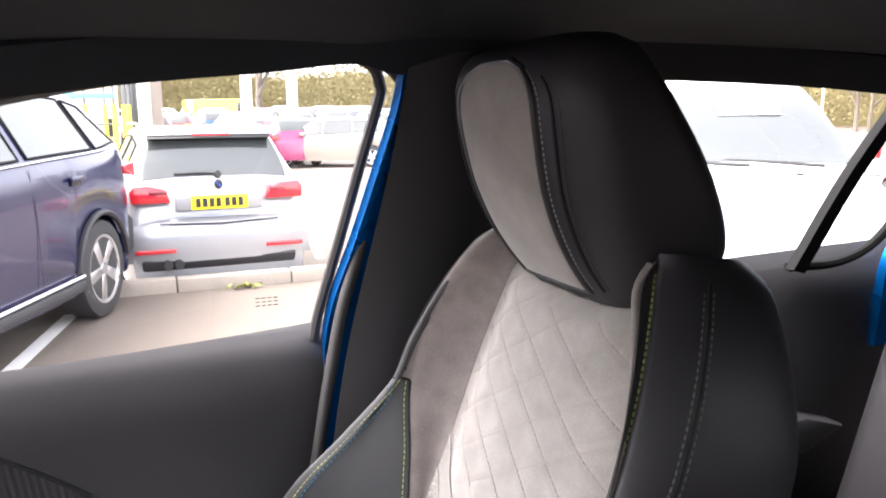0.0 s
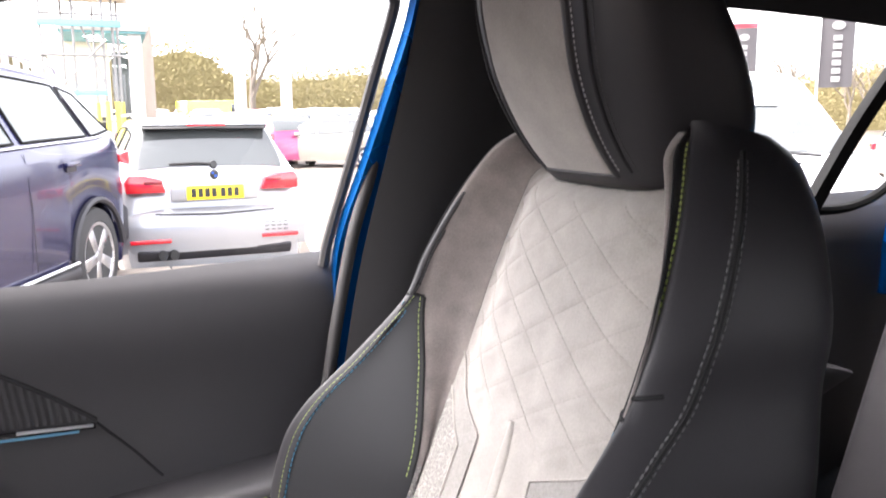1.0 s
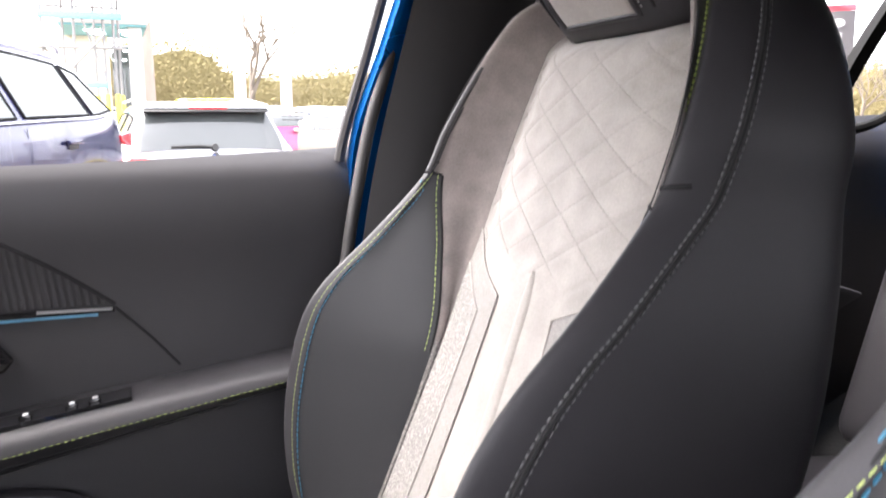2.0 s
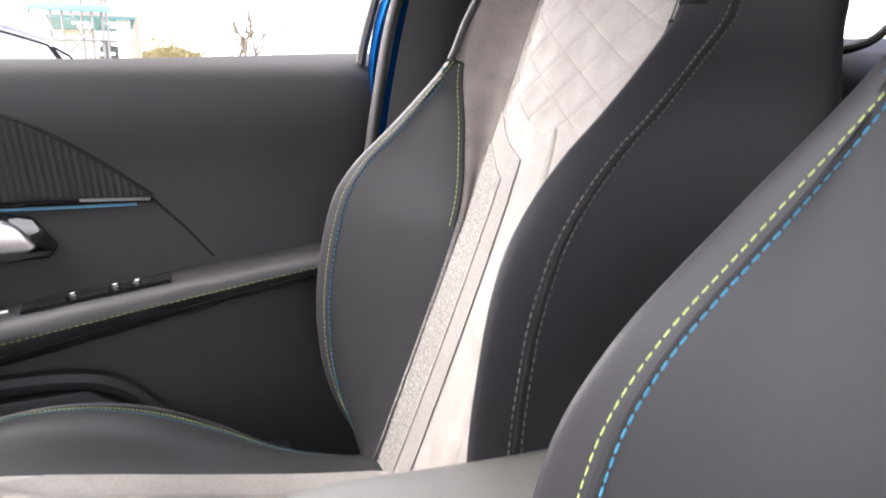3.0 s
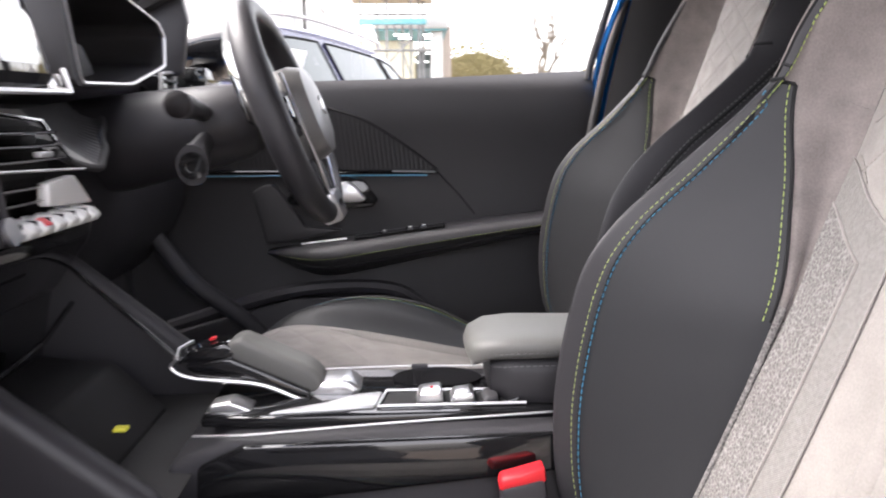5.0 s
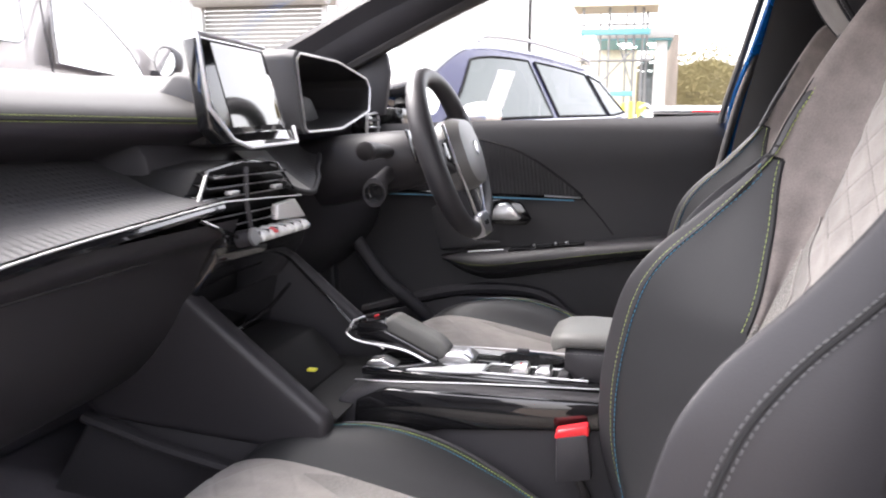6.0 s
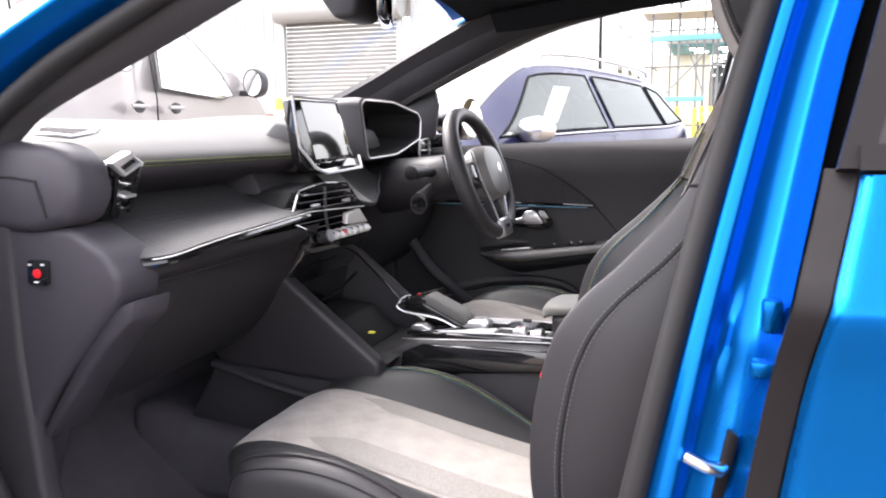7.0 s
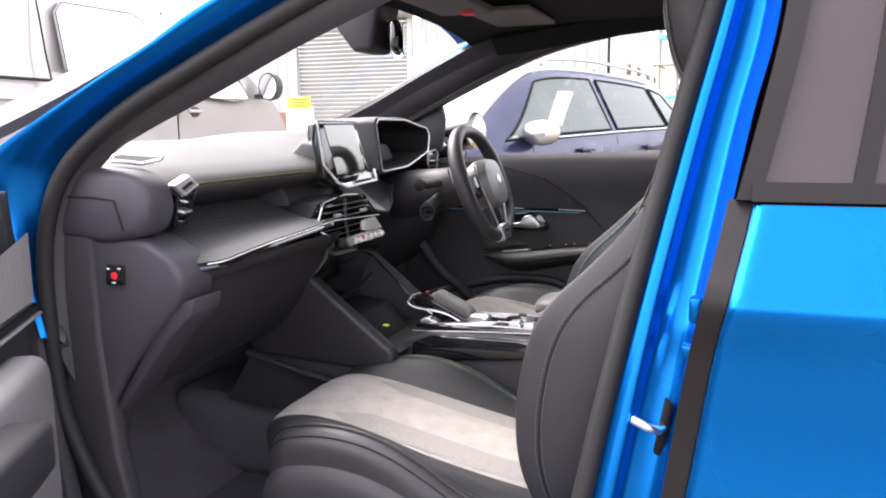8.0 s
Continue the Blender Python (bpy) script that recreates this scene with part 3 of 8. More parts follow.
def back(k, v, side=1, lift=0.0):
    """Place on the backrest: k runs from the middle of its front round to the middle of its rear, v from its foot to its top."""
    top = soft(list(zip(BACK_IDX, BACK_TOP)), k)
    z = 0.54 + (top - 0.54) * v
    pts = back_points(round(z, 5))
    s, x = (soft([(i, q[a]) for i, q in enumerate(pts)], k) for a in (0, 1))
    edge = max(0.0, (v - 0.965) / 0.035)
    x += edge ** 2 * 0.018 * max(-1.0, min(1.0, (5.6 - k) / 1.6))
    fat = ROLL[side] * max(0.0, 1 - ((k - 6) / 1.05) ** 2) ** 2 * max(0.0, min(1.0, (1.075 - z) / 0.09))
    x -= fat
    s += 0.25 * fat
    return Vector((x - lift, SY + side * s, z))


def quilt(s, z):
    """Depth of the stitched diamonds and of the broad pads on the middle panel."""
    if z < 0.985 - abs(s) * 0.25:
        return 0.0
    d = min(abs(((z - QUILT_SLOPE * k * s) / QUILT_Z - QUILT_AT[k] + 0.5) % 1 - 0.5) for k in (1, -1))
    return 0.002 * math.exp(-((d / 0.06) ** 2)) - 0.0012 * math.cos(d * 2 * math.pi)


QUILT_Z, QUILT_SLOPE, QUILT_AT = 0.047, 0.57, {1: 0.45, -1: 0.1}


def panel_at(a, v):
    k = abs(a) * 2
    p = back(k, v, 1 if a >= 0 else -1)
    p.x += quilt(p.y - SY, p.z) * max(0.0, min(1.0, (0.96 - abs(a)) / 0.12))
    if abs(a) > 0.94:
        p.x += 0.0025 * ((abs(a) - 0.94) / 0.06) ** 2
    return p


def v_of(z, k=3):
    return (z - 0.54) / (soft(list(zip(BACK_IDX, BACK_TOP)), k) - 0.54)


CUSH_C = [(0.17, 0.585), (0.06, 0.603), (-0.05, 0.625), (-0.15, 0.646), (-0.25, 0.664), (-0.32, 0.668), (-0.372, 0.652), (-0.39, 0.62), (-0.375, 0.57), (-0.34, 0.51)]
CUSH_R = [(0.13, 0.565), (0.057, 0.592), (-0.014, 0.634), (-0.08, 0.666), (-0.145, 0.683), (-0.215, 0.686), (-0.285, 0.672), (-0.318, 0.640), (-0.308, 0.59), (-0.275, 0.52)]


def cush(k, v, side=1, lift=0.0):
    """Place on the cushion: k from its middle out and down its flank, v from its rear to its front foot."""
    t = v * 9
    cx, cz = (soft([(i, c[a]) for i, c in enumerate(CUSH_C)], t) for a in (0, 1))
    rx, rz = (soft([(i, c[a]) for i, c in enumerate(CUSH_R)], t) for a in (0, 1))
    drop = max(0.0, (t - 6) / 3)
    keys = [(0, cx, cz), (0.075, cx, cz), (0.137 - 0.01 * drop, cx + 0.004, cz - 0.004), (0.185 - 0.02 * drop, (cx + rx) / 2, (cz + rz) / 2 + 0.008), (0.226 - 0.03 * drop, rx, rz),
            (0.248 - 0.035 * drop, rx + 0.004, rz - 0.014), (0.262 - 0.04 * drop, rx + 0.008, max(0.47, rz - 0.05)), (0.26 - 0.045 * drop, rx + 0.012, min(rz - 0.055, 0.49))]
    idx = range(len(keys))
    s, x, z = (soft([(i, keys[i][a]) for i in idx], k) for a in range(3))
    return Vector((x, SY + side * s, z + lift))


def proud(fn, k, v, side, d):
    """A place d above the surface of the backrest, along its normal."""
    q = fn(k, v, side)
    n = (fn(k + 0.06, v, side) - q).cross(fn(k, v + 0.006, side) - q).normalized()
    heart = Vector((0.47 + 0.34 * (q.z - 1.21), SY, q.z))
    return q + n * (d if n.dot(q - heart) > 0 else -d)


def beside(fn, side, d, v0, v1, k0=5.0, step=-1.0, n=80, lift=0.0015, out=None, wider=0.0):
    """A line that keeps the distance d from the edge line k0, towards step; on the shoulder it swings out by wider."""
    line = []
    for i in range(n + 1):
        v = v0 + (v1 - v0) * i / n
        a, k = fn(k0, v, side), k0
        far = d + wider * max(0.0, min(1.0, (a.z - 0.86) / 0.14))
        while (fn(k, v, side) - a).length < far and abs(k - k0) < 1.6:
            k += step * 0.004
        line.append(fn(k, v, side, lift) if out is None else proud(fn, k, v, side, out))
    return line


def seam_of(fn, k, side, v0, v1, n=60, lift=0.0015):
    return [fn(k, v0 + (v1 - v0) * i / n, side, lift) for i in range(n + 1)]


HEAD = [(1.215 + (z - 1.215) * 0.965, a, b, w) for z, a, b, w in [(1.215, 0.402, 0.475, 0.09), (1.225, 0.39, 0.49, 0.10), (1.25, 0.37, 0.515, 0.113), (1.28, 0.352, 0.515, 0.124), (1.32, 0.335, 0.498, 0.132), (1.36, 0.325, 0.474, 0.135), (1.40, 0.319, 0.446, 0.133), (1.43, 0.321, 0.426, 0.125), (1.45, 0.332, 0.414, 0.11), (1.46, 0.352, 0.402, 0.085)]]


def head_ring(z, x0, x1, w, n=40):
    out = []
    for i in range(n):
        a = 2 * math.pi * i / n
        c, s = math.cos(a), math.sin(a)
        e = 0.55
        out.append(Vector(((x0 + x1) / 2 - (x1 - x0) / 2 * math.copysign(abs(c) ** e, c), SY + w * math.copysign(abs(s) ** e, s), z)))
    return out


def head_front(a, v, lift=0.002):
    z = 1.228 + 0.203 * v
    x0 = soft([(h[0], h[1]) for h in HEAD], z)
    w = soft([(h[0], h[3]) for h in HEAD], z)
    wide = soft([(0, 0.064), (0.3, 0.071), (0.75, 0.079), (0.88, 0.074), (0.96, 0.056), (1.0, 0.03)], v) if v < 1 else 0.03
    s = a * wide * 0.95
    f = abs(s) / w
    return Vector((x0 + 0.011 * f ** 4 * 2 - lift, SY + s, z))


def car_seat(inner):
    t = thing("bucket_seat", "black leather and pale grey quilted suede seat with lime stitching", "car seat", (0.0, SY, 0.29), "front seats")
    rest = part("backrest", join(grid(lambda u, v: back(5 + 5 * u, v, 1), 64, 70), grid(lambda u, v: back(5 + 5 * u, v, -1), 64, 70),
                                 *[loft([[back(5 * i / 20, 0.999, side) for i in range(21)], [back(10 - 5 * i / 20, 0.999, side) for i in range(21)]], False, False) for side in (1, -1)]), M["leather"], t, "black leather outer shell")
    mid = part("centre_panel", grid(panel_at, 120, 260, -1, 1, 0, 1), M["suede"], rest, "pale grey suede with stitched diamonds")
    quilting = []
    for fam in (1, -1):
        for n in range(17, 30):
            line = []
            for i in range(37):
                a = -0.96 + 1.92 * i / 36
                v = 0.8
                for _ in range(3):
                    q = panel_at(a, v)
                    v = v_of(QUILT_Z * (n + QUILT_AT[fam]) + fam * QUILT_SLOPE * (q.y - SY), abs(a) * 2)
                    v = max(0.0, min(1.2, v))
                q = panel_at(a, min(1.0, v))
                keep = v < 0.985 and q.z > 0.99 + 0.12 * abs(q.y - SY) - 0.25 * abs(abs(q.y - SY) - 0.06)
                if keep:
                    line.append(q + Vector((-0.0006, 0, 0)))
                elif len(line) > 3:
                    quilting.append(stitches(line, 0.006, 0.0008, 0.0006))
                    line = []
                else:
                    line = []
            if len(line) > 3:
                quilting.append(stitches(line, 0.006, 0.0008, 0.0006))
    part("quilting", join(*quilting), M["quiltthread"], mid, "fine diamond quilting stitches")
    part("centre_rib", grid(lambda u, v: back(0.0, v_of(0.57 + 0.42 * v, 0.0), 1, 0.0035 * math.sin(math.pi * u) ** 0.5) + Vector((0, (2 * u - 1) * (0.014 - 0.006 * v - 0.005 * max(0.0, v - 0.93) / 0.07), 0)), 12, 40), M["suede"], mid, "raised suede rib")
    for side in (1, -1):
        va = v_of(1.07)
        KS = 4.35 if side == inner else 3.9
        vw = v_of(0.885)
        part("side_panel", grid(lambda u, v: back(2 + u, v, side, -0.0025 * (abs(2 * u - 1) ** 8)), 10, 40, 0, 1, vw, va), M["taupe"], rest, "taupe suede side strip")
        part("woven_side", grid(lambda u, v: back(2 + u, v, side, -0.0025 * u ** 8), 10, 60, 0, 1, 0, vw), M["weave"], rest, "coarse woven grey side strip")
        part("bolster", grid(lambda u, v: back(3 + 2 * u, v, side, -0.002 * (1 - u) ** 14), 20, 70, 0, 1, 0, va), M["leather_grey"], rest, "charcoal leather bolster")
        part("shoulder_panel", grid(lambda u, v: back(2 + (KS - 2) * u, v, side, -0.002 * (1 - u) ** 16), 24, 30, 0, 1, va, 1), M["taupe"], rest, "taupe suede shoulder")
        part("shoulder_edge", grid(lambda u, v: back(KS + (5 - KS) * u, v, side), 8, 30, 0, 1, va, 1), M["leather"], rest, "black leather shoulder edge")
        part("seam", join(tube(seam_of(back, 3.0, side, v_of(0.87), va, 40, 0.0), 0.0013, 6), tube(beside(back, side, 0.004, 0.03, va, lift=0.0), 0.0013, 6), tube([proud(back, KS, va + (0.985 - va) * i / 40, side, 0.0) for i in range(41)], 0.0012, 6), tube([back(3 + 2 * i / 14, va, side, 0.0) for i in range(15)], 0.002, 6), tube(beside(back, side, 0.03, 0.02, 0.97, 6.0, 1.0, 80, out=0.0, wider=0.011), 0.0024, 6)), M["seam"], rest)
        part("stitching", stitches([proud(back, 5.08, 0.03 + (va - 0.03) * i / 80, side, 0.0004) for i in range(81)], 0.0056, 0.0007, 0.0008), M["lime"], rest, "lime green stitching")
        part("stitching", stitches(beside(back, side, 0.0068, 0.05, va - 0.01), 0.0056, 0.0012, 0.0007), M["cyan"], rest, "blue stitching")
        part("stitching", stitches(seam_of(back, 3.08, side, v_of(0.87), va, 40, 0.0015), 0.0056, 0.0012, 0.00055), M["lime"], rest, "lime green stitching")
        if side != inner:
            part("edge_piping", tube([back(4.55, va + (0.985 - va) * i / 30, side, 0.0015) for i in range(31)], 0.004, 8), M["leather"], rest, "black leather edge piping")
        else:
            part("stitching", stitches([proud(back, 5.1, va - 0.06 + (1.045 - va) * i / 40, side, 0.0008) for i in range(41)], 0.0045, 0.0014, 0.0009), M["lime"], rest, "lime green stitching")
        for dd in (0.0252, 0.0348):
            line = beside(back, side, dd, 0.04, 0.965, 6.0, 1.0, 80, out=0.0009, wider=0.011)
            part("stitching", stitches(line, 0.0048, 0.0016, 0.00075), M["thread2"], rest, "slate stitching")
        part("cross_seam", tube([proud(back, 5.1 + 1.3 * i / 10, v_of(1.085, 5), side, 0.0) for i in range(11)], 0.0022, 6), M["seam"], rest)

        def band(z1, s1, low, top, side=side):
            """A woven field between two lateral lines: its inner edge s1 sinks to low, its top slopes from z1 at the border to top."""
            def at(u, v, lift=0.0015):
                zt = z1 + (top - z1) * u ** 0.9
                z = 0.56 + (zt - 0.56) * v
                wp = back_point(2, z)[0]
                s = wp * 0.985 + (s1 + (low - s1) * (1 - v) - wp * 0.985) * u
                k = 2.0 * s / wp
                for _ in range(4):
                    k = max(0.0, min(2.0, k * s / max(1e-4, abs(back(k, v_of(z, k), side).y - SY))))
                return back(k, v_of(z, k), side, lift)
            return at
        fine, coarse = band(1.008, 0.056, 0.080, 0.955), band(0.97, 0.092, 0.118, 0.932)
        part("twill_inlay", grid(lambda u, v: fine(u, v, 0.0012), 16, 60), M["weavesoft"], mid, "fine twill cloth inlay")
        part("woven_inlay", grid(lambda u, v: coarse(u, v, 0.0024), 16, 60), M["weave"], mid, "coarse woven grey cloth inlay")
        for at, r, m in ((fine, 0.001, "suede"), (coarse, 0.0015, "suede")):
            part("ridge", tube([at(i / 10, 1.0, 0.002) for i in range(11)] + [at(1.0, 1 - i / 40, 0.002) for i in range(1, 41)], r, 6), M[m], mid)
    # headrest
    hr = part("headrest", loft([head_ring(*h) for h in [(zz, *(soft([(h[0], h[k]) for h in HEAD], zz) for k in (1, 2, 3))) for zz in np.linspace(1.215, 1.4514, 26)]]), M["leather"], t, "black leather headrest")
    part("headrest_panel", grid(lambda u, v: head_front(2 * u - 1, v, 0.0025 - 0.005 * max(0, (abs(2 * u - 1) - 0.9) / 0.1) ** 2), 30, 40), M["suede"], hr, "pale grey suede pad")
    rim = [head_front(-1 + 2 * i / 16, 0, 0.0) for i in range(17)] + [head_front(1, i / 24, 0.0) for i in range(1, 24)] + [head_front(1 - 2 * i / 16, 1, 0.0) for i in range(17)] + [head_front(-1, 1 - i / 24, 0.0) for i in range(1, 24)]
    part("piping", tube(rim, 0.0035, 8, True), M["leather"], hr)
    for side in (1, -1):
        part("stitching", stitches([head_front(side * 1.1, 0.02 + 0.96 * i / 40, 0.0005) for i in range(41)], 0.0036, 0.0014, 0.0006), M["thread"], hr, "grey stitching")
        part("seam", tube([head_front(side * 1.3, 0.02 + 0.9 * i / 40, -0.0006) for i in range(41)], 0.0018, 6), M["seam"], hr)
        part("stitching", stitches([head_front(side * 1.4, 0.02 + 0.9 * i / 40, -0.0006) for i in range(41)], 0.0036, 0.0014, 0.0006), M["darkthread"], hr, "dark stitching")
        part("headrest_post", tube([(0.44, SY + side * 0.07, 1.19), (0.43, SY + side * 0.07, 1.24)], 0.007, 10), M["chrome"], t, "chrome headrest post")
    # cushion
    cu = part("cushion", grid(lambda u, v: cush(7 * abs(2 * u - 1), v, 1 if u > 0.5 else -1, -0.010 if abs(2 * u - 1) < 0.5 else -0.010 * max(0.0, (0.57 - abs(2 * u - 1)) / 0.07)), 56, 60), M["leather"], t, "black leather cushion body")

    def cpanel(a, v):
        p = cush(abs(a) * 2, v, 1 if a >= 0 else -1)
        s = p.y - SY
        d = min(abs(((s * 0.62 * k + p.x) / 0.058) % 1 - 0.5) for k in (1, -1))
        if p.x < -0.16 - abs(s) * 0.25:
            p.z -= 0.0014 * math.exp(-((d / 0.045) ** 2)) * max(0.0, min(1.0, (0.94 - abs(a)) / 0.12))
        if abs(a) > 0.94:
            p.z -= 0.006 * ((abs(a) - 0.94) / 0.06) ** 2
        return p
    part("cushion_panel", grid(cpanel, 70, 170, -1, 1, 0, 0.8), M["suede"], cu, "pale grey suede seat panel")
    part("cushion_front", grid(lambda a, v: cush(abs(a) * 2, v, 1 if a >= 0 else -1), 24, 12, -1, 1, 0.8, 1), M["leather"], cu)
    for side in (1, -1):
        part("cushion_bolster", grid(lambda u, v: cush(2 + 2 * u, v, side, -0.004 * (1 - u) ** 8), 16, 60), M["leather_grey"], cu, "charcoal leather bolster")
        part("piping", tube(seam_of(cush, 4.0, side, 0.0, 0.96), 0.003, 8), M["leather"], cu)
        part("stitching", stitches(beside(cush, side, 0.010, 0.02, 0.93, 4.0), 0.0036, 0.0012, 0.00065), M["lime" if side > 0 else "darkthread"], cu, "fine stitching")
        part("stitching", stitches(beside(cush, side, 0.018, 0.02, 0.93, 4.0), 0.0036, 0.0012, 0.0006), M["cyan" if side > 0 else "darkthread"], cu, "fine stitching")
        part("woven_inlay", grid(lambda u, v: cush(2 * (0.44 + 0.5 * u), 0.02 + (0.43 - 0.14 * abs(u - 0.55)) * v, side, 0.0012), 12, 30), M["weavesoft"], cu, "fine woven pale cloth inlay")
        part("flank_seam", tube(seam_of(cush, 4.95, side, 0.02, 0.9), 0.0016, 6), M["seam"], cu)
        part("flank_shell", grid(lambda u, v: cush(6.05 + 0.95 * u, 0.02 + 0.94 * v, side) + Vector((-0.006 if v > 0.8 else 0.0, side * (-0.004 + 0.024 * math.sin(math.pi * min(1.0, u * 3) / 2)), 0.0)), 12, 50), M["hard"], t, "black plastic seat shell")
        part("side_cover", slab([(-0.34, 0.36), (-0.37, 0.50), (-0.2, 0.56), (0.1, 0.52), (0.22, 0.58), (0.24, 0.42), (0.12, 0.34)], "y", SY + side * 0.225, SY + side * 0.262, 0.012, 3), M["hard"], t, "black plastic side cover")
        part("seat_rail", box((-0.05, SY + side * 0.19, 0.32), (0.62, 0.045, 0.06), 0.008), M["steel"], t, "steel seat rail")
    part("seat_base", slab([(-0.33, 0.34), (-0.37, 0.50), (0.14, 0.54), (0.16, 0.36)], "y", SY - 0.222, SY + 0.222, 0.02), M["hard"], t)
    part("height_lever", tube([(-0.28, SY - 0.272, 0.47), (-0.2, SY - 0.28, 0.475), (-0.1, SY - 0.278, 0.46)], [0.012, 0.016, 0.012], 10, flat=0.5), M["hard"], t, "black height lever")
    return t


seat_driver = car_seat(-1)
ROLL.update({1: 0.010, -1: 0.0})
seat_passenger = car_seat(1)
seat_passenger.matrix_basis = Matrix.Translation((-0.087, SY - 0.696, 0.25))
swing = Matrix.Translation((0.187, 0.596, 0)) @ Matrix.Rotation(radians(3.4), 4, "Z") @ Matrix.Translation((-0.187, -0.596, 0))
for child in seat_passenger.children:
    if child.name.split(".")[0] in ("backrest", "headrest", "headrest_post"):
        child.matrix_basis = swing


# ---- dashboard ----
dash = thing("dashboard", "black soft-touch dashboard with ribbed shelf and chrome strip", "dashboard", (-0.9, 0.0, 0.7))
PAD = [(-1.26, 1.115), (-1.05, 1.138), (-0.85, 1.14), (-0.72, 1.125), (-0.62, 1.105), (-0.572, 1.088), (-0.553, 1.074), (-0.552, 1.062), (-0.565, 1.048), (-0.61, 1.03), (-0.66, 1.015)]


def pad_at(u, v):
    k = u * 10
    x, z = (soft([(i, p[a]) for i, p in enumerate(PAD)], k) for a in (0, 1))
    y = -0.665 + 1.385 * v
    left = max(0.0, (-0.56 - y) / 0.105)
    z -= 0.03 * left ** 2
    x -= 0.05 * left ** 2 * (x + 1.3)
    x -= soft([(-0.66, 0.0), (-0.3, 0.0), (-0.1, -0.015), (0.1, -0.02), (0.25, 0.06), (0.55, 0.07), (0.72, 0.02)], y) * (1 if k > 4 else k / 4)
    z += 0.02 * math.exp(-(((y - 0.38) / 0.2) ** 2)) * (1 if k < 6 else 0.3)
    return Vector((x, y, z))


part("dash_core", slab([(-1.22, 0.72), (-1.22, 1.08), (-0.78, 1.10), (-0.70, 1.05), (-0.70, 0.96), (-0.66, 0.86), (-0.74, 0.70)], "y", -0.65, 0.70, 0.01), M["hard"], dash)
part("dash_mid", slab([(-0.74, 1.08), (-0.60, 1.05), (-0.575, 1.02), (-0.56, 0.96), (-0.74, 0.94)], "y", -0.2, 0.12, 0.01), M["hard"], dash)
pad = part("top_pad", grid(pad_at, 48, 70, 0.0, 0.665), M["dashtop"], dash, "grained black top pad")
part("pad_face", grid(pad_at, 16, 70, 0.665, 1.0), M["lowdash"], dash, "matt black face under the pad")
for off, m in ((0.006, "lime"), (-0.022, "lime")):
    part("stitching", stitches([pad_at(0.64 - off * 2, 0.07 + 0.32 * i / 50) + Vector((0.001, 0, 0.0006)) for i in range(51)], 0.0055, 0.0018, 0.0006), M[m], pad)
# shade of the pad's fold line, drawn as a dark tube
part("pad_crease", tube([pad_at(0.66, 0.08 + 0.3 * i / 40) + Vector((0.0, 0, 0)) for i in range(41)], 0.0022, 6), M["seam"], pad)


def shelf_at(u, v):
    """The ribbed shelf: u from its rear wall to the chrome strip, v across the car."""
    y = -0.66 + 0.47 * v
    front = soft([(-0.66, -0.53), (-0.635, -0.492), (-0.61, -0.468), (-0.58, -0.462), (-0.4, -0.46), (-0.2, -0.468)], y)
    zf = soft([(-0.66, 0.936), (-0.5, 0.952), (-0.3, 0.962), (-0.19, 0.966)], y)
    x = -0.68 + (front + 0.68) * u
    z = 1.02 + (zf - 1.02) * u ** 1.25 - 0.012 * math.sin(math.pi * u)
    z += 0.0024 * min(1.0, max(0.0, (y + 0.64) / 0.05)) * math.cos(2 * math.pi * (y + 0.25 * x) / 0.0105) * min(1, 6 * (1 - u)) * min(1.0, max(0.0, (-0.215 - y) / 0.03))
    return Vector((x, y, z))


part("shelf", grid(shelf_at, 16, 460), M["ribbed"], dash, "finely ribbed black shelf")
part("chrome_strip", tube([shelf_at(1, 0.07 + 0.93 * i / 40) + Vector((0.003, 0, -0.003)) for i in range(41)] + [Vector((-0.468 + 0.012 * i / 10, -0.19 + 0.22 * i / 10, 0.963 - 0.008 * i / 10)) for i in range(1, 11)], 0.0017, 8, flat=0.8), M["silver"], dash, "slim chrome strip")
part("gloss_strip", tube([shelf_at(1, 0.05 + 0.95 * i / 40) + Vector((-0.003, 0, -0.011)) for i in range(41)], 0.006, 8), M["gloss"], dash, "gloss black strip")
GLOVE = [(-0.474, 0.935), (-0.478, 0.915), (-0.50, 0.89), (-0.53, 0.82), (-0.57, 0.75), (-0.63, 0.69), (-0.72, 0.66)]


def glove_at(u, v):
    x, z = (soft([(i, p[a]) for i, p in enumerate(GLOVE)], 6 * u) for a in (0, 1))
    y = -0.66 + 0.52 * v
    side = max(0.0, (-0.58 - y) / 0.08)
    return Vector((x - 0.03 * side ** 2 - 0.03 * v * u, y, z))


part("glovebox", grid(glove_at, 30, 30), M["deep"], dash, "black glovebox lid")
part("glovebox_gap", tube([glove_at(0.30 - 0.02 * i / 20, 0.04 + 0.62 * i / 20) for i in range(21)], 0.0022, 6), M["seam"], dash)
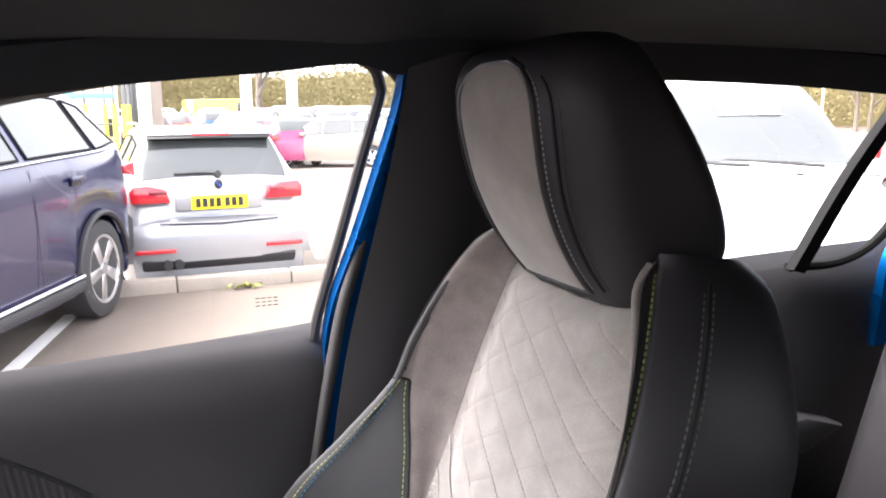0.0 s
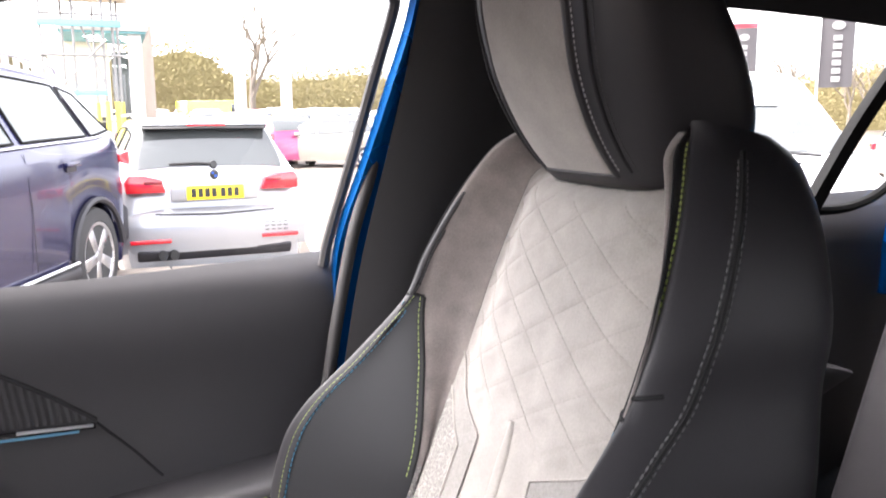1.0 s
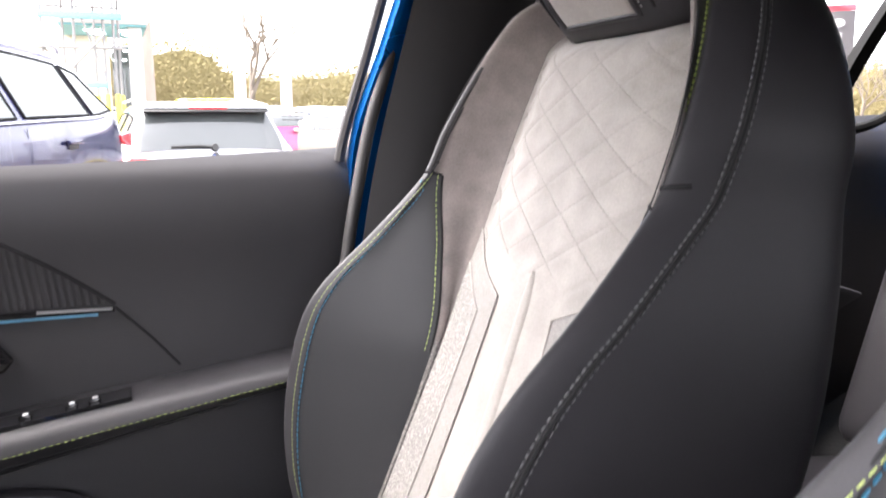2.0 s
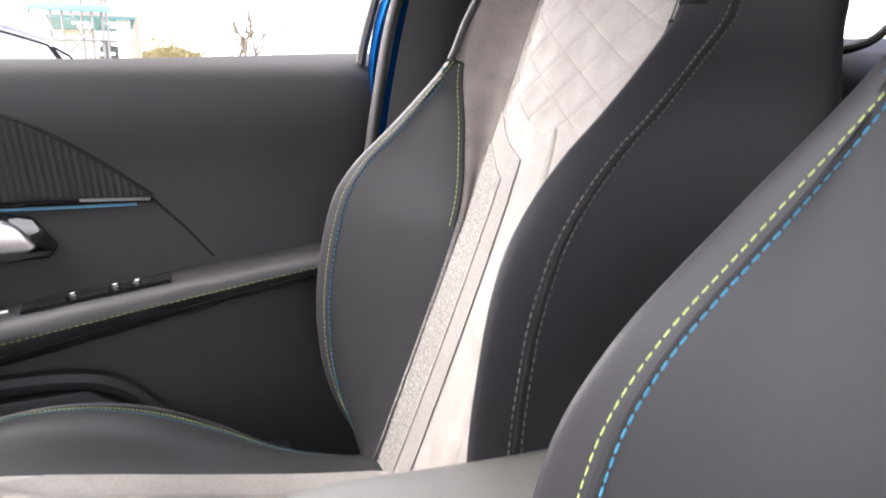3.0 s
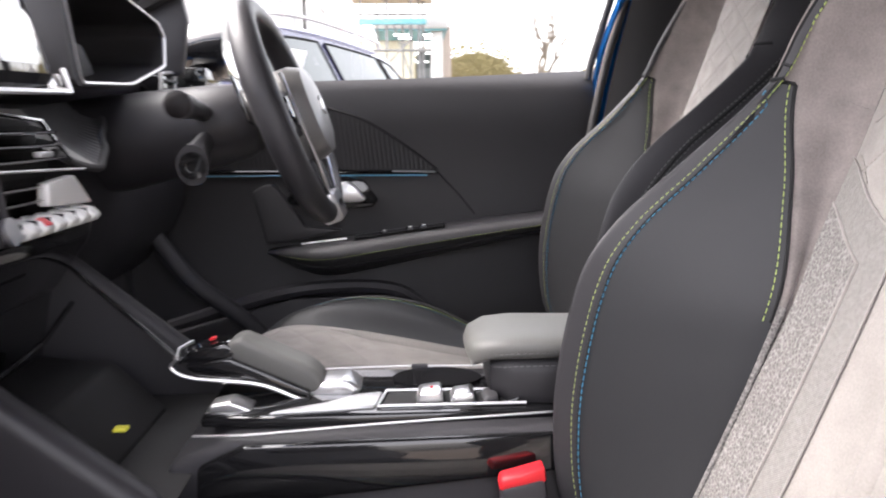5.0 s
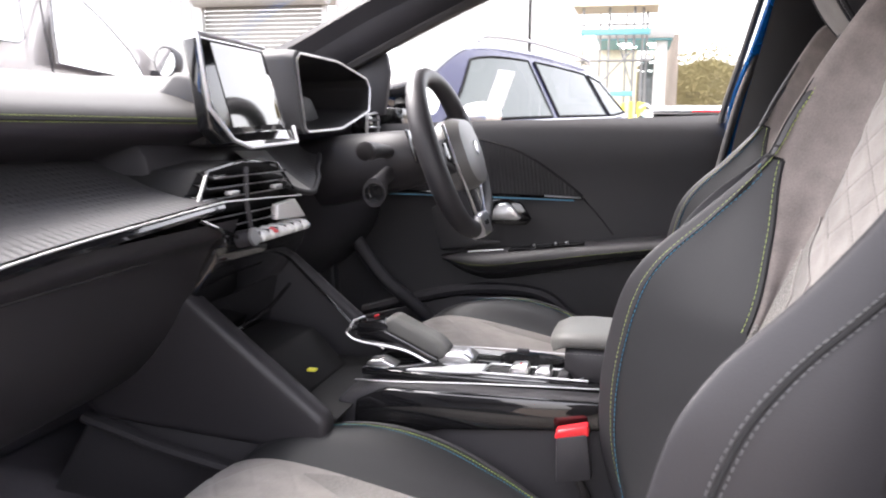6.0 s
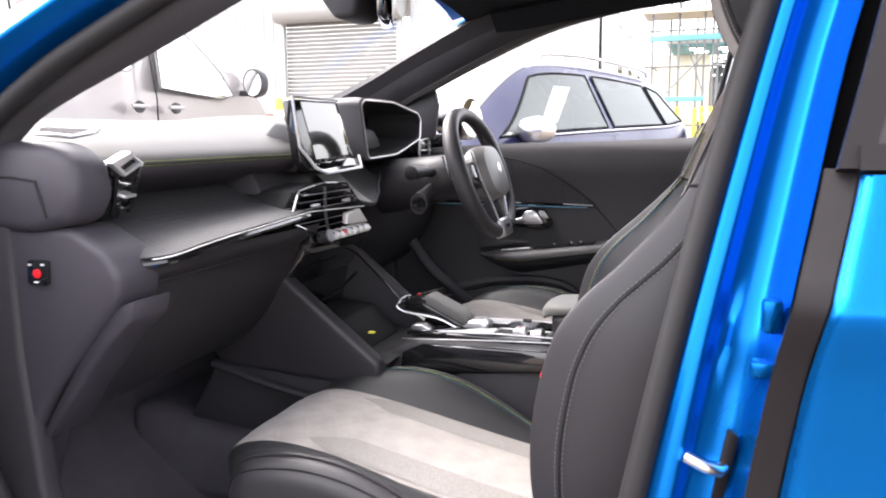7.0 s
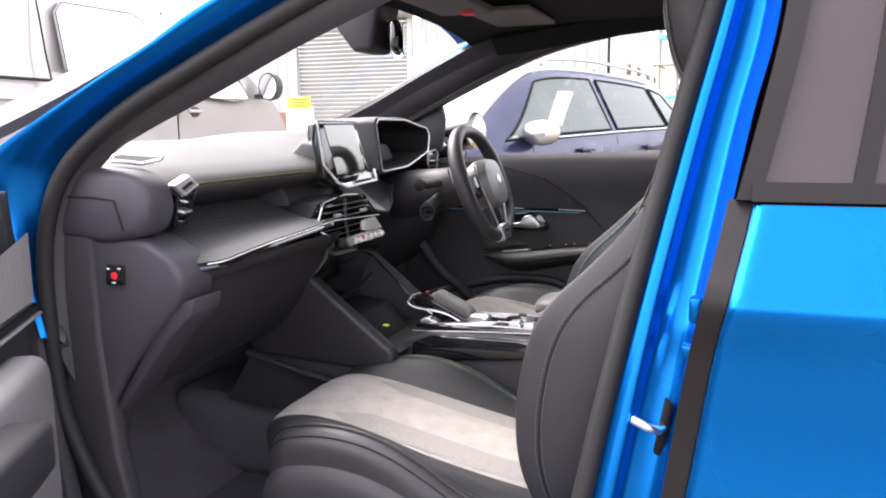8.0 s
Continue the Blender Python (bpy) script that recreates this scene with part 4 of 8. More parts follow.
# end of the dashboard seen past the open door
part("end_block", slab([(-0.84, 1.095), (-0.66, 1.105), (-0.575, 1.10), (-0.54, 1.078), (-0.532, 1.03), (-0.55, 0.992), (-0.62, 0.975), (-0.80, 0.985)], "y", -0.705, -0.626, 0.02, 4), M["lowdash"], dash, "black end block of the dashboard")
part("end_gap", tube([(-0.78, -0.7065, 1.055), (-0.64, -0.7065, 1.055), (-0.6, -0.7065, 1.05), (-0.585, -0.7065, 1.0)], 0.0022, 6), M["seam"], dash)
part("end_panel", slab([(-0.76, 0.99), (-0.56, 0.985), (-0.505, 0.955), (-0.482, 0.92), (-0.49, 0.885), (-0.53, 0.84), (-0.62, 0.74), (-0.68, 0.64), (-0.70, 0.56), (-0.76, 0.56)], "y", -0.692, -0.60, 0.014, 4), M["lowdash"], dash, "black plastic end panel")
part("end_ledge", slab([(-0.47, 0.888), (-0.478, 0.858), (-0.53, 0.81), (-0.64, 0.67), (-0.655, 0.675), (-0.55, 0.83), (-0.50, 0.878)], "y", -0.68, -0.60, 0.006), M["lowdash"], dash)
sw = part("airbag_switch", slab([(-0.638, 0.905), (-0.6, 0.905), (-0.598, 0.94), (-0.635, 0.94)], "y", -0.698, -0.690, 0.003), M["gloss"], dash, "gloss black airbag key switch")
part("key_slot", lathe([(0, 0), (0.0065, 0), (0.0065, 0.003), (0.004, 0.004), (0, 0.004)], 20, pose(-0.617, -0.697, 0.921, 90, 0, 0)), M["red"], sw, "red key dial")
for px, pz, pw in ((-0.629, 0.933, 0.004), (-0.606, 0.934, 0.005), (-0.619, 0.909, 0.007)):
    part("mark", box((px, -0.699, pz), (pw, 0.002, 0.0022)), M["label"], sw)
# side vent: chrome hoop round dark slats
HQ = [Vector(p) for p in ((-0.53, -0.645, 1.073), (-0.524, -0.611, 1.088), (-0.524, -0.583, 1.071), (-0.53, -0.617, 1.053))]
hc = sum(HQ, Vector()) / 4
hn = (HQ[1] - HQ[0]).cross(HQ[3] - HQ[0]).normalized()
hn = hn if hn.x > 0 else -hn
slit = [HQ[0].lerp(HQ[1], u).lerp(HQ[3].lerp(HQ[2], u), v) for u, v in ((0.16, 0.42), (0.9, 0.36), (0.9, 0.8), (0.16, 0.84))]
vent = part("side_vent", loft([[hc + (p - hc) * g + hn * d for p in HQ] for g, d in ((0.9, -0.012), (1.0, -0.004), (1.0, 0.003), (0.94, 0.005))] + [[p + hn * d for p in slit] for d in (0.005, -0.004)], False), M["silver"], dash, "chrome hooded side air vent")
part("hood_mouth", ([p - hn * 0.003 for p in slit], [(0, 1, 2, 3)]), M["seam"], vent)
for side_line in ([(-0.527, -0.584, 1.068), (-0.548, -0.577, 1.03), (-0.564, -0.573, 0.998)], [(-0.533, -0.626, 1.055), (-0.552, -0.612, 1.02), (-0.566, -0.605, 0.992)]):
    part("vent_side", tube(side_line, 0.004, 6), M["gloss"], vent)
for k in range(3):
    part("slat", box((-0.541 - 0.008 * k, -0.599 + 0.004 * k, 1.042 - 0.017 * k), (0.02, 0.04, 0.005), 0.0015, (0, 18, 18)), M["silver"] if k == 1 else M["gloss"], vent)
part("vent_body", slab([(-0.66, 1.08), (-0.556, 1.07), (-0.58, 0.985), (-0.66, 0.985)], "y", -0.632, -0.572, 0.006), M["gloss"], dash)
dv = [(-0.645, -0.655, 1.118), (-0.585, -0.65, 1.113), (-0.568, -0.625, 1.119), (-0.572, -0.612, 1.124), (-0.655, -0.612, 1.128), (-0.665, -0.63, 1.126)]
part("demister_vent", tube([Vector(p) + Vector((0, 0, -0.004)) for p in dv], 0.0035, 6, True), M["chrome"], dash, "chrome rimmed demister vent")
part("demister_mesh", ([Vector(p) + Vector((0, 0, -0.004)) for p in dv], [tuple(range(6))]), M["seam"], dash)
# driver's half below the binnacle
def knee_at(u, v):
    x, z = (soft([(i, p[a]) for i, p in enumerate([(-0.65, 1.03), (-0.61, 0.985), (-0.56, 0.95), (-0.55, 0.88), (-0.58, 0.80), (-0.66, 0.72), (-0.77, 0.68)])], 6 * u) for a in (0, 1))
    return Vector((x, 0.10 + 0.62 * v, z))


part("knee_panel", grid(knee_at, 24, 20), M["deep"], dash, "black lower panel beneath the wheel")


def swoop_at(u, v):
    """Skirt that sweeps from the centre vents up to the column; its outer half is ribbed."""
    y = 0.03 + 0.42 * v
    top = soft([(0, 1.022), (0.3, 1.02), (0.6, 1.03), (1, 1.035)], v)
    low = soft([(0, 0.972), (0.15, 0.955), (0.3, 0.95), (0.42, 0.965), (0.6, 1.0), (0.8, 1.02), (1, 1.02)], v)
    x = soft([(0, -0.57), (0.5, -0.585), (1, -0.62)], v) + soft([(0, 0.085), (0.3, 0.09), (0.6, 0.06), (1, 0.04)], v) * u
    z = top + (low - top) * u - 0.006 * math.sin(math.pi * u)
    return Vector((x + 0.0016 * math.cos(2 * math.pi * (y + 0.5 * z) / 0.011) * min(1.0, max(0.0, (v - 0.3) / 0.06)), y, z))


M["skirt"] = mat("satin grey skirt panel", (0.3, 0.295, 0.285), 0.4, var=0.08, bump=0.1, dist=0.0004)
part("skirt_panel", grid(swoop_at, 12, 40, 0, 1, 0, 0.3), M["skirt"], dash, "satin grey panel under the screen")
part("ribbed_skirt", grid(swoop_at, 12, 200, 0, 1, 0.3, 1), M["ribbed"], dash, "finely ribbed black skirt")
part("skirt_lip", tube([swoop_at(1, i / 40) for i in range(41)], 0.005, 8), M["soft"], dash)
rv_ = part("right_vent", slab([(0.645, 1.09), (0.70, 1.095), (0.84, 1.09), (0.84, 1.03), (0.66, 1.026), (0.642, 1.05)], "x", -0.60, -0.562, 0.006), M["gloss"], dash, "gloss black side air vent")
part("vent_hoop", tube([(-0.559, 0.645, 1.09), (-0.559, 0.70, 1.095), (-0.559, 0.725, 1.094), (-0.559, 0.725, 1.029), (-0.559, 0.66, 1.026), (-0.559, 0.642, 1.05)], 0.0032, 6, True), M["silver"], rv_, "chrome hoop")
for k in range(3):
    part("vent_slat", box((-0.557, 0.684, 1.078 - 0.017 * k), (0.012, 0.076, 0.004), 0.001), M["chrome"] if k == 1 else M["hard"], rv_)

# centre vents, keys
stack = thing("centre_vents", "black centre air vents with chrome band and toggle keys", "air vent", (-0.5, -0.08, 0.9))
part("vent_frame", slab([(-0.245, 0.955), (-0.192, 1.002), (-0.09, 1.012), (0.02, 1.005), (0.056, 0.962), (0.03, 0.925), (-0.136, 0.905), (-0.235, 0.938)], "x", -0.62, -0.502, 0.004, 2), M["seam"], stack, "black vent housing")


def vent_edge(z):
    """Left and right end of the vent opening at height z."""
    return lerp([(0.905, -0.145), (0.945, -0.236), (0.957, -0.24), (1.0, -0.19)], z), lerp([(0.905, 0.0), (0.93, 0.035), (0.962, 0.052), (1.0, 0.024)], z)


for z in (0.996, 0.983, 0.969, 0.943, 0.929, 0.916):
    a, b = vent_edge(z)
    sl = part("slat", box((-0.492, (a + b) / 2, z), (0.026, b - a - 0.004, 0.0032), 0.001, (0, 14, 0)), M["gloss"], stack, "gloss black slat")
    part("slat_edge", box((-0.4785, (a + b) / 2, z - 0.0025), (0.002, b - a - 0.006, 0.0014)), M["steel"], sl)
part("divider", tube([(-0.482, -0.10, 1.004), (-0.476, -0.112, 0.955), (-0.476, -0.10, 0.915)], 0.0042, 6), M["hard"], stack, "black divider")
for y in (-0.155, -0.02):
    part("thumb_tab", box((-0.474, y, 0.972), (0.01, 0.026, 0.006), 0.002), M["silver"], stack, "chrome thumb tab")
part("vent_rim", tube([(-0.478, -0.243, 0.956), (-0.49, -0.192, 1.002), (-0.492, -0.09, 1.013), (-0.492, 0.02, 1.005), (-0.48, 0.055, 0.962)], 0.0024, 6), M["gloss"], stack, "gloss black rim")
part("vent_rim", tube([(-0.474, -0.243, 0.944), (-0.47, -0.136, 0.905)], 0.003, 6), M["gloss"], stack, "gloss black rim")
part("lower_panel", slab([(-0.53, 0.905), (-0.495, 0.905), (-0.50, 0.87), (-0.55, 0.80), (-0.62, 0.78), (-0.66, 0.9)], "y", -0.16, 0.15, 0.01), M["gloss"], stack, "gloss black lower panel")
part("key_ledge", slab([(-0.52, 0.914), (-0.482, 0.912), (-0.478, 0.898), (-0.52, 0.888)], "y", -0.165, 0.082, 0.004), M["gloss"], stack, "black key ledge")
part("corner_key", slab([(-0.018, 0.944), (0.045, 0.948), (0.088, 0.914), (-0.02, 0.92)], "x", -0.485, -0.472, 0.003), M["keysilver"], stack, "silver corner panel")
part("volume_knob", lathe([(0, 0), (0.012, 0), (0.012, 0.022), (0.009, 0.025), (0, 0.025)], 20, pose(-0.475, -0.14, 0.906, 0, 78, 0)), M["hard"], stack, "black volume knob")
part("knob_ring", lathe([(0.0085, 0.022), (0.0125, 0.022), (0.0125, 0.026), (0.0085, 0.026)], 20, pose(-0.475, -0.14, 0.906, 0, 78, 0)), M["chrome"], stack, "chrome knob ring")
for k in range(7):
    y = -0.112 + 0.0285 * k
    part("toggle_key", shift(slab([(-0.012, -0.009), (0.014, -0.008), (0.02, -0.004), (0.022, 0.002), (0.014, 0.008), (-0.012, 0.01)], "y", -0.0098, 0.0098, 0.002), pose(-0.478, y, 0.905, 0, 8, 0)), M["keysilver"], stack, "chrome toggle key")
    if k == 2:
        part("red_mark", box((-0.4625, y, 0.9095), (0.012, 0.012, 0.002), 0.0, (0, 30, 0)), M["red"], stack, "small red triangle mark")
    part("key_gap", box((-0.474, y + 0.0142, 0.905), (0.02, 0.005, 0.014)), M["seam"], stack)

# touch screen
tab = thing("touchscreen", "freestanding glossy touchscreen with chrome rim on the dashboard", "screen", (-0.55, -0.01, 1.06))
ms = pose(-0.515, -0.008, 1.115, 0, -8, 3)
part("screen_body", shift(slab([(-0.152, -0.06), (-0.118, -0.078), (0.102, -0.078), (0.112, -0.05), (0.062, 0.068), (-0.155, 0.066)], "x", -0.022, 0.0, 0.005, 3), ms), M["gloss"], tab, "gloss black bezel")
part("screen_glass", shift(slab([(-0.088, -0.056), (0.078, -0.05), (0.048, 0.061), (-0.12, 0.06)], "x", 0.0, 0.0014), ms), M["screen"], tab, "display glass mirroring the daylight")
part("rim", shift(tube([(0.002, 0.060, 0.069), (0.002, -0.154, 0.068), (0.003, -0.156, -0.03), (0.012, -0.118, -0.074), (0.02, -0.085, -0.087), (0.02, 0.098, -0.082), (0.012, 0.112, -0.055)], 0.0032, 6), ms), M["silver"], tab, "chrome rim")
part("lower_ledge", shift(loft([[Vector((x, -0.112 + 0.02 * k, -0.066)), Vector((0.02 - 0.004 * k, -0.084 + 0.006 * k, -0.085)), Vector((0.02 - 0.004 * k, 0.097, -0.081)), Vector((x, 0.108, -0.06))] for k, x in ((0, 0.0), (1, 0.008))]), ms), M["gloss"], tab, "gloss black lower ledge")
part("support", slab([(-0.70, 1.04), (-0.55, 1.03), (-0.535, 1.12), (-0.60, 1.14)], "y", -0.09, 0.09, 0.01), M["soft"], tab)

# instrument binnacle
bin_ = thing("instrument_cluster", "hooded black instrument cluster above the steering column", "instrument cluster", (-0.62, 0.39, 1.06))
HEX = [(0.192, 1.06), (0.19, 1.178), (0.21, 1.19), (0.39, 1.19), (0.555, 1.166), (0.572, 1.145), (0.548, 1.096), (0.37, 1.058), (0.2, 1.052)]
cy, cz = 0.375, 1.12


def hex_ring(x, g, lean=0.0):
    """The hood's outline with small round corners, g times its size."""
    out = []
    for i, (y, z) in enumerate(HEX):
        p, q, r = Vector(HEX[i - 1]), Vector((y, z)), Vector(HEX[(i + 1) % len(HEX)])
        for k in range(1, 6):
            out.append(p.lerp(q, k / 6) if k < 5 else p.lerp(q, 0.93))
        out.append(q.lerp((p + r) / 2, 0.04))
    return [Vector((x - lean * (v[1] - cz), cy + (v[0] - cy) * g, cz + (v[1] - cz) * g)) for v in out]


rings = [hex_ring(-0.74, 1.0), hex_ring(-0.60, 1.08), hex_ring(-0.545, 1.10, 0.12), hex_ring(-0.527, 1.07, 0.12), hex_ring(-0.525, 1.0, 0.12), hex_ring(-0.60, 0.95), hex_ring(-0.68, 0.9)]
part("hood", loft(rings, False), M["soft"], bin_, "black grained hood")
part("hood_rim", tube(rings[4], 0.0024, 6, True), M["silver"], bin_, "slim chrome rim")
part("display", slab([(0.2, 1.06), (0.2, 1.185), (0.56, 1.165), (0.54, 1.08)], "x", -0.69, -0.68), M["screen"], bin_, "dark display")
part("dial_shade", join(slab([(0.29, 1.07), (0.33, 1.13), (0.42, 1.12), (0.47, 1.07)], "x", -0.675, -0.60, 0.01)), M["soft"], bin_)

# steering wheel
WC, WT = Vector((-0.287, 0.36, 1.014)), radians(-20)
mw = Matrix.Translation(WC) @ Matrix.Rotation(WT, 4, "Y")


def rim_at(a, rx=0.168, rz=0.151):
    c, s = math.cos(a), math.sin(a)
    y, z = rx * math.copysign(abs(c) ** 0.86, c), rz * math.copysign(abs(s) ** 0.82, s)
    return mw @ Vector((0, y, z))


wheel = thing("steering_wheel", "small black leather steering wheel with silver lower spoke", "steering wheel", tuple(WC))
part("rim", tube([rim_at(2 * math.pi * i / 80) for i in range(80)], [0.0192 + 0.002 * math.cos(4 * math.pi * i / 80) for i in range(80)], 14, True), M["leather"], wheel, "black leather rim")
hub = part("hub", shift(loft([[Vector((x, 0.084 * g * math.copysign(abs(math.cos(a)) ** 0.7, math.cos(a)), 0.07 * g * math.copysign(abs(math.sin(a)) ** 0.7, math.sin(a)) - 0.008)) for a in [2 * math.pi * i / 36 for i in range(36)]] for x, g in ((-0.03, 0.8), (0.0, 1.0), (0.022, 1.0), (0.04, 0.88), (0.046, 0.6))]), mw), M["hubskin"], wheel, "grained airbag cover, lightened for windscreen light")
part("badge", shift(lathe([(0, 0), (0.014, 0), (0.014, 0.003), (0, 0.004)], 6, pose(0.046, 0, -0.004, 0, 90, 0)), mw), M["chrome"], hub, "small chrome shield badge")
for side in (1, -1):
    part("spoke", shift(slab([(0.055 * side, 0.03), (0.152 * side, 0.022), (0.152 * side, -0.02), (0.06 * side, -0.045)], "x", -0.012, 0.016, 0.006, 3), mw), M["hard"], wheel, "black spoke")
    part("button_pad", shift(slab([(0.078 * side, 0.022), (0.128 * side, 0.016), (0.128 * side, -0.016), (0.08 * side, -0.03)], "x", 0.014, 0.02, 0.003), mw), M["gloss"], wheel, "gloss black button pad")
    part("spoke_trim", shift(tube([(0.018, 0.082 * side, 0.05), (0.02, 0.088 * side, -0.02), (0.018, 0.06 * side, -0.08), (0.015, 0.04 * side, -0.125)], 0.005, 8, flat=0.6), mw), M["chrome"], wheel, "chrome spoke trim")
    part("paddle", shift(slab([(0.09 * side, 0.05), (0.15 * side, 0.06), (0.152 * side, 0.0), (0.1 * side, -0.01)], "x", -0.035, -0.03, 0.002), mw), M["gloss"], wheel, "gearshift paddle")
    part("lower_spoke", shift(slab([(0.018 * side, -0.06), (0.05 * side, -0.06), (0.045 * side, -0.142), (0.024 * side, -0.142)], "x", -0.008, 0.012, 0.005, 2), mw), M["hard"], wheel, "black lower spoke")
part("lower_badge", shift(slab([(-0.046, -0.124), (0.046, -0.124), (0.038, -0.17), (-0.038, -0.17)], "x", -0.010, 0.0205, 0.007, 3), mw), M["steel"], wheel, "satin silver lower insert")
for k in range(2):
    part("mark", shift(box((0.0213, -0.01 + 0.02 * k, -0.146), (0.002, 0.011, 0.009), 0.0), mw), M["seam"], wheel)
col = thing("steering_column", "black steering column shroud with stalks", "steering column", (-0.45, 0.36, 0.95))
part("shroud", loft([[Vector((x, 0.36 + w * math.cos(a), z + h * math.sin(a))) for a in [2 * math.pi * i / 28 for i in range(28)]] for x, z, w, h in ((-0.33, 1.005, 0.044, 0.044), (-0.345, 1.005, 0.054, 0.054), (-0.42, 0.992, 0.06, 0.062), (-0.52, 0.975, 0.064, 0.07), (-0.6, 0.965, 0.066, 0.07))]), M["deep"], col, "black column shroud")
part("stalk", tube([(-0.40, 0.31, 1.015), (-0.395, 0.24, 1.02), (-0.385, 0.16, 1.022), (-0.38, 0.118, 1.022)], [0.012, 0.013, 0.016, 0.017], 14), M["hard"], col, "black indicator stalk")
part("stalk_cap", lathe([(0, 0), (0.015, 0), (0.015, 0.004), (0.011, 0.006), (0, 0.006)], 18, pose(-0.379, 0.119, 1.022, 90, 0, 0)), M["trimgrey"], col, "grey stalk end cap")
part("stalk", tube([(-0.40, 0.31, 0.975), (-0.395, 0.25, 0.965), (-0.385, 0.2, 0.955), (-0.38, 0.165, 0.95)], [0.012, 0.012, 0.018, 0.02], 14, flat=1.3), M["hard"], col, "black control stalk")
part("stalk_dial", lathe([(0, 0), (0.017, 0), (0.017, 0.006), (0.009, 0.006), (0.009, 0.003), (0, 0.003)], 18, pose(-0.379, 0.166, 0.95, 90, 0, 0)), M["gloss"], col)

# rear-view mirror and sensor housing
rv = thing("rear_view_mirror", "black rear-view mirror hanging from the windscreen", "mirror", (-0.42, 0.03, 1.38))
mm = pose(-0.385, 0.035, 1.375, 0, 0, 22)
part("mirror_body", shift(slab([(-0.030, -0.10), (-0.004, -0.105), (0.0, 0.105), (-0.030, 0.10)], "z", -0.036, 0.034, 0.012, 3), mm), M["gloss"], rv, "gloss black mirror shell")
part("mirror_glass", shift(box((0.0005, 0.0, -0.001), (0.002, 0.198, 0.06), 0.0), mm), M["mirror"], rv, "mirror glass")
part("stem", tube([(-0.41, 0.03, 1.39), (-0.44, 0.02, 1.41), (-0.47, 0.01, 1.43)], 0.012, 10), M["hard"], rv)
part("sensor_housing", slab([(-0.535, 1.415), (-0.478, 1.342), (-0.43, 1.343), (-0.415, 1.41), (-0.40, 1.47), (-0.54, 1.475)], "y", -0.05, 0.07, 0.012, 3), M["hard"], rv, "black sensor housing")


# ---- centre console ----
con = thing("centre_console", "gloss black centre console with chrome edging and cup holder", "console", (-0.2, 0.03, 0.3))
part("console_body", slab([(-0.36, 0.40), (-0.36, 0.665), (-0.30, 0.692), (0.04, 0.698), (0.24, 0.69), (0.30, 0.60), (0.30, 0.40)], "y", -0.075, 0.125, 0.012, 3), M["hard"], con, "black console body")
part("side_wing", slab([(-0.33, 0.60), (-0.325, 0.668), (-0.28, 0.69), (0.05, 0.697), (0.06, 0.66), (-0.2, 0.635)], "y", -0.086, -0.073, 0.005), M["gloss"], con, "gloss black side panel")
part("side_wing", slab([(-0.33, 0.60), (-0.325, 0.668), (-0.28, 0.69), (0.05, 0.697), (0.06, 0.66), (-0.2, 0.635)], "y", 0.123, 0.134, 0.005), M["gloss"], con, "gloss black side panel")
part("top_panel", slab([(-0.33, -0.045), (-0.24, -0.05), (0.05, -0.043), (0.05, 0.10), (-0.24, 0.105), (-0.33, 0.09)], "z", 0.694, 0.706, 0.004), M["gloss"], con, "gloss black top panel")
for pts in ([(-0.335, -0.055, 0.69), (-0.28, -0.072, 0.697), (-0.15, -0.066, 0.703), (0.03, -0.05, 0.706)], [(-0.28, 0.108, 0.703), (-0.15, 0.112, 0.706), (0.0, 0.104, 0.707)]):
    part("chrome_edge", tube(curve(pts, 24), 0.0017, 8, flat=0.7), M["silver"], con, "chrome edging")
ringc = lathe([(0.036, 0), (0.041, 0), (0.041, 0.006), (0.036, 0.006)], 28, Matrix.Translation((-0.085, 0.062, 0.703)) @ Matrix.Diagonal((1.25, 0.85, 1, 1)))
part("cup_holder", ringc, M["gloss"], con, "gloss black cup holder rim")
# flat near-black disc painted as the shade inside the uncut cup holder
part("cup_shade", shift(lathe([(0.036, 0.0), (0.036, 0.004), (0.0, 0.004)], 28), Matrix.Translation((-0.085, 0.062, 0.7035)) @ Matrix.Diagonal((1.25, 0.85, 1, 1))), M["seam"], con)
part("cup_clip", box((-0.105, 0.098, 0.709), (0.02, 0.006, 0.008), 0.002), M["hard"], con)
# flat dark plate drawn for the shade of a pocket round the switches
part("switch_shade", slab([(-0.148, -0.03), (0.005, -0.028), (0.008, 0.012), (-0.14, 0.014)], "z", 0.704, 0.708, 0.002), M["seam"], con)
for pts in ([(-0.15, -0.032, 0.709), (0.006, -0.03, 0.709)], [(-0.142, 0.016, 0.709), (0.008, 0.014, 0.709)], [(-0.15, -0.032, 0.709), (-0.142, 0.016, 0.709)]):
    part("well_rim", tube(pts, 0.0018, 6), M["silver"], con, "chrome rim")
for k, (w, m) in enumerate(((0.03, "chrome"), (0.028, "chrome"), (0.02, "hard"), (0.018, "gloss"))):
    x = (-0.095, -0.06, -0.03, -0.006)[k]
    sw_ = part("switch", slab([(x - w / 2, 0.706), (x + w / 2, 0.706), (x + w / 2 - 0.003, 0.722 - 0.003 * k), (x - w / 2 + 0.004, 0.719 - 0.003 * k)], "y", -0.024, 0.008, 0.003), M[m], con, "chrome rocker switch" if k < 2 else "black switch")
part("warning_lamp", box((-0.093, -0.010, 0.7215), (0.003, 0.003, 0.0016), 0.0), M["red"], con)
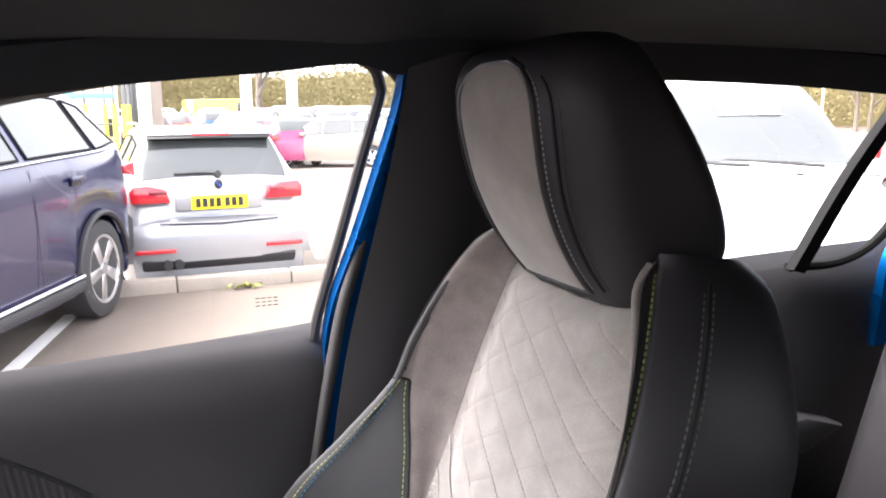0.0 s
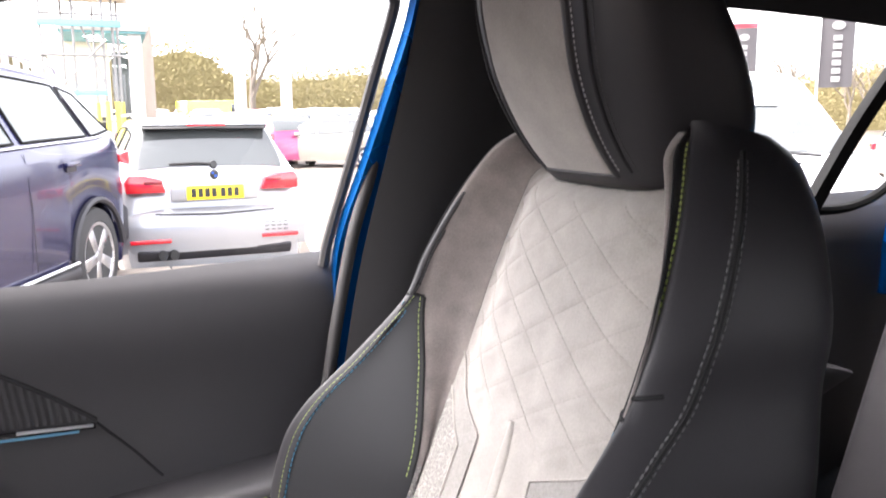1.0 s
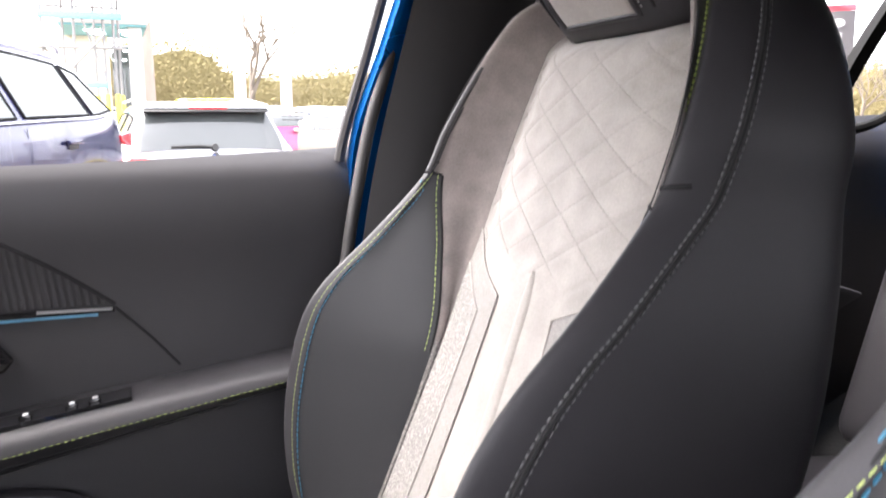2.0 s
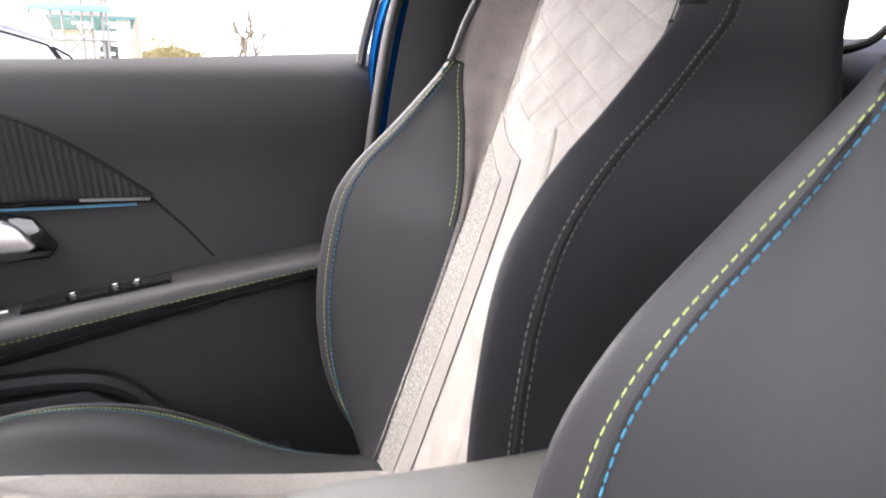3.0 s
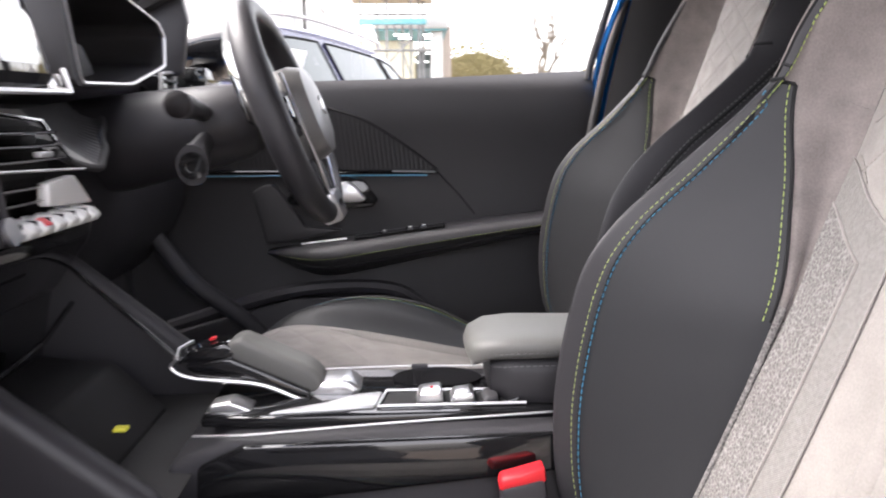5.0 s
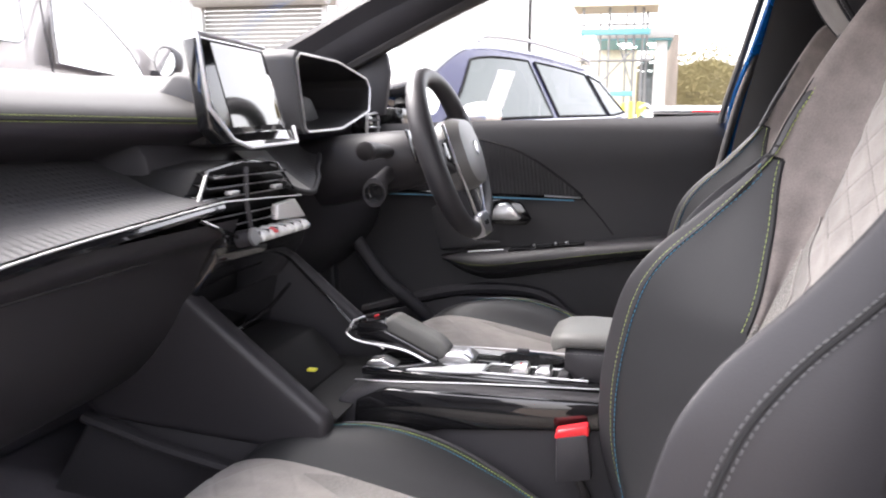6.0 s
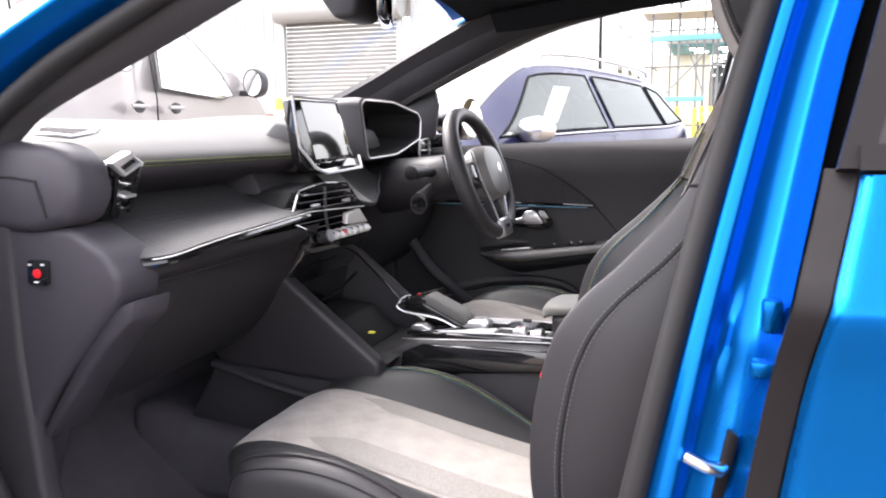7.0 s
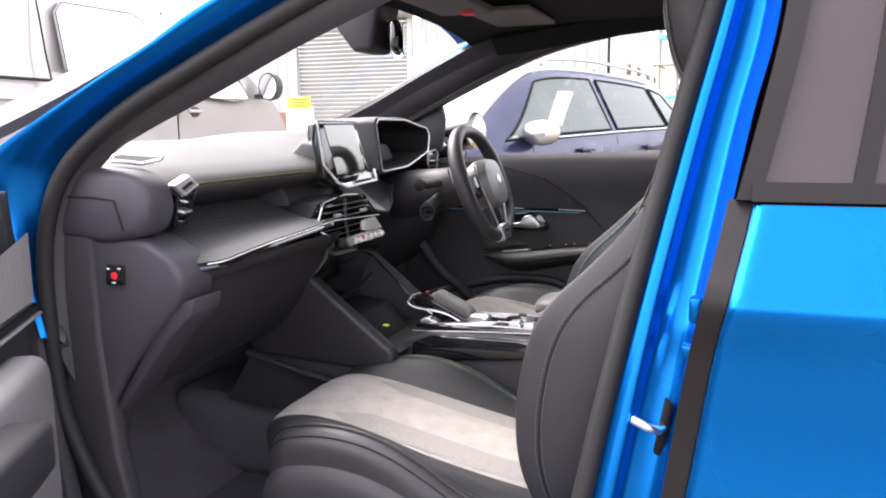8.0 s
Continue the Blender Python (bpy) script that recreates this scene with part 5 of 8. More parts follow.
# start button and scoop ahead of the switches
part("scoop_plate", slab([(-0.262, -0.044), (-0.19, -0.036), (-0.152, -0.03), (-0.146, 0.012), (-0.175, 0.006), (-0.205, -0.018)], "z", 0.704, 0.7105, 0.003), M["silver"], con, "silver scooped plate")
part("start_button", lathe([(0, 0), (0.013, 0), (0.0135, 0.003), (0.01, 0.005), (0, 0.004)], 24, Matrix.Translation((-0.185, 0.03, 0.705)) @ Matrix.Diagonal((1.2, 0.8, 1, 1))), M["gloss"], con, "gloss black start button")
part("front_button", slab([(-0.33, 0.70), (-0.324, 0.712), (-0.302, 0.716), (-0.28, 0.707), (-0.28, 0.70)], "y", -0.03, 0.0, 0.006, 4), M["chrome"], con, "chrome rocker button")

lev = thing("gear_selector", "low gear selector with grey leather top and chrome frame", "gear lever", (-0.25, 0.03, 0.70))
part("grip", slab([(-0.318, 0.762), (-0.30, 0.772), (-0.226, 0.738), (-0.210, 0.722), (-0.212, 0.706), (-0.232, 0.706), (-0.312, 0.744)], "y", 0.016, 0.062, 0.009, 4), M["leather_arm"], lev, "grey leather grip")
part("grip_side", slab([(-0.36, 0.742), (-0.31, 0.75), (-0.225, 0.712), (-0.225, 0.704), (-0.29, 0.722), (-0.35, 0.731)], "y", 0.010, 0.068, 0.003), M["gloss"], lev, "gloss black flank")
part("selector_cap", slab([(-0.37, 0.742), (-0.355, 0.757), (-0.315, 0.765), (-0.30, 0.755), (-0.315, 0.742)], "y", 0.016, 0.064, 0.004), M["gloss"], lev, "gloss black cap")
part("park_button", box((-0.335, 0.045, 0.764), (0.007, 0.009, 0.003), 0.001, (0, -14, 0)), M["red"], lev, "red park lettered button")
part("cap_button", lathe([(0, 0), (0.009, 0), (0.007, 0.004), (0, 0.004)], 14, pose(-0.352, 0.03, 0.757, 0, -12, 0)), M["gloss"], lev)
for y in (0.008, 0.072):
    part("chrome_frame", tube(curve([(-0.365, y, 0.752), (-0.372, y, 0.742), (-0.35, y, 0.73), (-0.28, y, 0.722), (-0.235, y, 0.704), (-0.215, y, 0.70)], 24), [0.0019] * 12 + [0.0025] * 8 + [0.004] * 5, 8), M["chrome"], lev, "chrome side frame")
part("chrome_nose", tube([(-0.366, 0.008, 0.753), (-0.372, 0.04, 0.754), (-0.366, 0.072, 0.753)], 0.0022, 8), M["chrome"], lev)
part("chrome_foot", slab([(-0.235, 0.70), (-0.18, 0.70), (-0.168, 0.71), (-0.185, 0.722), (-0.215, 0.719)], "y", 0.016, 0.064, 0.006, 3), M["chrome"], lev, "chrome foot")

# storage bin that climbs to the dashboard
sto = thing("console_bin", "open black storage bin with angled side walls", "storage bin", (-0.45, 0.0, 0.5))
part("bin_wall", slab([(-0.615, 0.835), (-0.588, 0.85), (-0.558, 0.842), (-0.335, 0.668), (-0.335, 0.61), (-0.70, 0.632), (-0.76, 0.70)], "y", -0.17, -0.13, 0.0195, 5), M["deep"], sto, "smooth black knee panel")
part("bin_wall", slab([(-0.60, 0.84), (-0.565, 0.85), (-0.54, 0.84), (-0.335, 0.672), (-0.335, 0.61), (-0.70, 0.632), (-0.76, 0.70)], "y", 0.165, 0.19, 0.012, 4), M["hard"], sto, "smooth black knee panel")
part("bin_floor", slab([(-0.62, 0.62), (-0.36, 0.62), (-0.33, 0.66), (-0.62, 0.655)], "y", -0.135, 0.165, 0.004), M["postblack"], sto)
part("bin_back", slab([(-0.66, 0.62), (-0.60, 0.62), (-0.56, 0.80), (-0.62, 0.84)], "y", -0.135, 0.165, 0.006), M["gloss"], sto, "gloss black rear wall")
part("charge_flap", slab([(-0.57, 0.64), (-0.42, 0.645), (-0.41, 0.66), (-0.47, 0.72), (-0.56, 0.73)], "y", -0.06, 0.11, 0.006), M["postblack"], sto, "black flap in the bin")
part("tag", box((-0.415, -0.03, 0.69), (0.014, 0.012, 0.004), 0.001), M["yellow"], sto, "small yellow tag")
for y in (0.168,):
    part("gloss_rail", tube([(-0.56, y, 0.845), (-0.47, y * 0.95, 0.765), (-0.38, y * 0.75, 0.70), (-0.33, y * 0.6, 0.688)], 0.004, 8, flat=0.6), M["gloss"], sto, "gloss black rail")
    part("rail_tip", tube([(-0.575, y, 0.858), (-0.54, y, 0.83)], 0.008, 8, flat=0.6), M["keysilver"], sto, "chrome rail tip")
part("lower_side", slab([(-0.72, 0.636), (-0.34, 0.615), (-0.2, 0.60), (-0.2, 0.45), (-0.8, 0.5)], "y", -0.155, -0.125, 0.01), M["hard"], sto)
part("lower_ledge", tube(curve([(-0.72, -0.165, 0.632), (-0.55, -0.18, 0.60), (-0.38, -0.18, 0.575), (-0.25, -0.17, 0.56)], 20), 0.012, 8, flat=0.7), M["hard"], sto)

part("near_rail", tube(curve([(-0.60, -0.126, 0.846), (-0.545, -0.122, 0.80), (-0.50, -0.118, 0.765)], 16), 0.006, 8, flat=0.5), M["gloss"], sto, "gloss black tray rail")
part("near_tip", tube([(-0.60, -0.123, 0.852), (-0.572, -0.121, 0.828)], 0.005, 8, flat=0.6), M["keysilver"], sto, "chrome rail tip")
part("tray_edge", tube([(-0.50, -0.118, 0.765), (-0.50, 0.0, 0.775), (-0.52, 0.12, 0.79)], 0.0035, 6), M["gloss"], sto, "gloss tray edge")
# centre armrest
arm = thing("armrest", "padded leather centre armrest, its lid lightened for windscreen light", "armrest", (0.1, 0.04, 0.70))


def arm_ring(x, w, z0, z1):
    mid = lerp([(-0.05, 0.042), (0.08, 0.03), (0.29, 0.026)], x)
    return [Vector((x, mid + w * math.copysign(abs(math.cos(a)) ** 0.5, math.cos(a)), (z0 + z1) / 2 + (z1 - z0) / 2 * math.copysign(abs(math.sin(a)) ** 0.6, math.sin(a)))) for a in [2 * math.pi * i / 32 for i in range(32)]]


# windscreen light on the lid is painted by its paler leather
part("lid", loft([arm_ring(*r) for r in ((-0.054, 0.03, 0.748, 0.758), (-0.048, 0.05, 0.738, 0.768), (-0.03, 0.062, 0.748, 0.775), (0.0, 0.066, 0.75, 0.778), (0.08, 0.062, 0.752, 0.779), (0.2, 0.058, 0.753, 0.778), (0.29, 0.057, 0.754, 0.776))]), M["leather_arm"], arm, "leather padded lid, lightened for windscreen light")
part("box", loft([arm_ring(*r) for r in ((-0.03, 0.05, 0.71, 0.752), (-0.012, 0.0625, 0.698, 0.758), (0.04, 0.0625, 0.692, 0.76), (0.29, 0.0565, 0.692, 0.762))]), M["leather"], arm, "black leather box")
line = [(-0.036, -0.012, 0.757), (-0.02, -0.026, 0.760), (0.02, -0.0325, 0.763), (0.29, -0.0335, 0.765)]
part("stitching", stitches([p + Vector((0, -0.002, 0)) for p in curve(line, 40)], 0.0045, 0.002, 0.00055), M["thread2"], arm, "pale stitching")
part("stitching", stitches([p + Vector((0.004, 0.0005, -0.014)) for p in curve(line, 40)], 0.0045, 0.002, 0.00055), M["thread2"], arm, "pale stitching")

# belt buckle
bk = thing("belt_buckle", "black seat belt buckle with red release button", "buckle", (0.0, -0.10, 0.6))
part("buckle_body", slab([(-0.028, 0.59), (-0.03, 0.655), (0.012, 0.665), (0.02, 0.60)], "y", -0.118, -0.092, 0.005), M["hard"], bk, "black buckle")
part("release_button", slab([(-0.032, 0.652), (-0.03, 0.664), (0.012, 0.675), (0.014, 0.66)], "y", -0.116, -0.094, 0.003), M["red"], bk, "red release button")
part("buckle_stalk", tube([(0.0, -0.105, 0.60), (0.04, -0.10, 0.5), (0.08, -0.1, 0.42)], 0.012, 8, flat=0.5), M["rubber"], bk)


# ---- doors ----
def arm_z(x):
    return soft([(-0.62, 0.725), (-0.45, 0.745), (-0.316, 0.763), (-0.059, 0.797), (0.167, 0.823), (0.26, 0.83)], x)


def card_y(x, z):
    y = 0.748 + 0.0 * x
    y -= 0.016 * math.exp(-(((z - 1.02) / 0.07) ** 2))
    y += 0.03 * max(0.0, (z - 1.06) / 0.04) ** 2
    y -= 0.012 * math.exp(-(((z - 0.60) / 0.1) ** 2))
    y += 0.02 * max(0.0, (x - 0.2) / 0.06) ** 2 * 0.5
    return y


def belt_z(x):
    return soft([(-0.7, 1.06), (-0.35, 1.078), (-0.04, 1.086), (0.24, 1.098), (0.27, 1.098)], x)


def insert_top(x):
    return soft([(-0.66, 1.045), (-0.5, 1.053), (-0.374, 1.047), (-0.3, 1.034), (-0.223, 1.013), (-0.185, 0.995), (-0.12, 0.952), (-0.062, 0.907)], x)


door = thing("front_door", "closed driver's door with black trim and ribbed insert", "car door", (-0.2, 0.78, 0.38))
card = part("door_card", grid(lambda u, v: Vector((-0.70 + 0.965 * u, card_y(-0.70 + 0.965 * u, 0.42 + (belt_z(-0.70 + 0.965 * u) - 0.42) * v), 0.42 + (belt_z(-0.70 + 0.965 * u) - 0.42) * v)), 50, 60), M["soft"], door, "black soft door card")
part("card_edge", slab([(0.262, 0.42), (0.268, 0.42), (0.268, 1.09), (0.262, 1.09)], "y", 0.752, 0.79), M["hard"], door)


def insert_at(u, v):
    x = -0.66 + 0.596 * u
    z = 0.909 + (insert_top(x) - 0.909) * v
    return Vector((x, card_y(x, z) - 0.003 - 0.0014 * math.cos(2 * math.pi * (x + 0.10 * z) / 0.0088), z))


part("ribbed_insert", grid(insert_at, 420, 6), M["soft"], card, "vertically ribbed dark insert")
part("insert_edge", tube([Vector((x, card_y(x, insert_top(x)) - 0.002, insert_top(x))) for x in np.linspace(-0.66, -0.062, 50)], 0.003, 6), M["seam"], card)
# the door crease is only a thin dark tube painted as its shade
part("crease", tube([Vector((x, card_y(x, z) - 0.0005, z)) for x, z in ((-0.062, 0.903), (-0.02, 0.858), (0.012, 0.818))], 0.002, 6), M["seam"], card)
part("chrome_strip", tube([Vector((x, card_y(x, 0.904) - 0.006, z)) for x, z in ((-0.66, 0.908), (-0.3, 0.9055), (-0.063, 0.9015))], 0.0045, 8, flat=0.8), M["gloss"], card, "dark chrome strip")
part("strip_tip", tube([Vector((x, card_y(x, 0.904) - 0.0095, z)) for x, z in ((-0.15, 0.9055), (-0.065, 0.903))], 0.0022, 6), M["chrome"], card, "bright strip tip")
M["glowblue"] = mat("light blue trim strip", (0.15, 0.38, 0.58), 0.35, var=0.05, bump=0.0)
part("blue_strip", tube([Vector((x, card_y(x, 0.897) - 0.006, z)) for x, z in ((-0.66, 0.899), (-0.3, 0.898), (-0.082, 0.8965))], 0.002, 6), M["glowblue"], card, "thin blue strip")
# pull handle
part("handle_bezel", slab([(-0.36, 0.842), (-0.345, 0.885), (-0.24, 0.897), (-0.205, 0.888), (-0.178, 0.85), (-0.19, 0.835), (-0.24, 0.832)], "y", 0.731, 0.742, 0.004), M["gloss"], door, "gloss black handle bezel")
part("door_handle", slab([(-0.33, 0.853), (-0.272, 0.864), (-0.258, 0.884), (-0.238, 0.888), (-0.222, 0.878), (-0.202, 0.852), (-0.212, 0.846), (-0.325, 0.846)], "y", 0.716, 0.732, 0.005, 3), M["chrome"], door, "chrome pull handle")
# armrest


def arm_thick(x):
    return soft([(-0.5, 0.9), (-0.4, 1.0), (-0.2, 0.92), (0.05, 0.66), (0.26, 0.42)], x)


def arm_sec(x):
    """Section of the armrest, a wedge at its front end and thinner towards its rear."""
    z, th = arm_z(x), arm_thick(x)
    g = math.sin(math.pi / 2 * max(0.0, min(1.0, (x + 0.40) / 0.15)))
    return [Vector((x, 0.752 + (y - 0.752) * (0.25 + 0.75 * g), z + h * th * (0.12 + 0.88 * g))) for y, h in ((0.752, 0.004), (0.705, 0.004), (0.684, 0.001), (0.670, -0.006), (0.662, -0.018), (0.661, -0.026), (0.666, -0.034), (0.673, -0.045), (0.686, -0.056), (0.71, -0.066), (0.752, -0.078))]


ar = part("armrest", loft([arm_sec(x) for x in np.linspace(-0.3995, 0.255, 60)]), M["leather"], door, "black leather armrest")
part("stitching", stitches([arm_sec(x)[5] + Vector((0, -0.0008, 0)) for x in np.linspace(-0.37, 0.23, 80)], 0.005, 0.003, 0.00045), M["lime"], ar, "lime stitching")
# dark tube in place of shade under the armrest's fold
part("arm_fold", tube([arm_sec(x)[7] for x in np.linspace(-0.36, 0.24, 40)], 0.0018, 6), M["seam"], ar)
part("pull_cup", slab([(-0.423, 0.869), (-0.40, 0.882), (-0.383, 0.883), (-0.345, 0.835), (-0.323, 0.798), (-0.25, 0.792), (-0.337, 0.771), (-0.40, 0.765)], "y", 0.72, 0.748, 0.006, 3), M["soft"], door, "grey inner face of the pull cup")
wp_ = part("switch_panel", loft([[Vector((x, y, arm_z(x) + h)) for y, h in ((0.682, 0.001), (0.684, 0.0055), (0.72, 0.0065), (0.722, 0.001))] for x in np.linspace(-0.225, -0.05, 12)]), M["gloss"], door, "gloss black switch panel")
part("cup_edge", tube([Vector((x, 0.70 + 0.02 * (-0.24 - x) / 0.1, arm_z(x) + 0.005)) for x in np.linspace(-0.33, -0.24, 8)], 0.0018, 6), M["silver"], door, "fine silver edge")
for x in (-0.168, -0.118, -0.092):
    part("switch", box((x, 0.699, arm_z(x) + 0.0075), (0.014, 0.014, 0.006), 0.002, (0, -8, 0)), M["gloss"], wp_, "small switch")
    part("switch_mark", box((x + 0.001, 0.6965, arm_z(x) + 0.0113), (0.006, 0.005, 0.001), 0.0, (0, -8, 0)), M["label"], wp_)
part("pull_bar", tube(curve([(-0.60, 0.66, 0.80), (-0.53, 0.655, 0.71), (-0.47, 0.67, 0.655), (-0.41, 0.70, 0.59), (-0.36, 0.72, 0.53)], 24), [0.022] * 25, 12, flat=0.7), M["hard"], door, "black moulded door brace")
part("pocket_lip", tube(curve([(-0.6, 0.735, 0.60), (-0.35, 0.715, 0.672), (-0.16, 0.712, 0.676), (-0.08, 0.72, 0.62), (-0.02, 0.735, 0.54), (0.1, 0.74, 0.52)], 40), 0.014, 8), M["hard"], door, "door pocket lip")
part("pocket", slab([(-0.6, 0.45), (-0.6, 0.59), (-0.35, 0.66), (-0.16, 0.664), (-0.08, 0.61), (0.0, 0.5), (0.05, 0.45)], "y", 0.705, 0.73, 0.008), M["hard"], door, "black door pocket")
# frame and glass


def gy(z):
    return soft([(0.8, 0.79), (1.08, 0.768), (1.25, 0.715), (1.45, 0.64)], z)


def rear_x(z):
    return soft([(0.8, 0.245), (1.0, 0.255), (1.12, 0.262), (1.24, 0.294), (1.39, 0.33), (1.43, 0.335)], z)


part("window_frame", thick(grid(lambda u, v: Vector((rear_x(0.8 + 0.64 * v) - 0.012 + 0.062 * u, gy(0.8 + 0.64 * v) - 0.018 + 0.004 * u, 0.8 + 0.64 * v)), 4, 30), 0.02), M["paint"], door, "blue painted window frame")
part("frame_channel", tube(curve([(0.2, 0.622, 1.455), (0.258, 0.63, 1.455), (0.284, 0.635, 1.450), (0.299, 0.64, 1.440), (0.307, 0.648, 1.423), (0.308, 0.655, 1.406), (0.292, 0.685, 1.329), (0.266, 0.72, 1.214), (0.243, 0.745, 1.121), (0.235, 0.752, 1.08)], 50), 0.0075, 8), M["rubber"], door, "black glass channel")
top_line = curve([(0.26, 0.632, 1.462), (0.15, 0.635, 1.455), (0.0, 0.64, 1.435), (-0.15, 0.65, 1.404), (-0.29, 0.66, 1.355), (-0.5, 0.69, 1.265), (-0.7, 0.72, 1.17), (-0.85, 0.745, 1.08)], 50)
part("frame_channel", tube(top_line, 0.016, 8), M["rubber"], door, "black glass channel")
g_ = part("window_glass", grid(lambda u, v: Vector((lerp([(0, -0.62), (1, 0.25)], u) + v * (0.10 - 0.02 * u) - 0.10 * v * (1 - u) + 0.35 * v * (1 - u), gy(1.07 + 0.37 * v) - 0.004, 1.07 + (0.37 if u > 0.4 else 0.37 - 0.3 * (0.4 - u)) * v)), 14, 10), M["glass"], door, "clear side glass")
g_.visible_shadow = False
part("corner_cover", slab([(-0.92, 1.075), (-0.54, 1.09), (-0.525, 1.19), (-0.535, 1.24), (-0.61, 1.235), (-0.70, 1.19), (-0.82, 1.14)], "y", 0.715, 0.735, 0.008), M["hard"], door, "black corner cover")
part("door_skin", thick(grid(lambda u, v: Vector((-0.76 + 1.03 * u, 0.80 + 0.05 * math.sin(math.pi * v), 0.4 + 0.63 * v)), 6, 10), 0.008), M["paint"], door, "blue painted door skin")
st = part("glass_mark", join(*[box((0.16 + 0.008 * i, gy(1.15) - 0.008, 1.146 - 0.005 * j), (0.0055, 0.001, 0.0012), 0.0, (-14, 0, 0)) for i in range(4) for j in range(3)]), M["trimgrey"], door, "small etched marks on the glass")

mir = thing("door_mirror", "black door mirror outside the side window", "mirror", (-0.50, 0.95, 1.05))
part("mirror_shell", loft([[Vector((x, 0.93 + w * math.cos(a), 1.155 + h * math.sin(a))) for a in [2 * math.pi * i / 24 for i in range(24)]] for x, w, h in ((-0.61, 0.03, 0.03), (-0.59, 0.075, 0.05), (-0.53, 0.10, 0.065), (-0.49, 0.102, 0.067))]), M["gloss"], mir, "gloss black shell")
part("mirror_glass", lathe([(0, 0), (0.092, 0), (0.092, 0.003), (0, 0.003)], 28, pose(-0.4885, 0.93, 1.155, 0, 84, -4) @ Matrix.Diagonal((0.65, 1, 1, 1))), M["mirror"], mir, "mirror glass")
part("mirror_foot", slab([(-0.59, 1.06), (-0.51, 1.06), (-0.51, 1.11), (-0.58, 1.11)], "y", 0.77, 0.9, 0.008), M["gloss"], mir)


def rear_card(sy, inner=True):
    t = thing("rear_door", "closed rear door with black trim and dark glass" if sy > 0 else "closed blue rear door with dark tinted window", "car door", (0.85, 0.8 * sy, 0.38))
    part("door_card", grid(lambda u, v: Vector((0.42 + 0.98 * u, (0.75 - 0.015 * math.sin(math.pi * v) + (0.03 * max(0, v - 0.93) / 0.07 if sy > 0 else -0.02 * v)) * sy, 0.4 + ((0.715 if sy > 0 else 0.65) + 0.03 * u) * v)), 14, 16), M["soft"], t, "black rear door card")
    part("arm_ledge", slab([(0.5, 0.78), (0.5, 0.83), (1.1, 0.85), (1.2, 0.82), (1.1, 0.78)], "y", 0.69 * sy, 0.745 * sy, 0.01), M["soft"], t)
    return t


rr = rear_card(1)
part("quarter_bar", strip([(1.085, 0.728, 1.11), (1.17, 0.705, 1.27), (1.25, 0.665, 1.42)], (0.013, 0, -0.004), (0, 0.01, 0.0)), M["blacktrim"], rr, "black quarter light bar")
part("quarter_corner", tube(curve([(1.08, 0.74, 1.115), (1.2, 0.735, 1.118), (1.29, 0.73, 1.16), (1.36, 0.71, 1.27), (1.43, 0.68, 1.38)], 30), 0.009, 8), M["blacktrim"], rr, "black glass seal")
part("frame_paint", strip([(1.31, 0.735, 0.95), (1.33, 0.73, 1.12), (1.40, 0.71, 1.25), (1.47, 0.68, 1.38)], (0.02, 0, 0), (0, 0.01, 0)), M["paint"], rr, "blue painted door frame")
gr = part("window_glass", pane([(0.40, 0.765, 1.10), (1.34, 0.765, 1.10), (1.42, 0.66, 1.43), (0.42, 0.645, 1.45)]), M["glass"], rr, "clear rear side glass")
gr.visible_shadow = False
part("frame_post", strip([(0.42, 0.75, 1.09), (0.44, 0.70, 1.28), (0.44, 0.65, 1.44)], (0.03, 0, 0), (0, 0.012, 0)), M["rubber"], rr)
part("door_skin", thick(grid(lambda u, v: Vector((0.36 + 1.1 * u, 0.80 + 0.05 * math.sin(math.pi * v), 0.4 + 0.70 * v)), 6, 10), 0.008), M["paint"], rr, "blue painted door skin")

rl = rear_card(-1)


def skin_y(z):
    return -soft([(0.35, 0.815), (0.5, 0.832), (0.68, 0.824), (0.8, 0.816), (0.9, 0.822), (0.945, 0.832), (0.966, 0.836), (0.975, 0.831), (1.0, 0.817), (1.075, 0.782), (1.085, 0.776)], z)


def lead_x(z):
    return soft([(0.35, 0.275), (0.69, 0.322), (0.78, 0.335), (0.9, 0.352), (0.97, 0.366), (1.05, 0.383), (1.09, 0.39)], z)


part("door_skin", thick(grid(lambda u, v: Vector((lead_x(0.35 + 0.725 * v) + (1.36 - lead_x(0.35 + 0.725 * v)) * u ** 1.5, skin_y(0.35 + 0.725 * v) + 0.012 * max(0, 1 - u * 30), 0.35 + 0.725 * v)), 40, 60), 0.01), M["paint"], rl, "bright blue door skin with a shoulder crease")
part("edge_seal", thick(grid(lambda u, v: Vector((lead_x(0.35 + 0.729 * v) - 0.028 + 0.027 * u, skin_y(0.35 + 0.729 * v) + 0.022 - 0.004 * u, 0.35 + 0.729 * v)), 3, 40), 0.014), M["trimgrey"], rl, "dark grey edge seal")
part("belt_trim", thick(grid(lambda u, v: Vector((0.385 + 1.0 * u, -0.784 + 0.006 * v, 1.079 + 0.022 * v)), 8, 3), 0.012), M["trimgrey"], rl, "satin dark belt moulding")


def gly(z):
    return -soft([(1.08, 0.772), (1.25, 0.722), (1.45, 0.645)], z)


def gfx(z):
    return soft([(1.07, 0.372), (1.18, 0.397), (1.28, 0.417), (1.45, 0.44)], z)


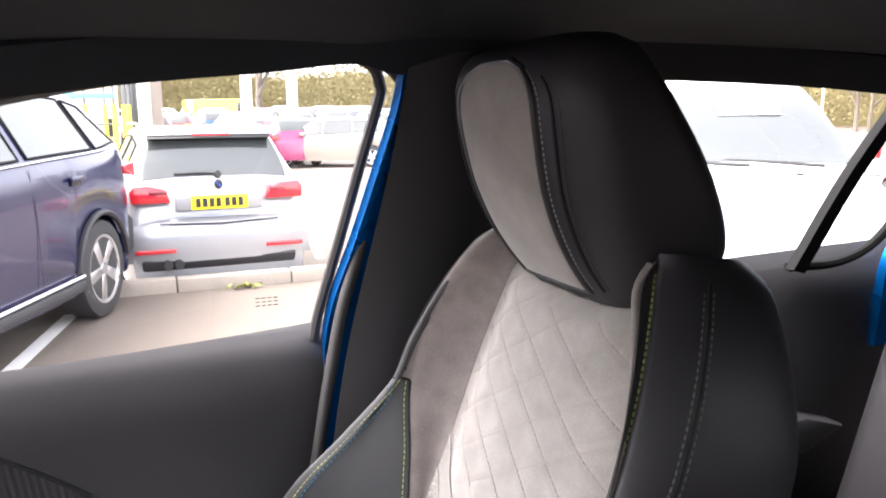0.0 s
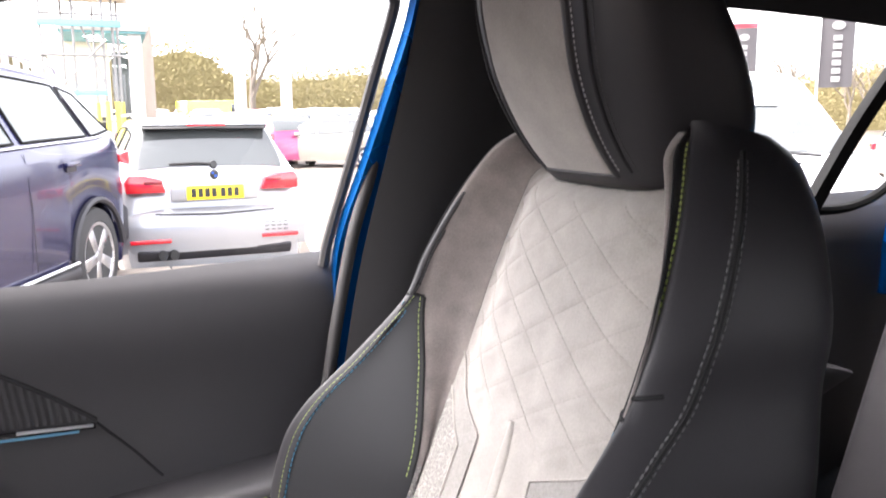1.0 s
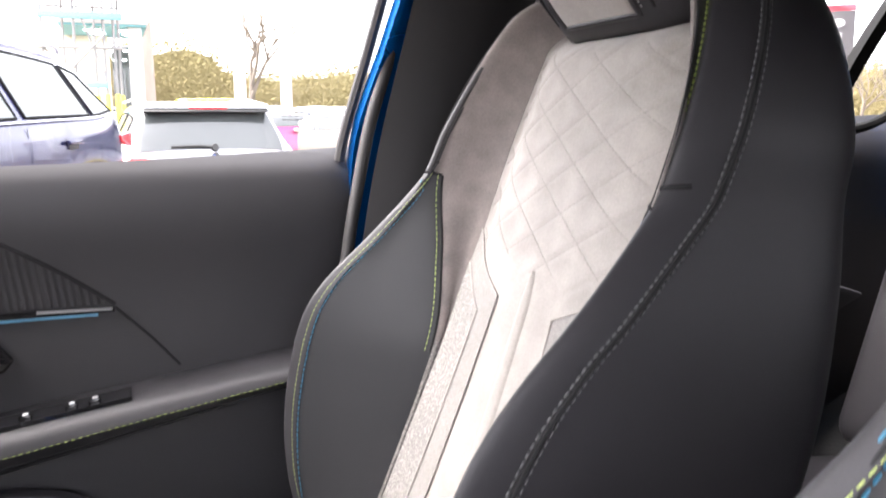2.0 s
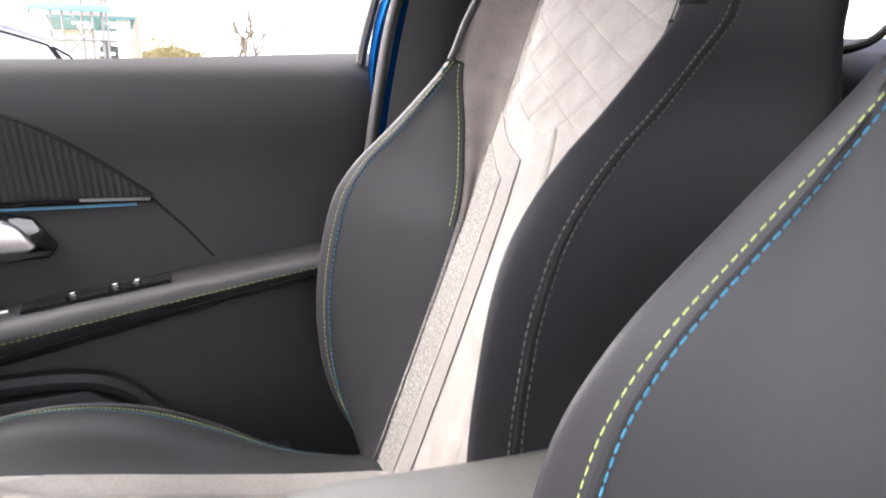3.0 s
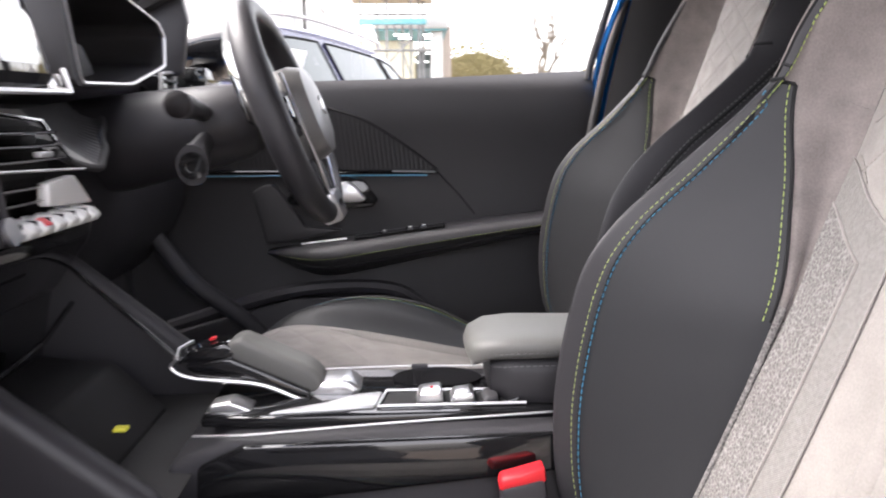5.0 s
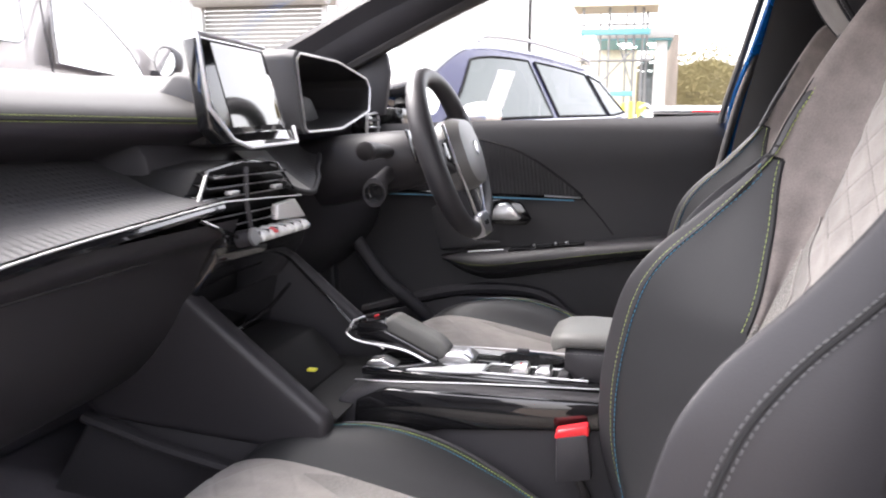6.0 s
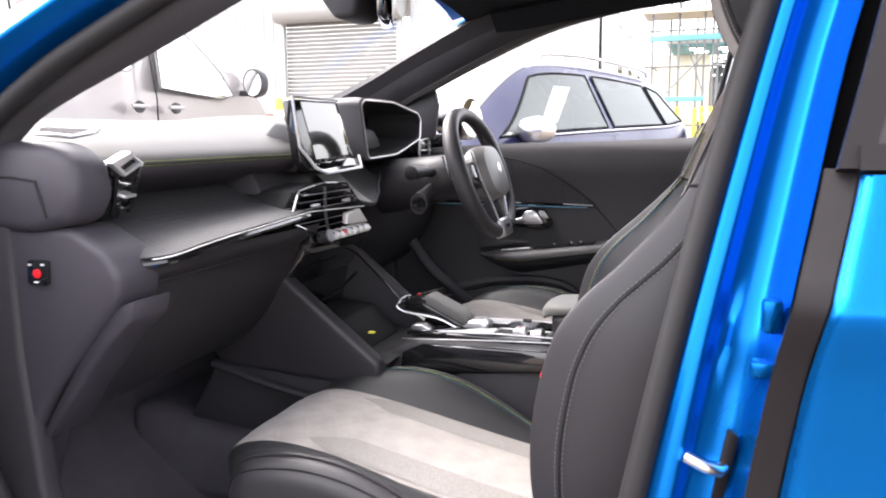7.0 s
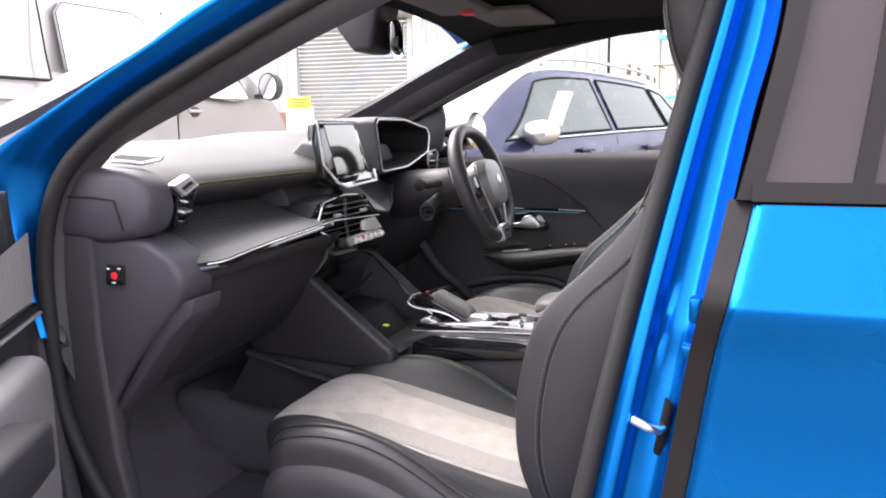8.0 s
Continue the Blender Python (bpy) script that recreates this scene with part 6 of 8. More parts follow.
part("window_frame", thick(grid(lambda u, v: Vector((gfx(1.08 + 0.36 * v) - 0.006 + 0.026 * u, gly(1.08 + 0.36 * v) - 0.004, 1.08 + 0.36 * v)), 3, 20), 0.014), M["trimgrey"], rl, "satin dark window frame")
part("window_glass", grid(lambda u, v: Vector((gfx(1.07 + 0.37 * v) + 0.016 + (0.80 - 0.05 * v) * u, gly(1.07 + 0.37 * v) + 0.004, 1.07 + 0.37 * v)), 12, 12), M["tinted"], rl, "dark tinted rear glass")
part("quarter_bar", strip([(0.50, gly(1.1) - 0.001, 1.10), (0.525, gly(1.27) - 0.001, 1.27), (0.545, gly(1.44) - 0.001, 1.44)], (0.010, 0, 0), (0, 0.006, 0)), M["trimgrey"], rl, "dark window divider")

# the open front door on the near side, swung out on its hinges
od = thing("front_door", "open blue front passenger door with black inner trim", "car door", (-0.745, -0.80, 0.36))
ox = Matrix.Translation((-0.735, -0.80, 0)) @ Matrix.Rotation(radians(-58), 4, "Z")
part("door_skin", shift(thick(grid(lambda u, v: Vector((0.0 + 1.05 * u, -0.10 - 0.03 * math.sin(math.pi * v), 0.38 + 0.69 * v)), 8, 8), 0.01), ox), M["paint"], od, "blue painted door skin")
part("door_edge", shift(slab([(-0.01, 0.38), (0.03, 0.38), (0.03, 1.07), (-0.01, 1.07)], "y", -0.10, 0.005, 0.008), ox), M["hard"], od)
oc = part("door_card", shift(thick(grid(lambda u, v: Vector((-0.02 + 1.05 * u, 0.0 + 0.012 * math.sin(math.pi * v), 0.4 + 0.67 * v)), 20, 20), 0.02), ox), M["soft"], od, "black soft door card")
# insert and lower panel carry painted sky light; the driver's insert stays dark
part("ribbed_insert", shift(grid(lambda u, v: Vector((-0.02 + 0.62 * u, 0.024 + 0.0014 * math.cos(2 * math.pi * u * 60), 0.885 + (0.115 - 0.08 * u) * v)), 372, 3), ox), M["insert"], oc, "ribbed insert, painted pale for sky light")
part("gloss_strip", shift(tube([(-0.025, 0.024, 0.872), (0.6, 0.026, 0.872)], 0.009, 8, flat=1.2), ox), M["gloss"], oc, "gloss black strip")
part("strip_edge", shift(tube([(-0.025, 0.033, 0.864), (0.6, 0.035, 0.864)], 0.003, 6), ox), M["silver"], oc, "slim silver edge")
part("lower_panel", shift(slab([(0.085, 0.42), (0.075, 0.60), (0.085, 0.80), (0.11, 0.83), (0.9, 0.83), (0.95, 0.42)], "y", 0.012, 0.075, 0.02, 4), ox), M["insert"], od, "lower door panel, painted pale for sky light")
part("armrest", shift(slab([(0.30, 0.72), (0.30, 0.79), (0.5, 0.81), (0.95, 0.83), (0.95, 0.75), (0.5, 0.73)], "y", 0.06, 0.13, 0.012, 3), ox), M["leather"], od, "black leather armrest")

# rear bench
bench = thing("rear_bench", "black leather rear bench seat", "rear seat", (1.2, 0, 0.29))
part("bench_back", slab([(1.08, 0.58), (1.22, 1.02), (1.34, 1.04), (1.30, 0.5)], "y", -0.66, 0.66, 0.04, 4), M["leather"], bench, "black leather backrest")
part("bench_cushion", slab([(0.68, 0.34), (0.66, 0.56), (0.74, 0.6), (1.12, 0.55), (1.14, 0.34)], "y", -0.66, 0.66, 0.04, 4), M["leather"], bench, "black leather cushion")
for y in (-0.4, 0.4):
    part("bench_headrest", slab([(1.22, 1.0), (1.2, 1.12), (1.24, 1.15), (1.3, 1.14), (1.31, 1.0)], "y", y - 0.12, y + 0.12, 0.025, 4), M["leather"], bench, "black leather headrest")

# grab handles over the door
for x, w, z in ((0.058, 0.025, 1.488), (0.245, 0.0265, 1.503)):
    gh = thing("grab_handle_mount", "black grab handle mount on the roof rail", "grab handle", (x, 0.54, z), "grab handle mounts")
    part("mount", slab([(x - w, z - 0.013), (x + w, z - 0.008), (x + w * 0.9, z + 0.016), (x - w * 0.9, z + 0.014)], "y", 0.532, 0.56, 0.005), M["soft"], gh)

# driver's belt
sb = thing("seat_belt", "black seat belt hanging at the door pillar", "seat belt", (0.40, 0.66, 0.6))
part("webbing", strip([(0.42, 0.655, 1.32), (0.425, 0.665, 1.1), (0.42, 0.67, 0.8), (0.40, 0.675, 0.5)], (0.023, 0, 0), (0, 0.001, 0)), M["rubber"], sb, "black webbing")
part("anchor", box((0.42, 0.645, 1.325), (0.05, 0.02, 0.05), 0.008), M["hard"], sb, "black belt anchor")


# ---- outside ----
M["asphalt"] = mat("worn pale asphalt", (0.11, 0.093, 0.078), 0.92, var=0.2, big=0.6, fine=70, bump=0.6, dist=0.008, tint=(0.14, 0.112, 0.09))
M["kerb"] = mat("weathered concrete", (0.3, 0.26, 0.22), 0.9, var=0.2, big=2.5, fine=60, bump=0.5, dist=0.006)
M["line"] = mat("worn white road paint", (0.75, 0.74, 0.72), 0.75, var=0.15, big=6, fine=80, bump=0.3, dist=0.003)
M["tyre"] = mat("tyre rubber", (0.03, 0.03, 0.031), 0.8, var=0.2, big=10, fine=160, bump=0.3, dist=0.003)
M["alloy"] = mat("silver alloy", (0.6, 0.6, 0.62), 0.3, 0.9, var=0.08, bump=0.03)
M["darkglass"] = mat("car window seen from outside", (0.05, 0.055, 0.055), 0.05, 0.1, var=0.12, big=1.5, bump=0.0, coat=0.8, rvar=0.01)
M["redlamp"] = mat("red lamp lens", (0.55, 0.01, 0.02), 0.12, var=0.1, bump=0.0, coat=0.8, rvar=0.02)
M["lampdark"] = mat("dark red lamp lens", (0.2, 0.012, 0.02), 0.12, var=0.1, bump=0.0, coat=0.8, rvar=0.02)
M["clearlamp"] = mat("clear lamp lens", (0.6, 0.6, 0.62), 0.1, var=0.1, bump=0.0, coat=0.8, rvar=0.02)
M["plate"] = mat("yellow plate", (0.85, 0.66, 0.02), 0.5, var=0.04, bump=0.02)
M["ink"] = mat("black ink", (0.015, 0.015, 0.015), 0.6, var=0.05, bump=0.0)


# greenish pale base colour imitates sky seen in the side windows
M["suvglass"] = mat("side glass, pale sky painted in", (0.09, 0.102, 0.095), 0.06, 0.0, var=0.2, big=1.5, bump=0.0, coat=0.1, spec=0.4)


def paint_of(name, col, metal=0.3, coat=1.0):
    return mat(name, col, 0.25, metal, var=0.05, big=1.5, fine=1500, bump=0.02, dist=0.0003, coat=coat, rvar=0.04)


P = {"violet": paint_of("dark violet blue car paint", (0.016, 0.0165, 0.058), 0.3, 0.4), "silver": paint_of("silver white car paint", (0.34, 0.345, 0.36)), "white": paint_of("white car paint", (0.58, 0.58, 0.58), 0.0),
     "grey": paint_of("warm grey car paint", (0.36, 0.33, 0.32)), "champagne": paint_of("pale champagne car paint", (0.33, 0.3, 0.26)), "red": paint_of("red car paint", (0.5, 0.02, 0.03), 0.1), "blue": paint_of("mid blue car paint", (0.03, 0.09, 0.4), 0.2),
     "acid": paint_of("acid yellow van paint", (0.62, 0.68, 0.04), 0.0), "dark": paint_of("dark grey car paint", (0.06, 0.065, 0.075)), "pink": paint_of("magenta car paint", (0.26, 0.02, 0.1), 0.1)}

# the ground, one sheet with a step down behind the kerb
GY = [(-300, 0.0), (6.22, 0.0), (6.34, 0.0), (6.36, -0.14), (9, -0.15), (24, -0.15), (30, 0.0), (36, 0.15), (44, 0.38), (52, 0.58), (60, 0.72), (300, 0.8)]


def ground_z(y):
    return lerp(GY, y)


xs = [-300, -60, -20] + [-8 + 0.5 * i for i in range(45)] + [20, 60, 300]
piece("ground", ([Vector((x, y, z)) for y, z in GY for x in xs], [(j * len(xs) + i, j * len(xs) + i + 1, (j + 1) * len(xs) + i + 1, (j + 1) * len(xs) + i) for j in range(len(GY) - 1) for i in range(len(xs) - 1)]), M["asphalt"], "worn pale asphalt of the car park", smooth=False)
kerb = thing("kerb", "weathered concrete kerb between parking rows", "kerb", (1.5, 6.25, 0), kind="structure")
for i in range(9):
    part("kerb_stone", box((-1.05 + 0.915 * i, 6.27, 0.025 + 0.003 * math.sin(i * 2.1)), (0.905, 0.15, 0.17), 0.012), M["kerb"], kerb)
for k, (a, b, w) in enumerate((((-0.42, 5.75), (-1.05, 2.5), 0.1), ((1.9, 8.0), (2.6, 12.5), 0.1), ((-3.2, 9), (-3.0, 12), 0.1))):
    d = (Vector((*b, 0)) - Vector((*a, 0))).normalized()
    q = Vector((-d.y, d.x, 0)) * w / 2
    z = 0.004 if k == 0 else -0.144
    piece("bay_line", ([Vector((*a, z)) - q, Vector((*a, z)) + q, Vector((*b, z)) + q, Vector((*b, z)) - q], [(0, 1, 2, 3)]), M["line"], "worn white painted bay line", smooth=False)
lit = thing("leaf_litter", "small patch of green and brown leaves at the kerb", "leaves", (0.8, 6.15, 0.0), kind="stuff")
M["leaf"] = mat("fallen leaves", (0.2, 0.2, 0.05), 0.8, var=0.4, big=30, bump=0.1)
part("leaves", join(*[shift(([(-0.03, 0, 0), (0, -0.015, 0.008), (0.03, 0, 0.004), (0, 0.015, 0.01)], [(0, 1, 2, 3)]), pose(0.85 + random.gauss(0, 0.07), 6.12 + random.gauss(0, 0.02), 0.008 + random.random() * 0.03, random.uniform(-30, 30), random.uniform(-30, 30), random.uniform(0, 360))) for _ in range(40)]), M["leaf"], lit)


def wheel_parts(parent, x, y, r, side, detail=True):
    m = Matrix.Translation((x, y, r)) @ Matrix.Rotation(radians(-90 * side), 4, "X")
    w = part("wheel", lathe([(r * 0.66, -0.2), (r * 0.93, -0.2), (r, -0.16), (r, -0.05), (r * 0.97, -0.01), (r * 0.9, 0.0), (r * 0.72, 0.004), (r * 0.68, -0.01)], 36, m), M["tyre"], parent, "black tyre")
    if detail:
        part("hub_back", lathe([(0, -0.09), (r * 0.68, -0.09), (r * 0.68, -0.085), (0, -0.085)], 30, m), M["seam"], w)
        part("rim", lathe([(r * 0.62, -0.08), (r * 0.70, -0.012), (r * 0.70, 0.0), (r * 0.64, -0.004), (r * 0.60, -0.06)], 36, m), M["alloy"], w, "silver alloy rim")
        for k in range(5):
            a = radians(72 * k + 90)
            sp = slab([(r * 0.08, -0.035), (r * 0.64, -0.075), (r * 0.66, 0.02), (r * 0.1, 0.035)], "z", -0.04, -0.008, 0.008)
            part("spoke", shift(sp, m @ Matrix.Rotation(a, 4, "Z")), M["alloy"], w)
        part("centre_cap", lathe([(0, -0.03), (r * 0.14, -0.03), (r * 0.12, -0.004), (0, -0.002)], 16, m), M["alloy"], w)
    else:
        part("rim", lathe([(0, -0.04), (r * 0.66, -0.02), (r * 0.68, 0.002), (r * 0.6, -0.01), (0, 0.004)], 20, m), M["alloy"], w)
    return w


def car(name, label, where, rz, paint, top, belt, half, roofw, wheels, r, zb=0.22, side_glass=(), screens=(), z0=0.0, detail=True, step=0.06, group="", glazing="darkglass"):
    """A car lofted from its roofline, shoulder line and plan; nose along +x, wheels cut out of its flanks."""
    t = thing(name, label, "car", group=group)
    x0, x1 = top[0][0], top[-1][0]

    def hw(x):
        return soft(half, x)

    def section(x):
        tp, bl, w = soft(top, x), soft(belt, x), hw(x)
        lo = zb
        for c in wheels:
            if abs(x - c) < r * 1.13:
                lo = max(lo, r + math.sqrt((r * 1.13) ** 2 - (x - c) ** 2))
        lo = min(lo, bl - 0.12)
        bl = min(bl, tp - 0.02)
        rw = min(w * 0.96, soft(roofw, x))
        mid = (lo + bl) / 2
        return [Vector(p) for p in ((x, w * 0.80, lo + 0.01), (x, w * 0.965, lo), (x, w * 0.99, lo + (bl - lo) * 0.25), (x, w, lo + (bl - lo) * 0.6), (x, w * 0.985, bl - (bl - lo) * 0.12), (x, w * 0.955, bl), (x, rw, tp - 0.05), (x, rw * 0.93, tp - 0.022), (x, rw * 0.6, tp - 0.006), (x, 0, tp))]
    n = int((x1 - x0) / step)
    xs_ = sorted(set([x0 + (x1 - x0) * i / n for i in range(n + 1)] + [c + r * 1.13 * k / 8 * 0.999 for c in wheels for k in range(-8, 9)]))
    rings_ = []
    for x in xs_:
        s = section(x)
        rings_.append(s + [Vector((p.x, -p.y, p.z)) for p in s[-2::-1]])
    body = part("body", loft(rings_, True, True), paint, t, "painted body shell")
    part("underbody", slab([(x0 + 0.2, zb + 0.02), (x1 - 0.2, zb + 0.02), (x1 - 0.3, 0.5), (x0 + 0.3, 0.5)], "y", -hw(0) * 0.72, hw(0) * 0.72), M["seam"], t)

    def on_side(x, w, sy):
        s = section(x)
        p = s[5].lerp(s[6], w)
        return Vector((p.x, sy * (p.y + 0.006), p.z + 0.001))
    for sy in (1, -1):
        for q in side_glass:
            (ax, aw), (bx, bw), (cx_, cw), (dx, dw) = q
            part("side_window", grid(lambda u, v: on_side((ax * (1 - u) + bx * u) * (1 - v) + (dx * (1 - u) + cx_ * u) * v, (aw * (1 - u) + bw * u) * (1 - v) + (dw * (1 - u) + cw * u) * v, sy), 12, 8), M[glazing], body, "side window")
            if detail:
                loop = [on_side(ax * (1 - u) + bx * u, aw * (1 - u) + bw * u, sy) for u in np.linspace(0, 1, 9)] + [on_side(bx * (1 - u) + cx_ * u, bw * (1 - u) + cw * u, sy) for u in np.linspace(0, 1, 7)[1:]] + [on_side(cx_ * (1 - u) + dx * u, cw * (1 - u) + dw * u, sy) for u in np.linspace(0, 1, 9)[1:]] + [on_side(dx * (1 - u) + ax * u, dw * (1 - u) + aw * u, sy) for u in np.linspace(0, 1, 7)[1:-1]]
                part("window_surround", tube(loop, 0.009, 6, True), M["blacktrim"], body, "black window surround")

    def on_top(x, u):
        s = section(x)
        pts = [s[9], s[8], s[7], s[6]]
        a = abs(u) * 3
        p = pts[min(2, int(a))].lerp(pts[min(2, int(a)) + 1], a - min(2, int(a)))
        nrm = Vector((-(soft(top, x + 0.02) - soft(top, x - 0.02)), 0, 0.04)).normalized()
        return Vector((p.x, math.copysign(p.y, u), p.z)) + nrm * 0.007
    for a, b, wa, wb in screens:
        part("windscreen" if a > 0 else "rear_window", grid(lambda u, v: on_top(a + (b - a) * v, (2 * u - 1) * (wa + (wb - wa) * v)), 16, 14), M["darkglass"], body, "sloping glass screen")
    for c in wheels:
        for sy in (1, -1):
            wheel_parts(t, c, sy * (hw(c) - 0.012), r, sy, detail)
    t.matrix_basis = pose(*where, z0, 0, 0, rz)
    return t, body, section


# our car's own running gear
gear = thing("running_gear", "four tyres on silver wheels under the car", "wheels")
for x in (-1.42, 1.32):
    for sy in (1, -1):
        wheel_parts(gear, x, 0.85 * sy, 0.315, sy, True)
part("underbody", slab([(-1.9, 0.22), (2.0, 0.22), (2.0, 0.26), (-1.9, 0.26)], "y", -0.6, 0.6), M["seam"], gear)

# sports utility vehicle beside ours
suv, sb_, ssec = car("suv", "dark violet blue sports utility vehicle with roof rails", (0, 0), 0, P["violet"],
                     [(-2.1, 1.0), (-2.06, 1.12), (-1.98, 1.28), (-1.8, 1.50), (-1.6, 1.58), (-1.0, 1.635), (-0.2, 1.655), (0.3, 1.62), (0.6, 1.52), (1.1, 1.26), (1.35, 1.13), (1.7, 1.08), (2.1, 0.99), (2.28, 0.88), (2.34, 0.7)],
                     [(-2.1, 0.98), (-1.9, 1.16), (-1.5, 1.15), (-0.5, 1.12), (0.6, 1.08), (1.2, 1.05), (2.2, 0.86), (2.34, 0.66)],
                     [(-2.1, 0.72), (-2.0, 0.82), (-1.8, 0.895), (-1.3, 0.92), (0, 0.925), (1.4, 0.92), (1.9, 0.86), (2.2, 0.7), (2.34, 0.5)],
                     [(-2.1, 0.62), (-1.8, 0.62), (0.3, 0.64), (0.8, 0.70), (1.3, 0.80), (2.0, 0.78), (2.34, 0.5)], (-1.34, 1.34), 0.345, 0.24,
                     (((-1.78, 0.10), (-1.42, 0.06), (-1.38, 0.86), (-1.6, 0.8)), ((-1.36, 0.06), (-0.5, 0.06), (-0.48, 0.88), (-1.32, 0.86)), ((-0.40, 0.06), (1.0, 0.06), (0.40, 0.9), (-0.38, 0.88))), ((1.28, 0.34, 0.9, 0.85), (-2.03, -1.72, 0.75, 0.8)), glazing="suvglass")
th = radians(22)
suv_d = Vector((-math.sin(th), -math.cos(th), 0))
suv_l = Vector((math.cos(th), -math.sin(th), 0))
suv_o = Vector((-0.17, 5.6, 0)) + suv_d * 1.34 - suv_l * 0.91
suv.matrix_basis = pose(suv_o.x, suv_o.y, 0, 0, 0, -112)
for sy in (1, -1):
    part("roof_rail", tube(curve([(-1.55, 0.60 * sy, 1.60), (-1.4, 0.61 * sy, 1.65), (-0.5, 0.62 * sy, 1.70), (0.1, 0.62 * sy, 1.685), (0.22, 0.62 * sy, 1.64)], 24), 0.013, 8), M["silver"], suv, "slim silver roof rail")
    part("rear_lamp", slab([(-2.06, 0.93), (-1.86, 0.98), (-1.84, 1.03), (-2.05, 1.05)], "y", sy * 0.74, sy * 0.885, 0.01), M["redlamp"], suv, "red rear lamp")
    part("sill_trim", tube([(-0.95, 0.925 * sy, 0.31), (0.95, 0.925 * sy, 0.30)], 0.03, 8, flat=1.4), M["hard"], suv, "black sill trim")
    part("sill_chrome", tube([(-0.95, 0.938 * sy, 0.37), (0.95, 0.938 * sy, 0.35)], 0.012, 6), M["chrome"], suv, "chrome sill strip")
    part("window_line", tube(curve([(0.75, 0.90 * sy, 1.085), (-0.4, 0.90 * sy, 1.125), (-1.4, 0.895 * sy, 1.16), (-1.75, 0.87 * sy, 1.19)], 20), 0.006, 6), M["chrome"], suv, "chrome window line")
    for x in (-0.98, 0.05):
        part("door_handle", box((x, 0.935 * sy, 1.0), (0.19, 0.03, 0.03), 0.01), P["violet"], suv, "body coloured door handle")
        part("handle_cup", box((x, 0.922 * sy, 0.985), (0.13, 0.012, 0.06), 0.005), M["hard"], suv)
    for x in (-1.34, 1.34):
        part("arch_trim", tube([(x + 0.395 * math.cos(a), (0.915 if abs(x) > 1 else 0.92) * sy, 0.345 + 0.395 * math.sin(a)) for a in np.linspace(0.1, math.pi - 0.1, 24)], 0.022, 6), M["hard"], suv, "black wheel arch trim")
    dm = part("mirror_shell", loft([[Vector((x, (0.98 + 0.0 * w) * sy + w * math.cos(a) * sy, 1.13 + h * math.sin(a))) for a in [2 * math.pi * i / 16 for i in range(16)]] for x, w, h in ((0.86, 0.04, 0.03), (0.82, 0.10, 0.075), (0.72, 0.12, 0.09), (0.66, 0.11, 0.085))]), M["chrome"], suv, "silver mirror shell")
    for x in (-0.45, 0.72):
        part("door_gap", tube([(x, 0.929 * sy, 0.4), (x, 0.929 * sy, 0.8), (x - 0.01, 0.90 * sy, 1.09)], 0.002, 5), M["seam"], suv)
part("rear_bumper", slab([(-2.16, 0.34), (-2.17, 0.6), (-2.05, 0.66), (-1.85, 0.6), (-1.85, 0.32)], "y", -0.8, 0.8, 0.03, 3), M["hard"], suv, "black rear bumper")
part("aerial_fin", slab([(-1.5, 1.60), (-1.56, 1.72), (-1.52, 1.72), (-1.36, 1.61)], "y", -0.02, 0.02, 0.008), M["hard"], suv, "black aerial fin")
part("sheet", box((0.42, 0.925, 1.30), (0.20, 0.003, 0.26), 0.0, (-22, 0, 0)), M["label"], suv, "white paper sheet in the side window")

# silver estate behind the kerb
est, eb_, esec = car("estate_car", "silver white estate car parked tail on at the kerb", (0, 0), 0, P["silver"],
                     [(-2.33, 0.70), (-2.31, 0.95), (-2.26, 1.02), (-2.12, 1.22), (-1.98, 1.39), (-1.9, 1.42), (-1.2, 1.455), (-0.2, 1.45), (0.2, 1.40), (0.5, 1.28), (1.0, 1.0), (1.2, 0.96), (1.9, 0.86), (2.25, 0.72), (2.3, 0.6)],
                     [(-2.33, 0.66), (-2.28, 0.93), (-1.9, 0.96), (0, 0.93), (1.0, 0.9), (2.2, 0.68), (2.3, 0.56)],
                     [(-2.33, 0.80), (-2.24, 0.86), (-2.0, 0.90), (0, 0.905), (1.5, 0.9), (2.1, 0.78), (2.3, 0.6)],
                     [(-2.33, 0.66), (-2.2, 0.70), (-1.95, 0.61), (0, 0.60), (0.5, 0.63), (1.0, 0.74), (2.0, 0.74), (2.3, 0.5)], (-1.42, 1.40), 0.325, 0.2,
                     (((-1.95, 0.1), (-1.1, 0.08), (-1.05, 0.85), (-1.75, 0.8)), ((-1.0, 0.08), (-0.1, 0.08), (-0.1, 0.88), (-0.95, 0.88)), ((0.0, 0.08), (0.85, 0.08), (0.3, 0.88), (0.0, 0.88))), ((0.98, 0.28, 0.9, 0.85), (-2.24, -1.99, 0.86, 0.82)), z0=0)
est.matrix_basis = pose(0.58, 6.46 + 2.33 * 1.03, -0.15, 0, 0, 93) @ Matrix.Diagonal((1.03, 0.87, 1.0, 1))
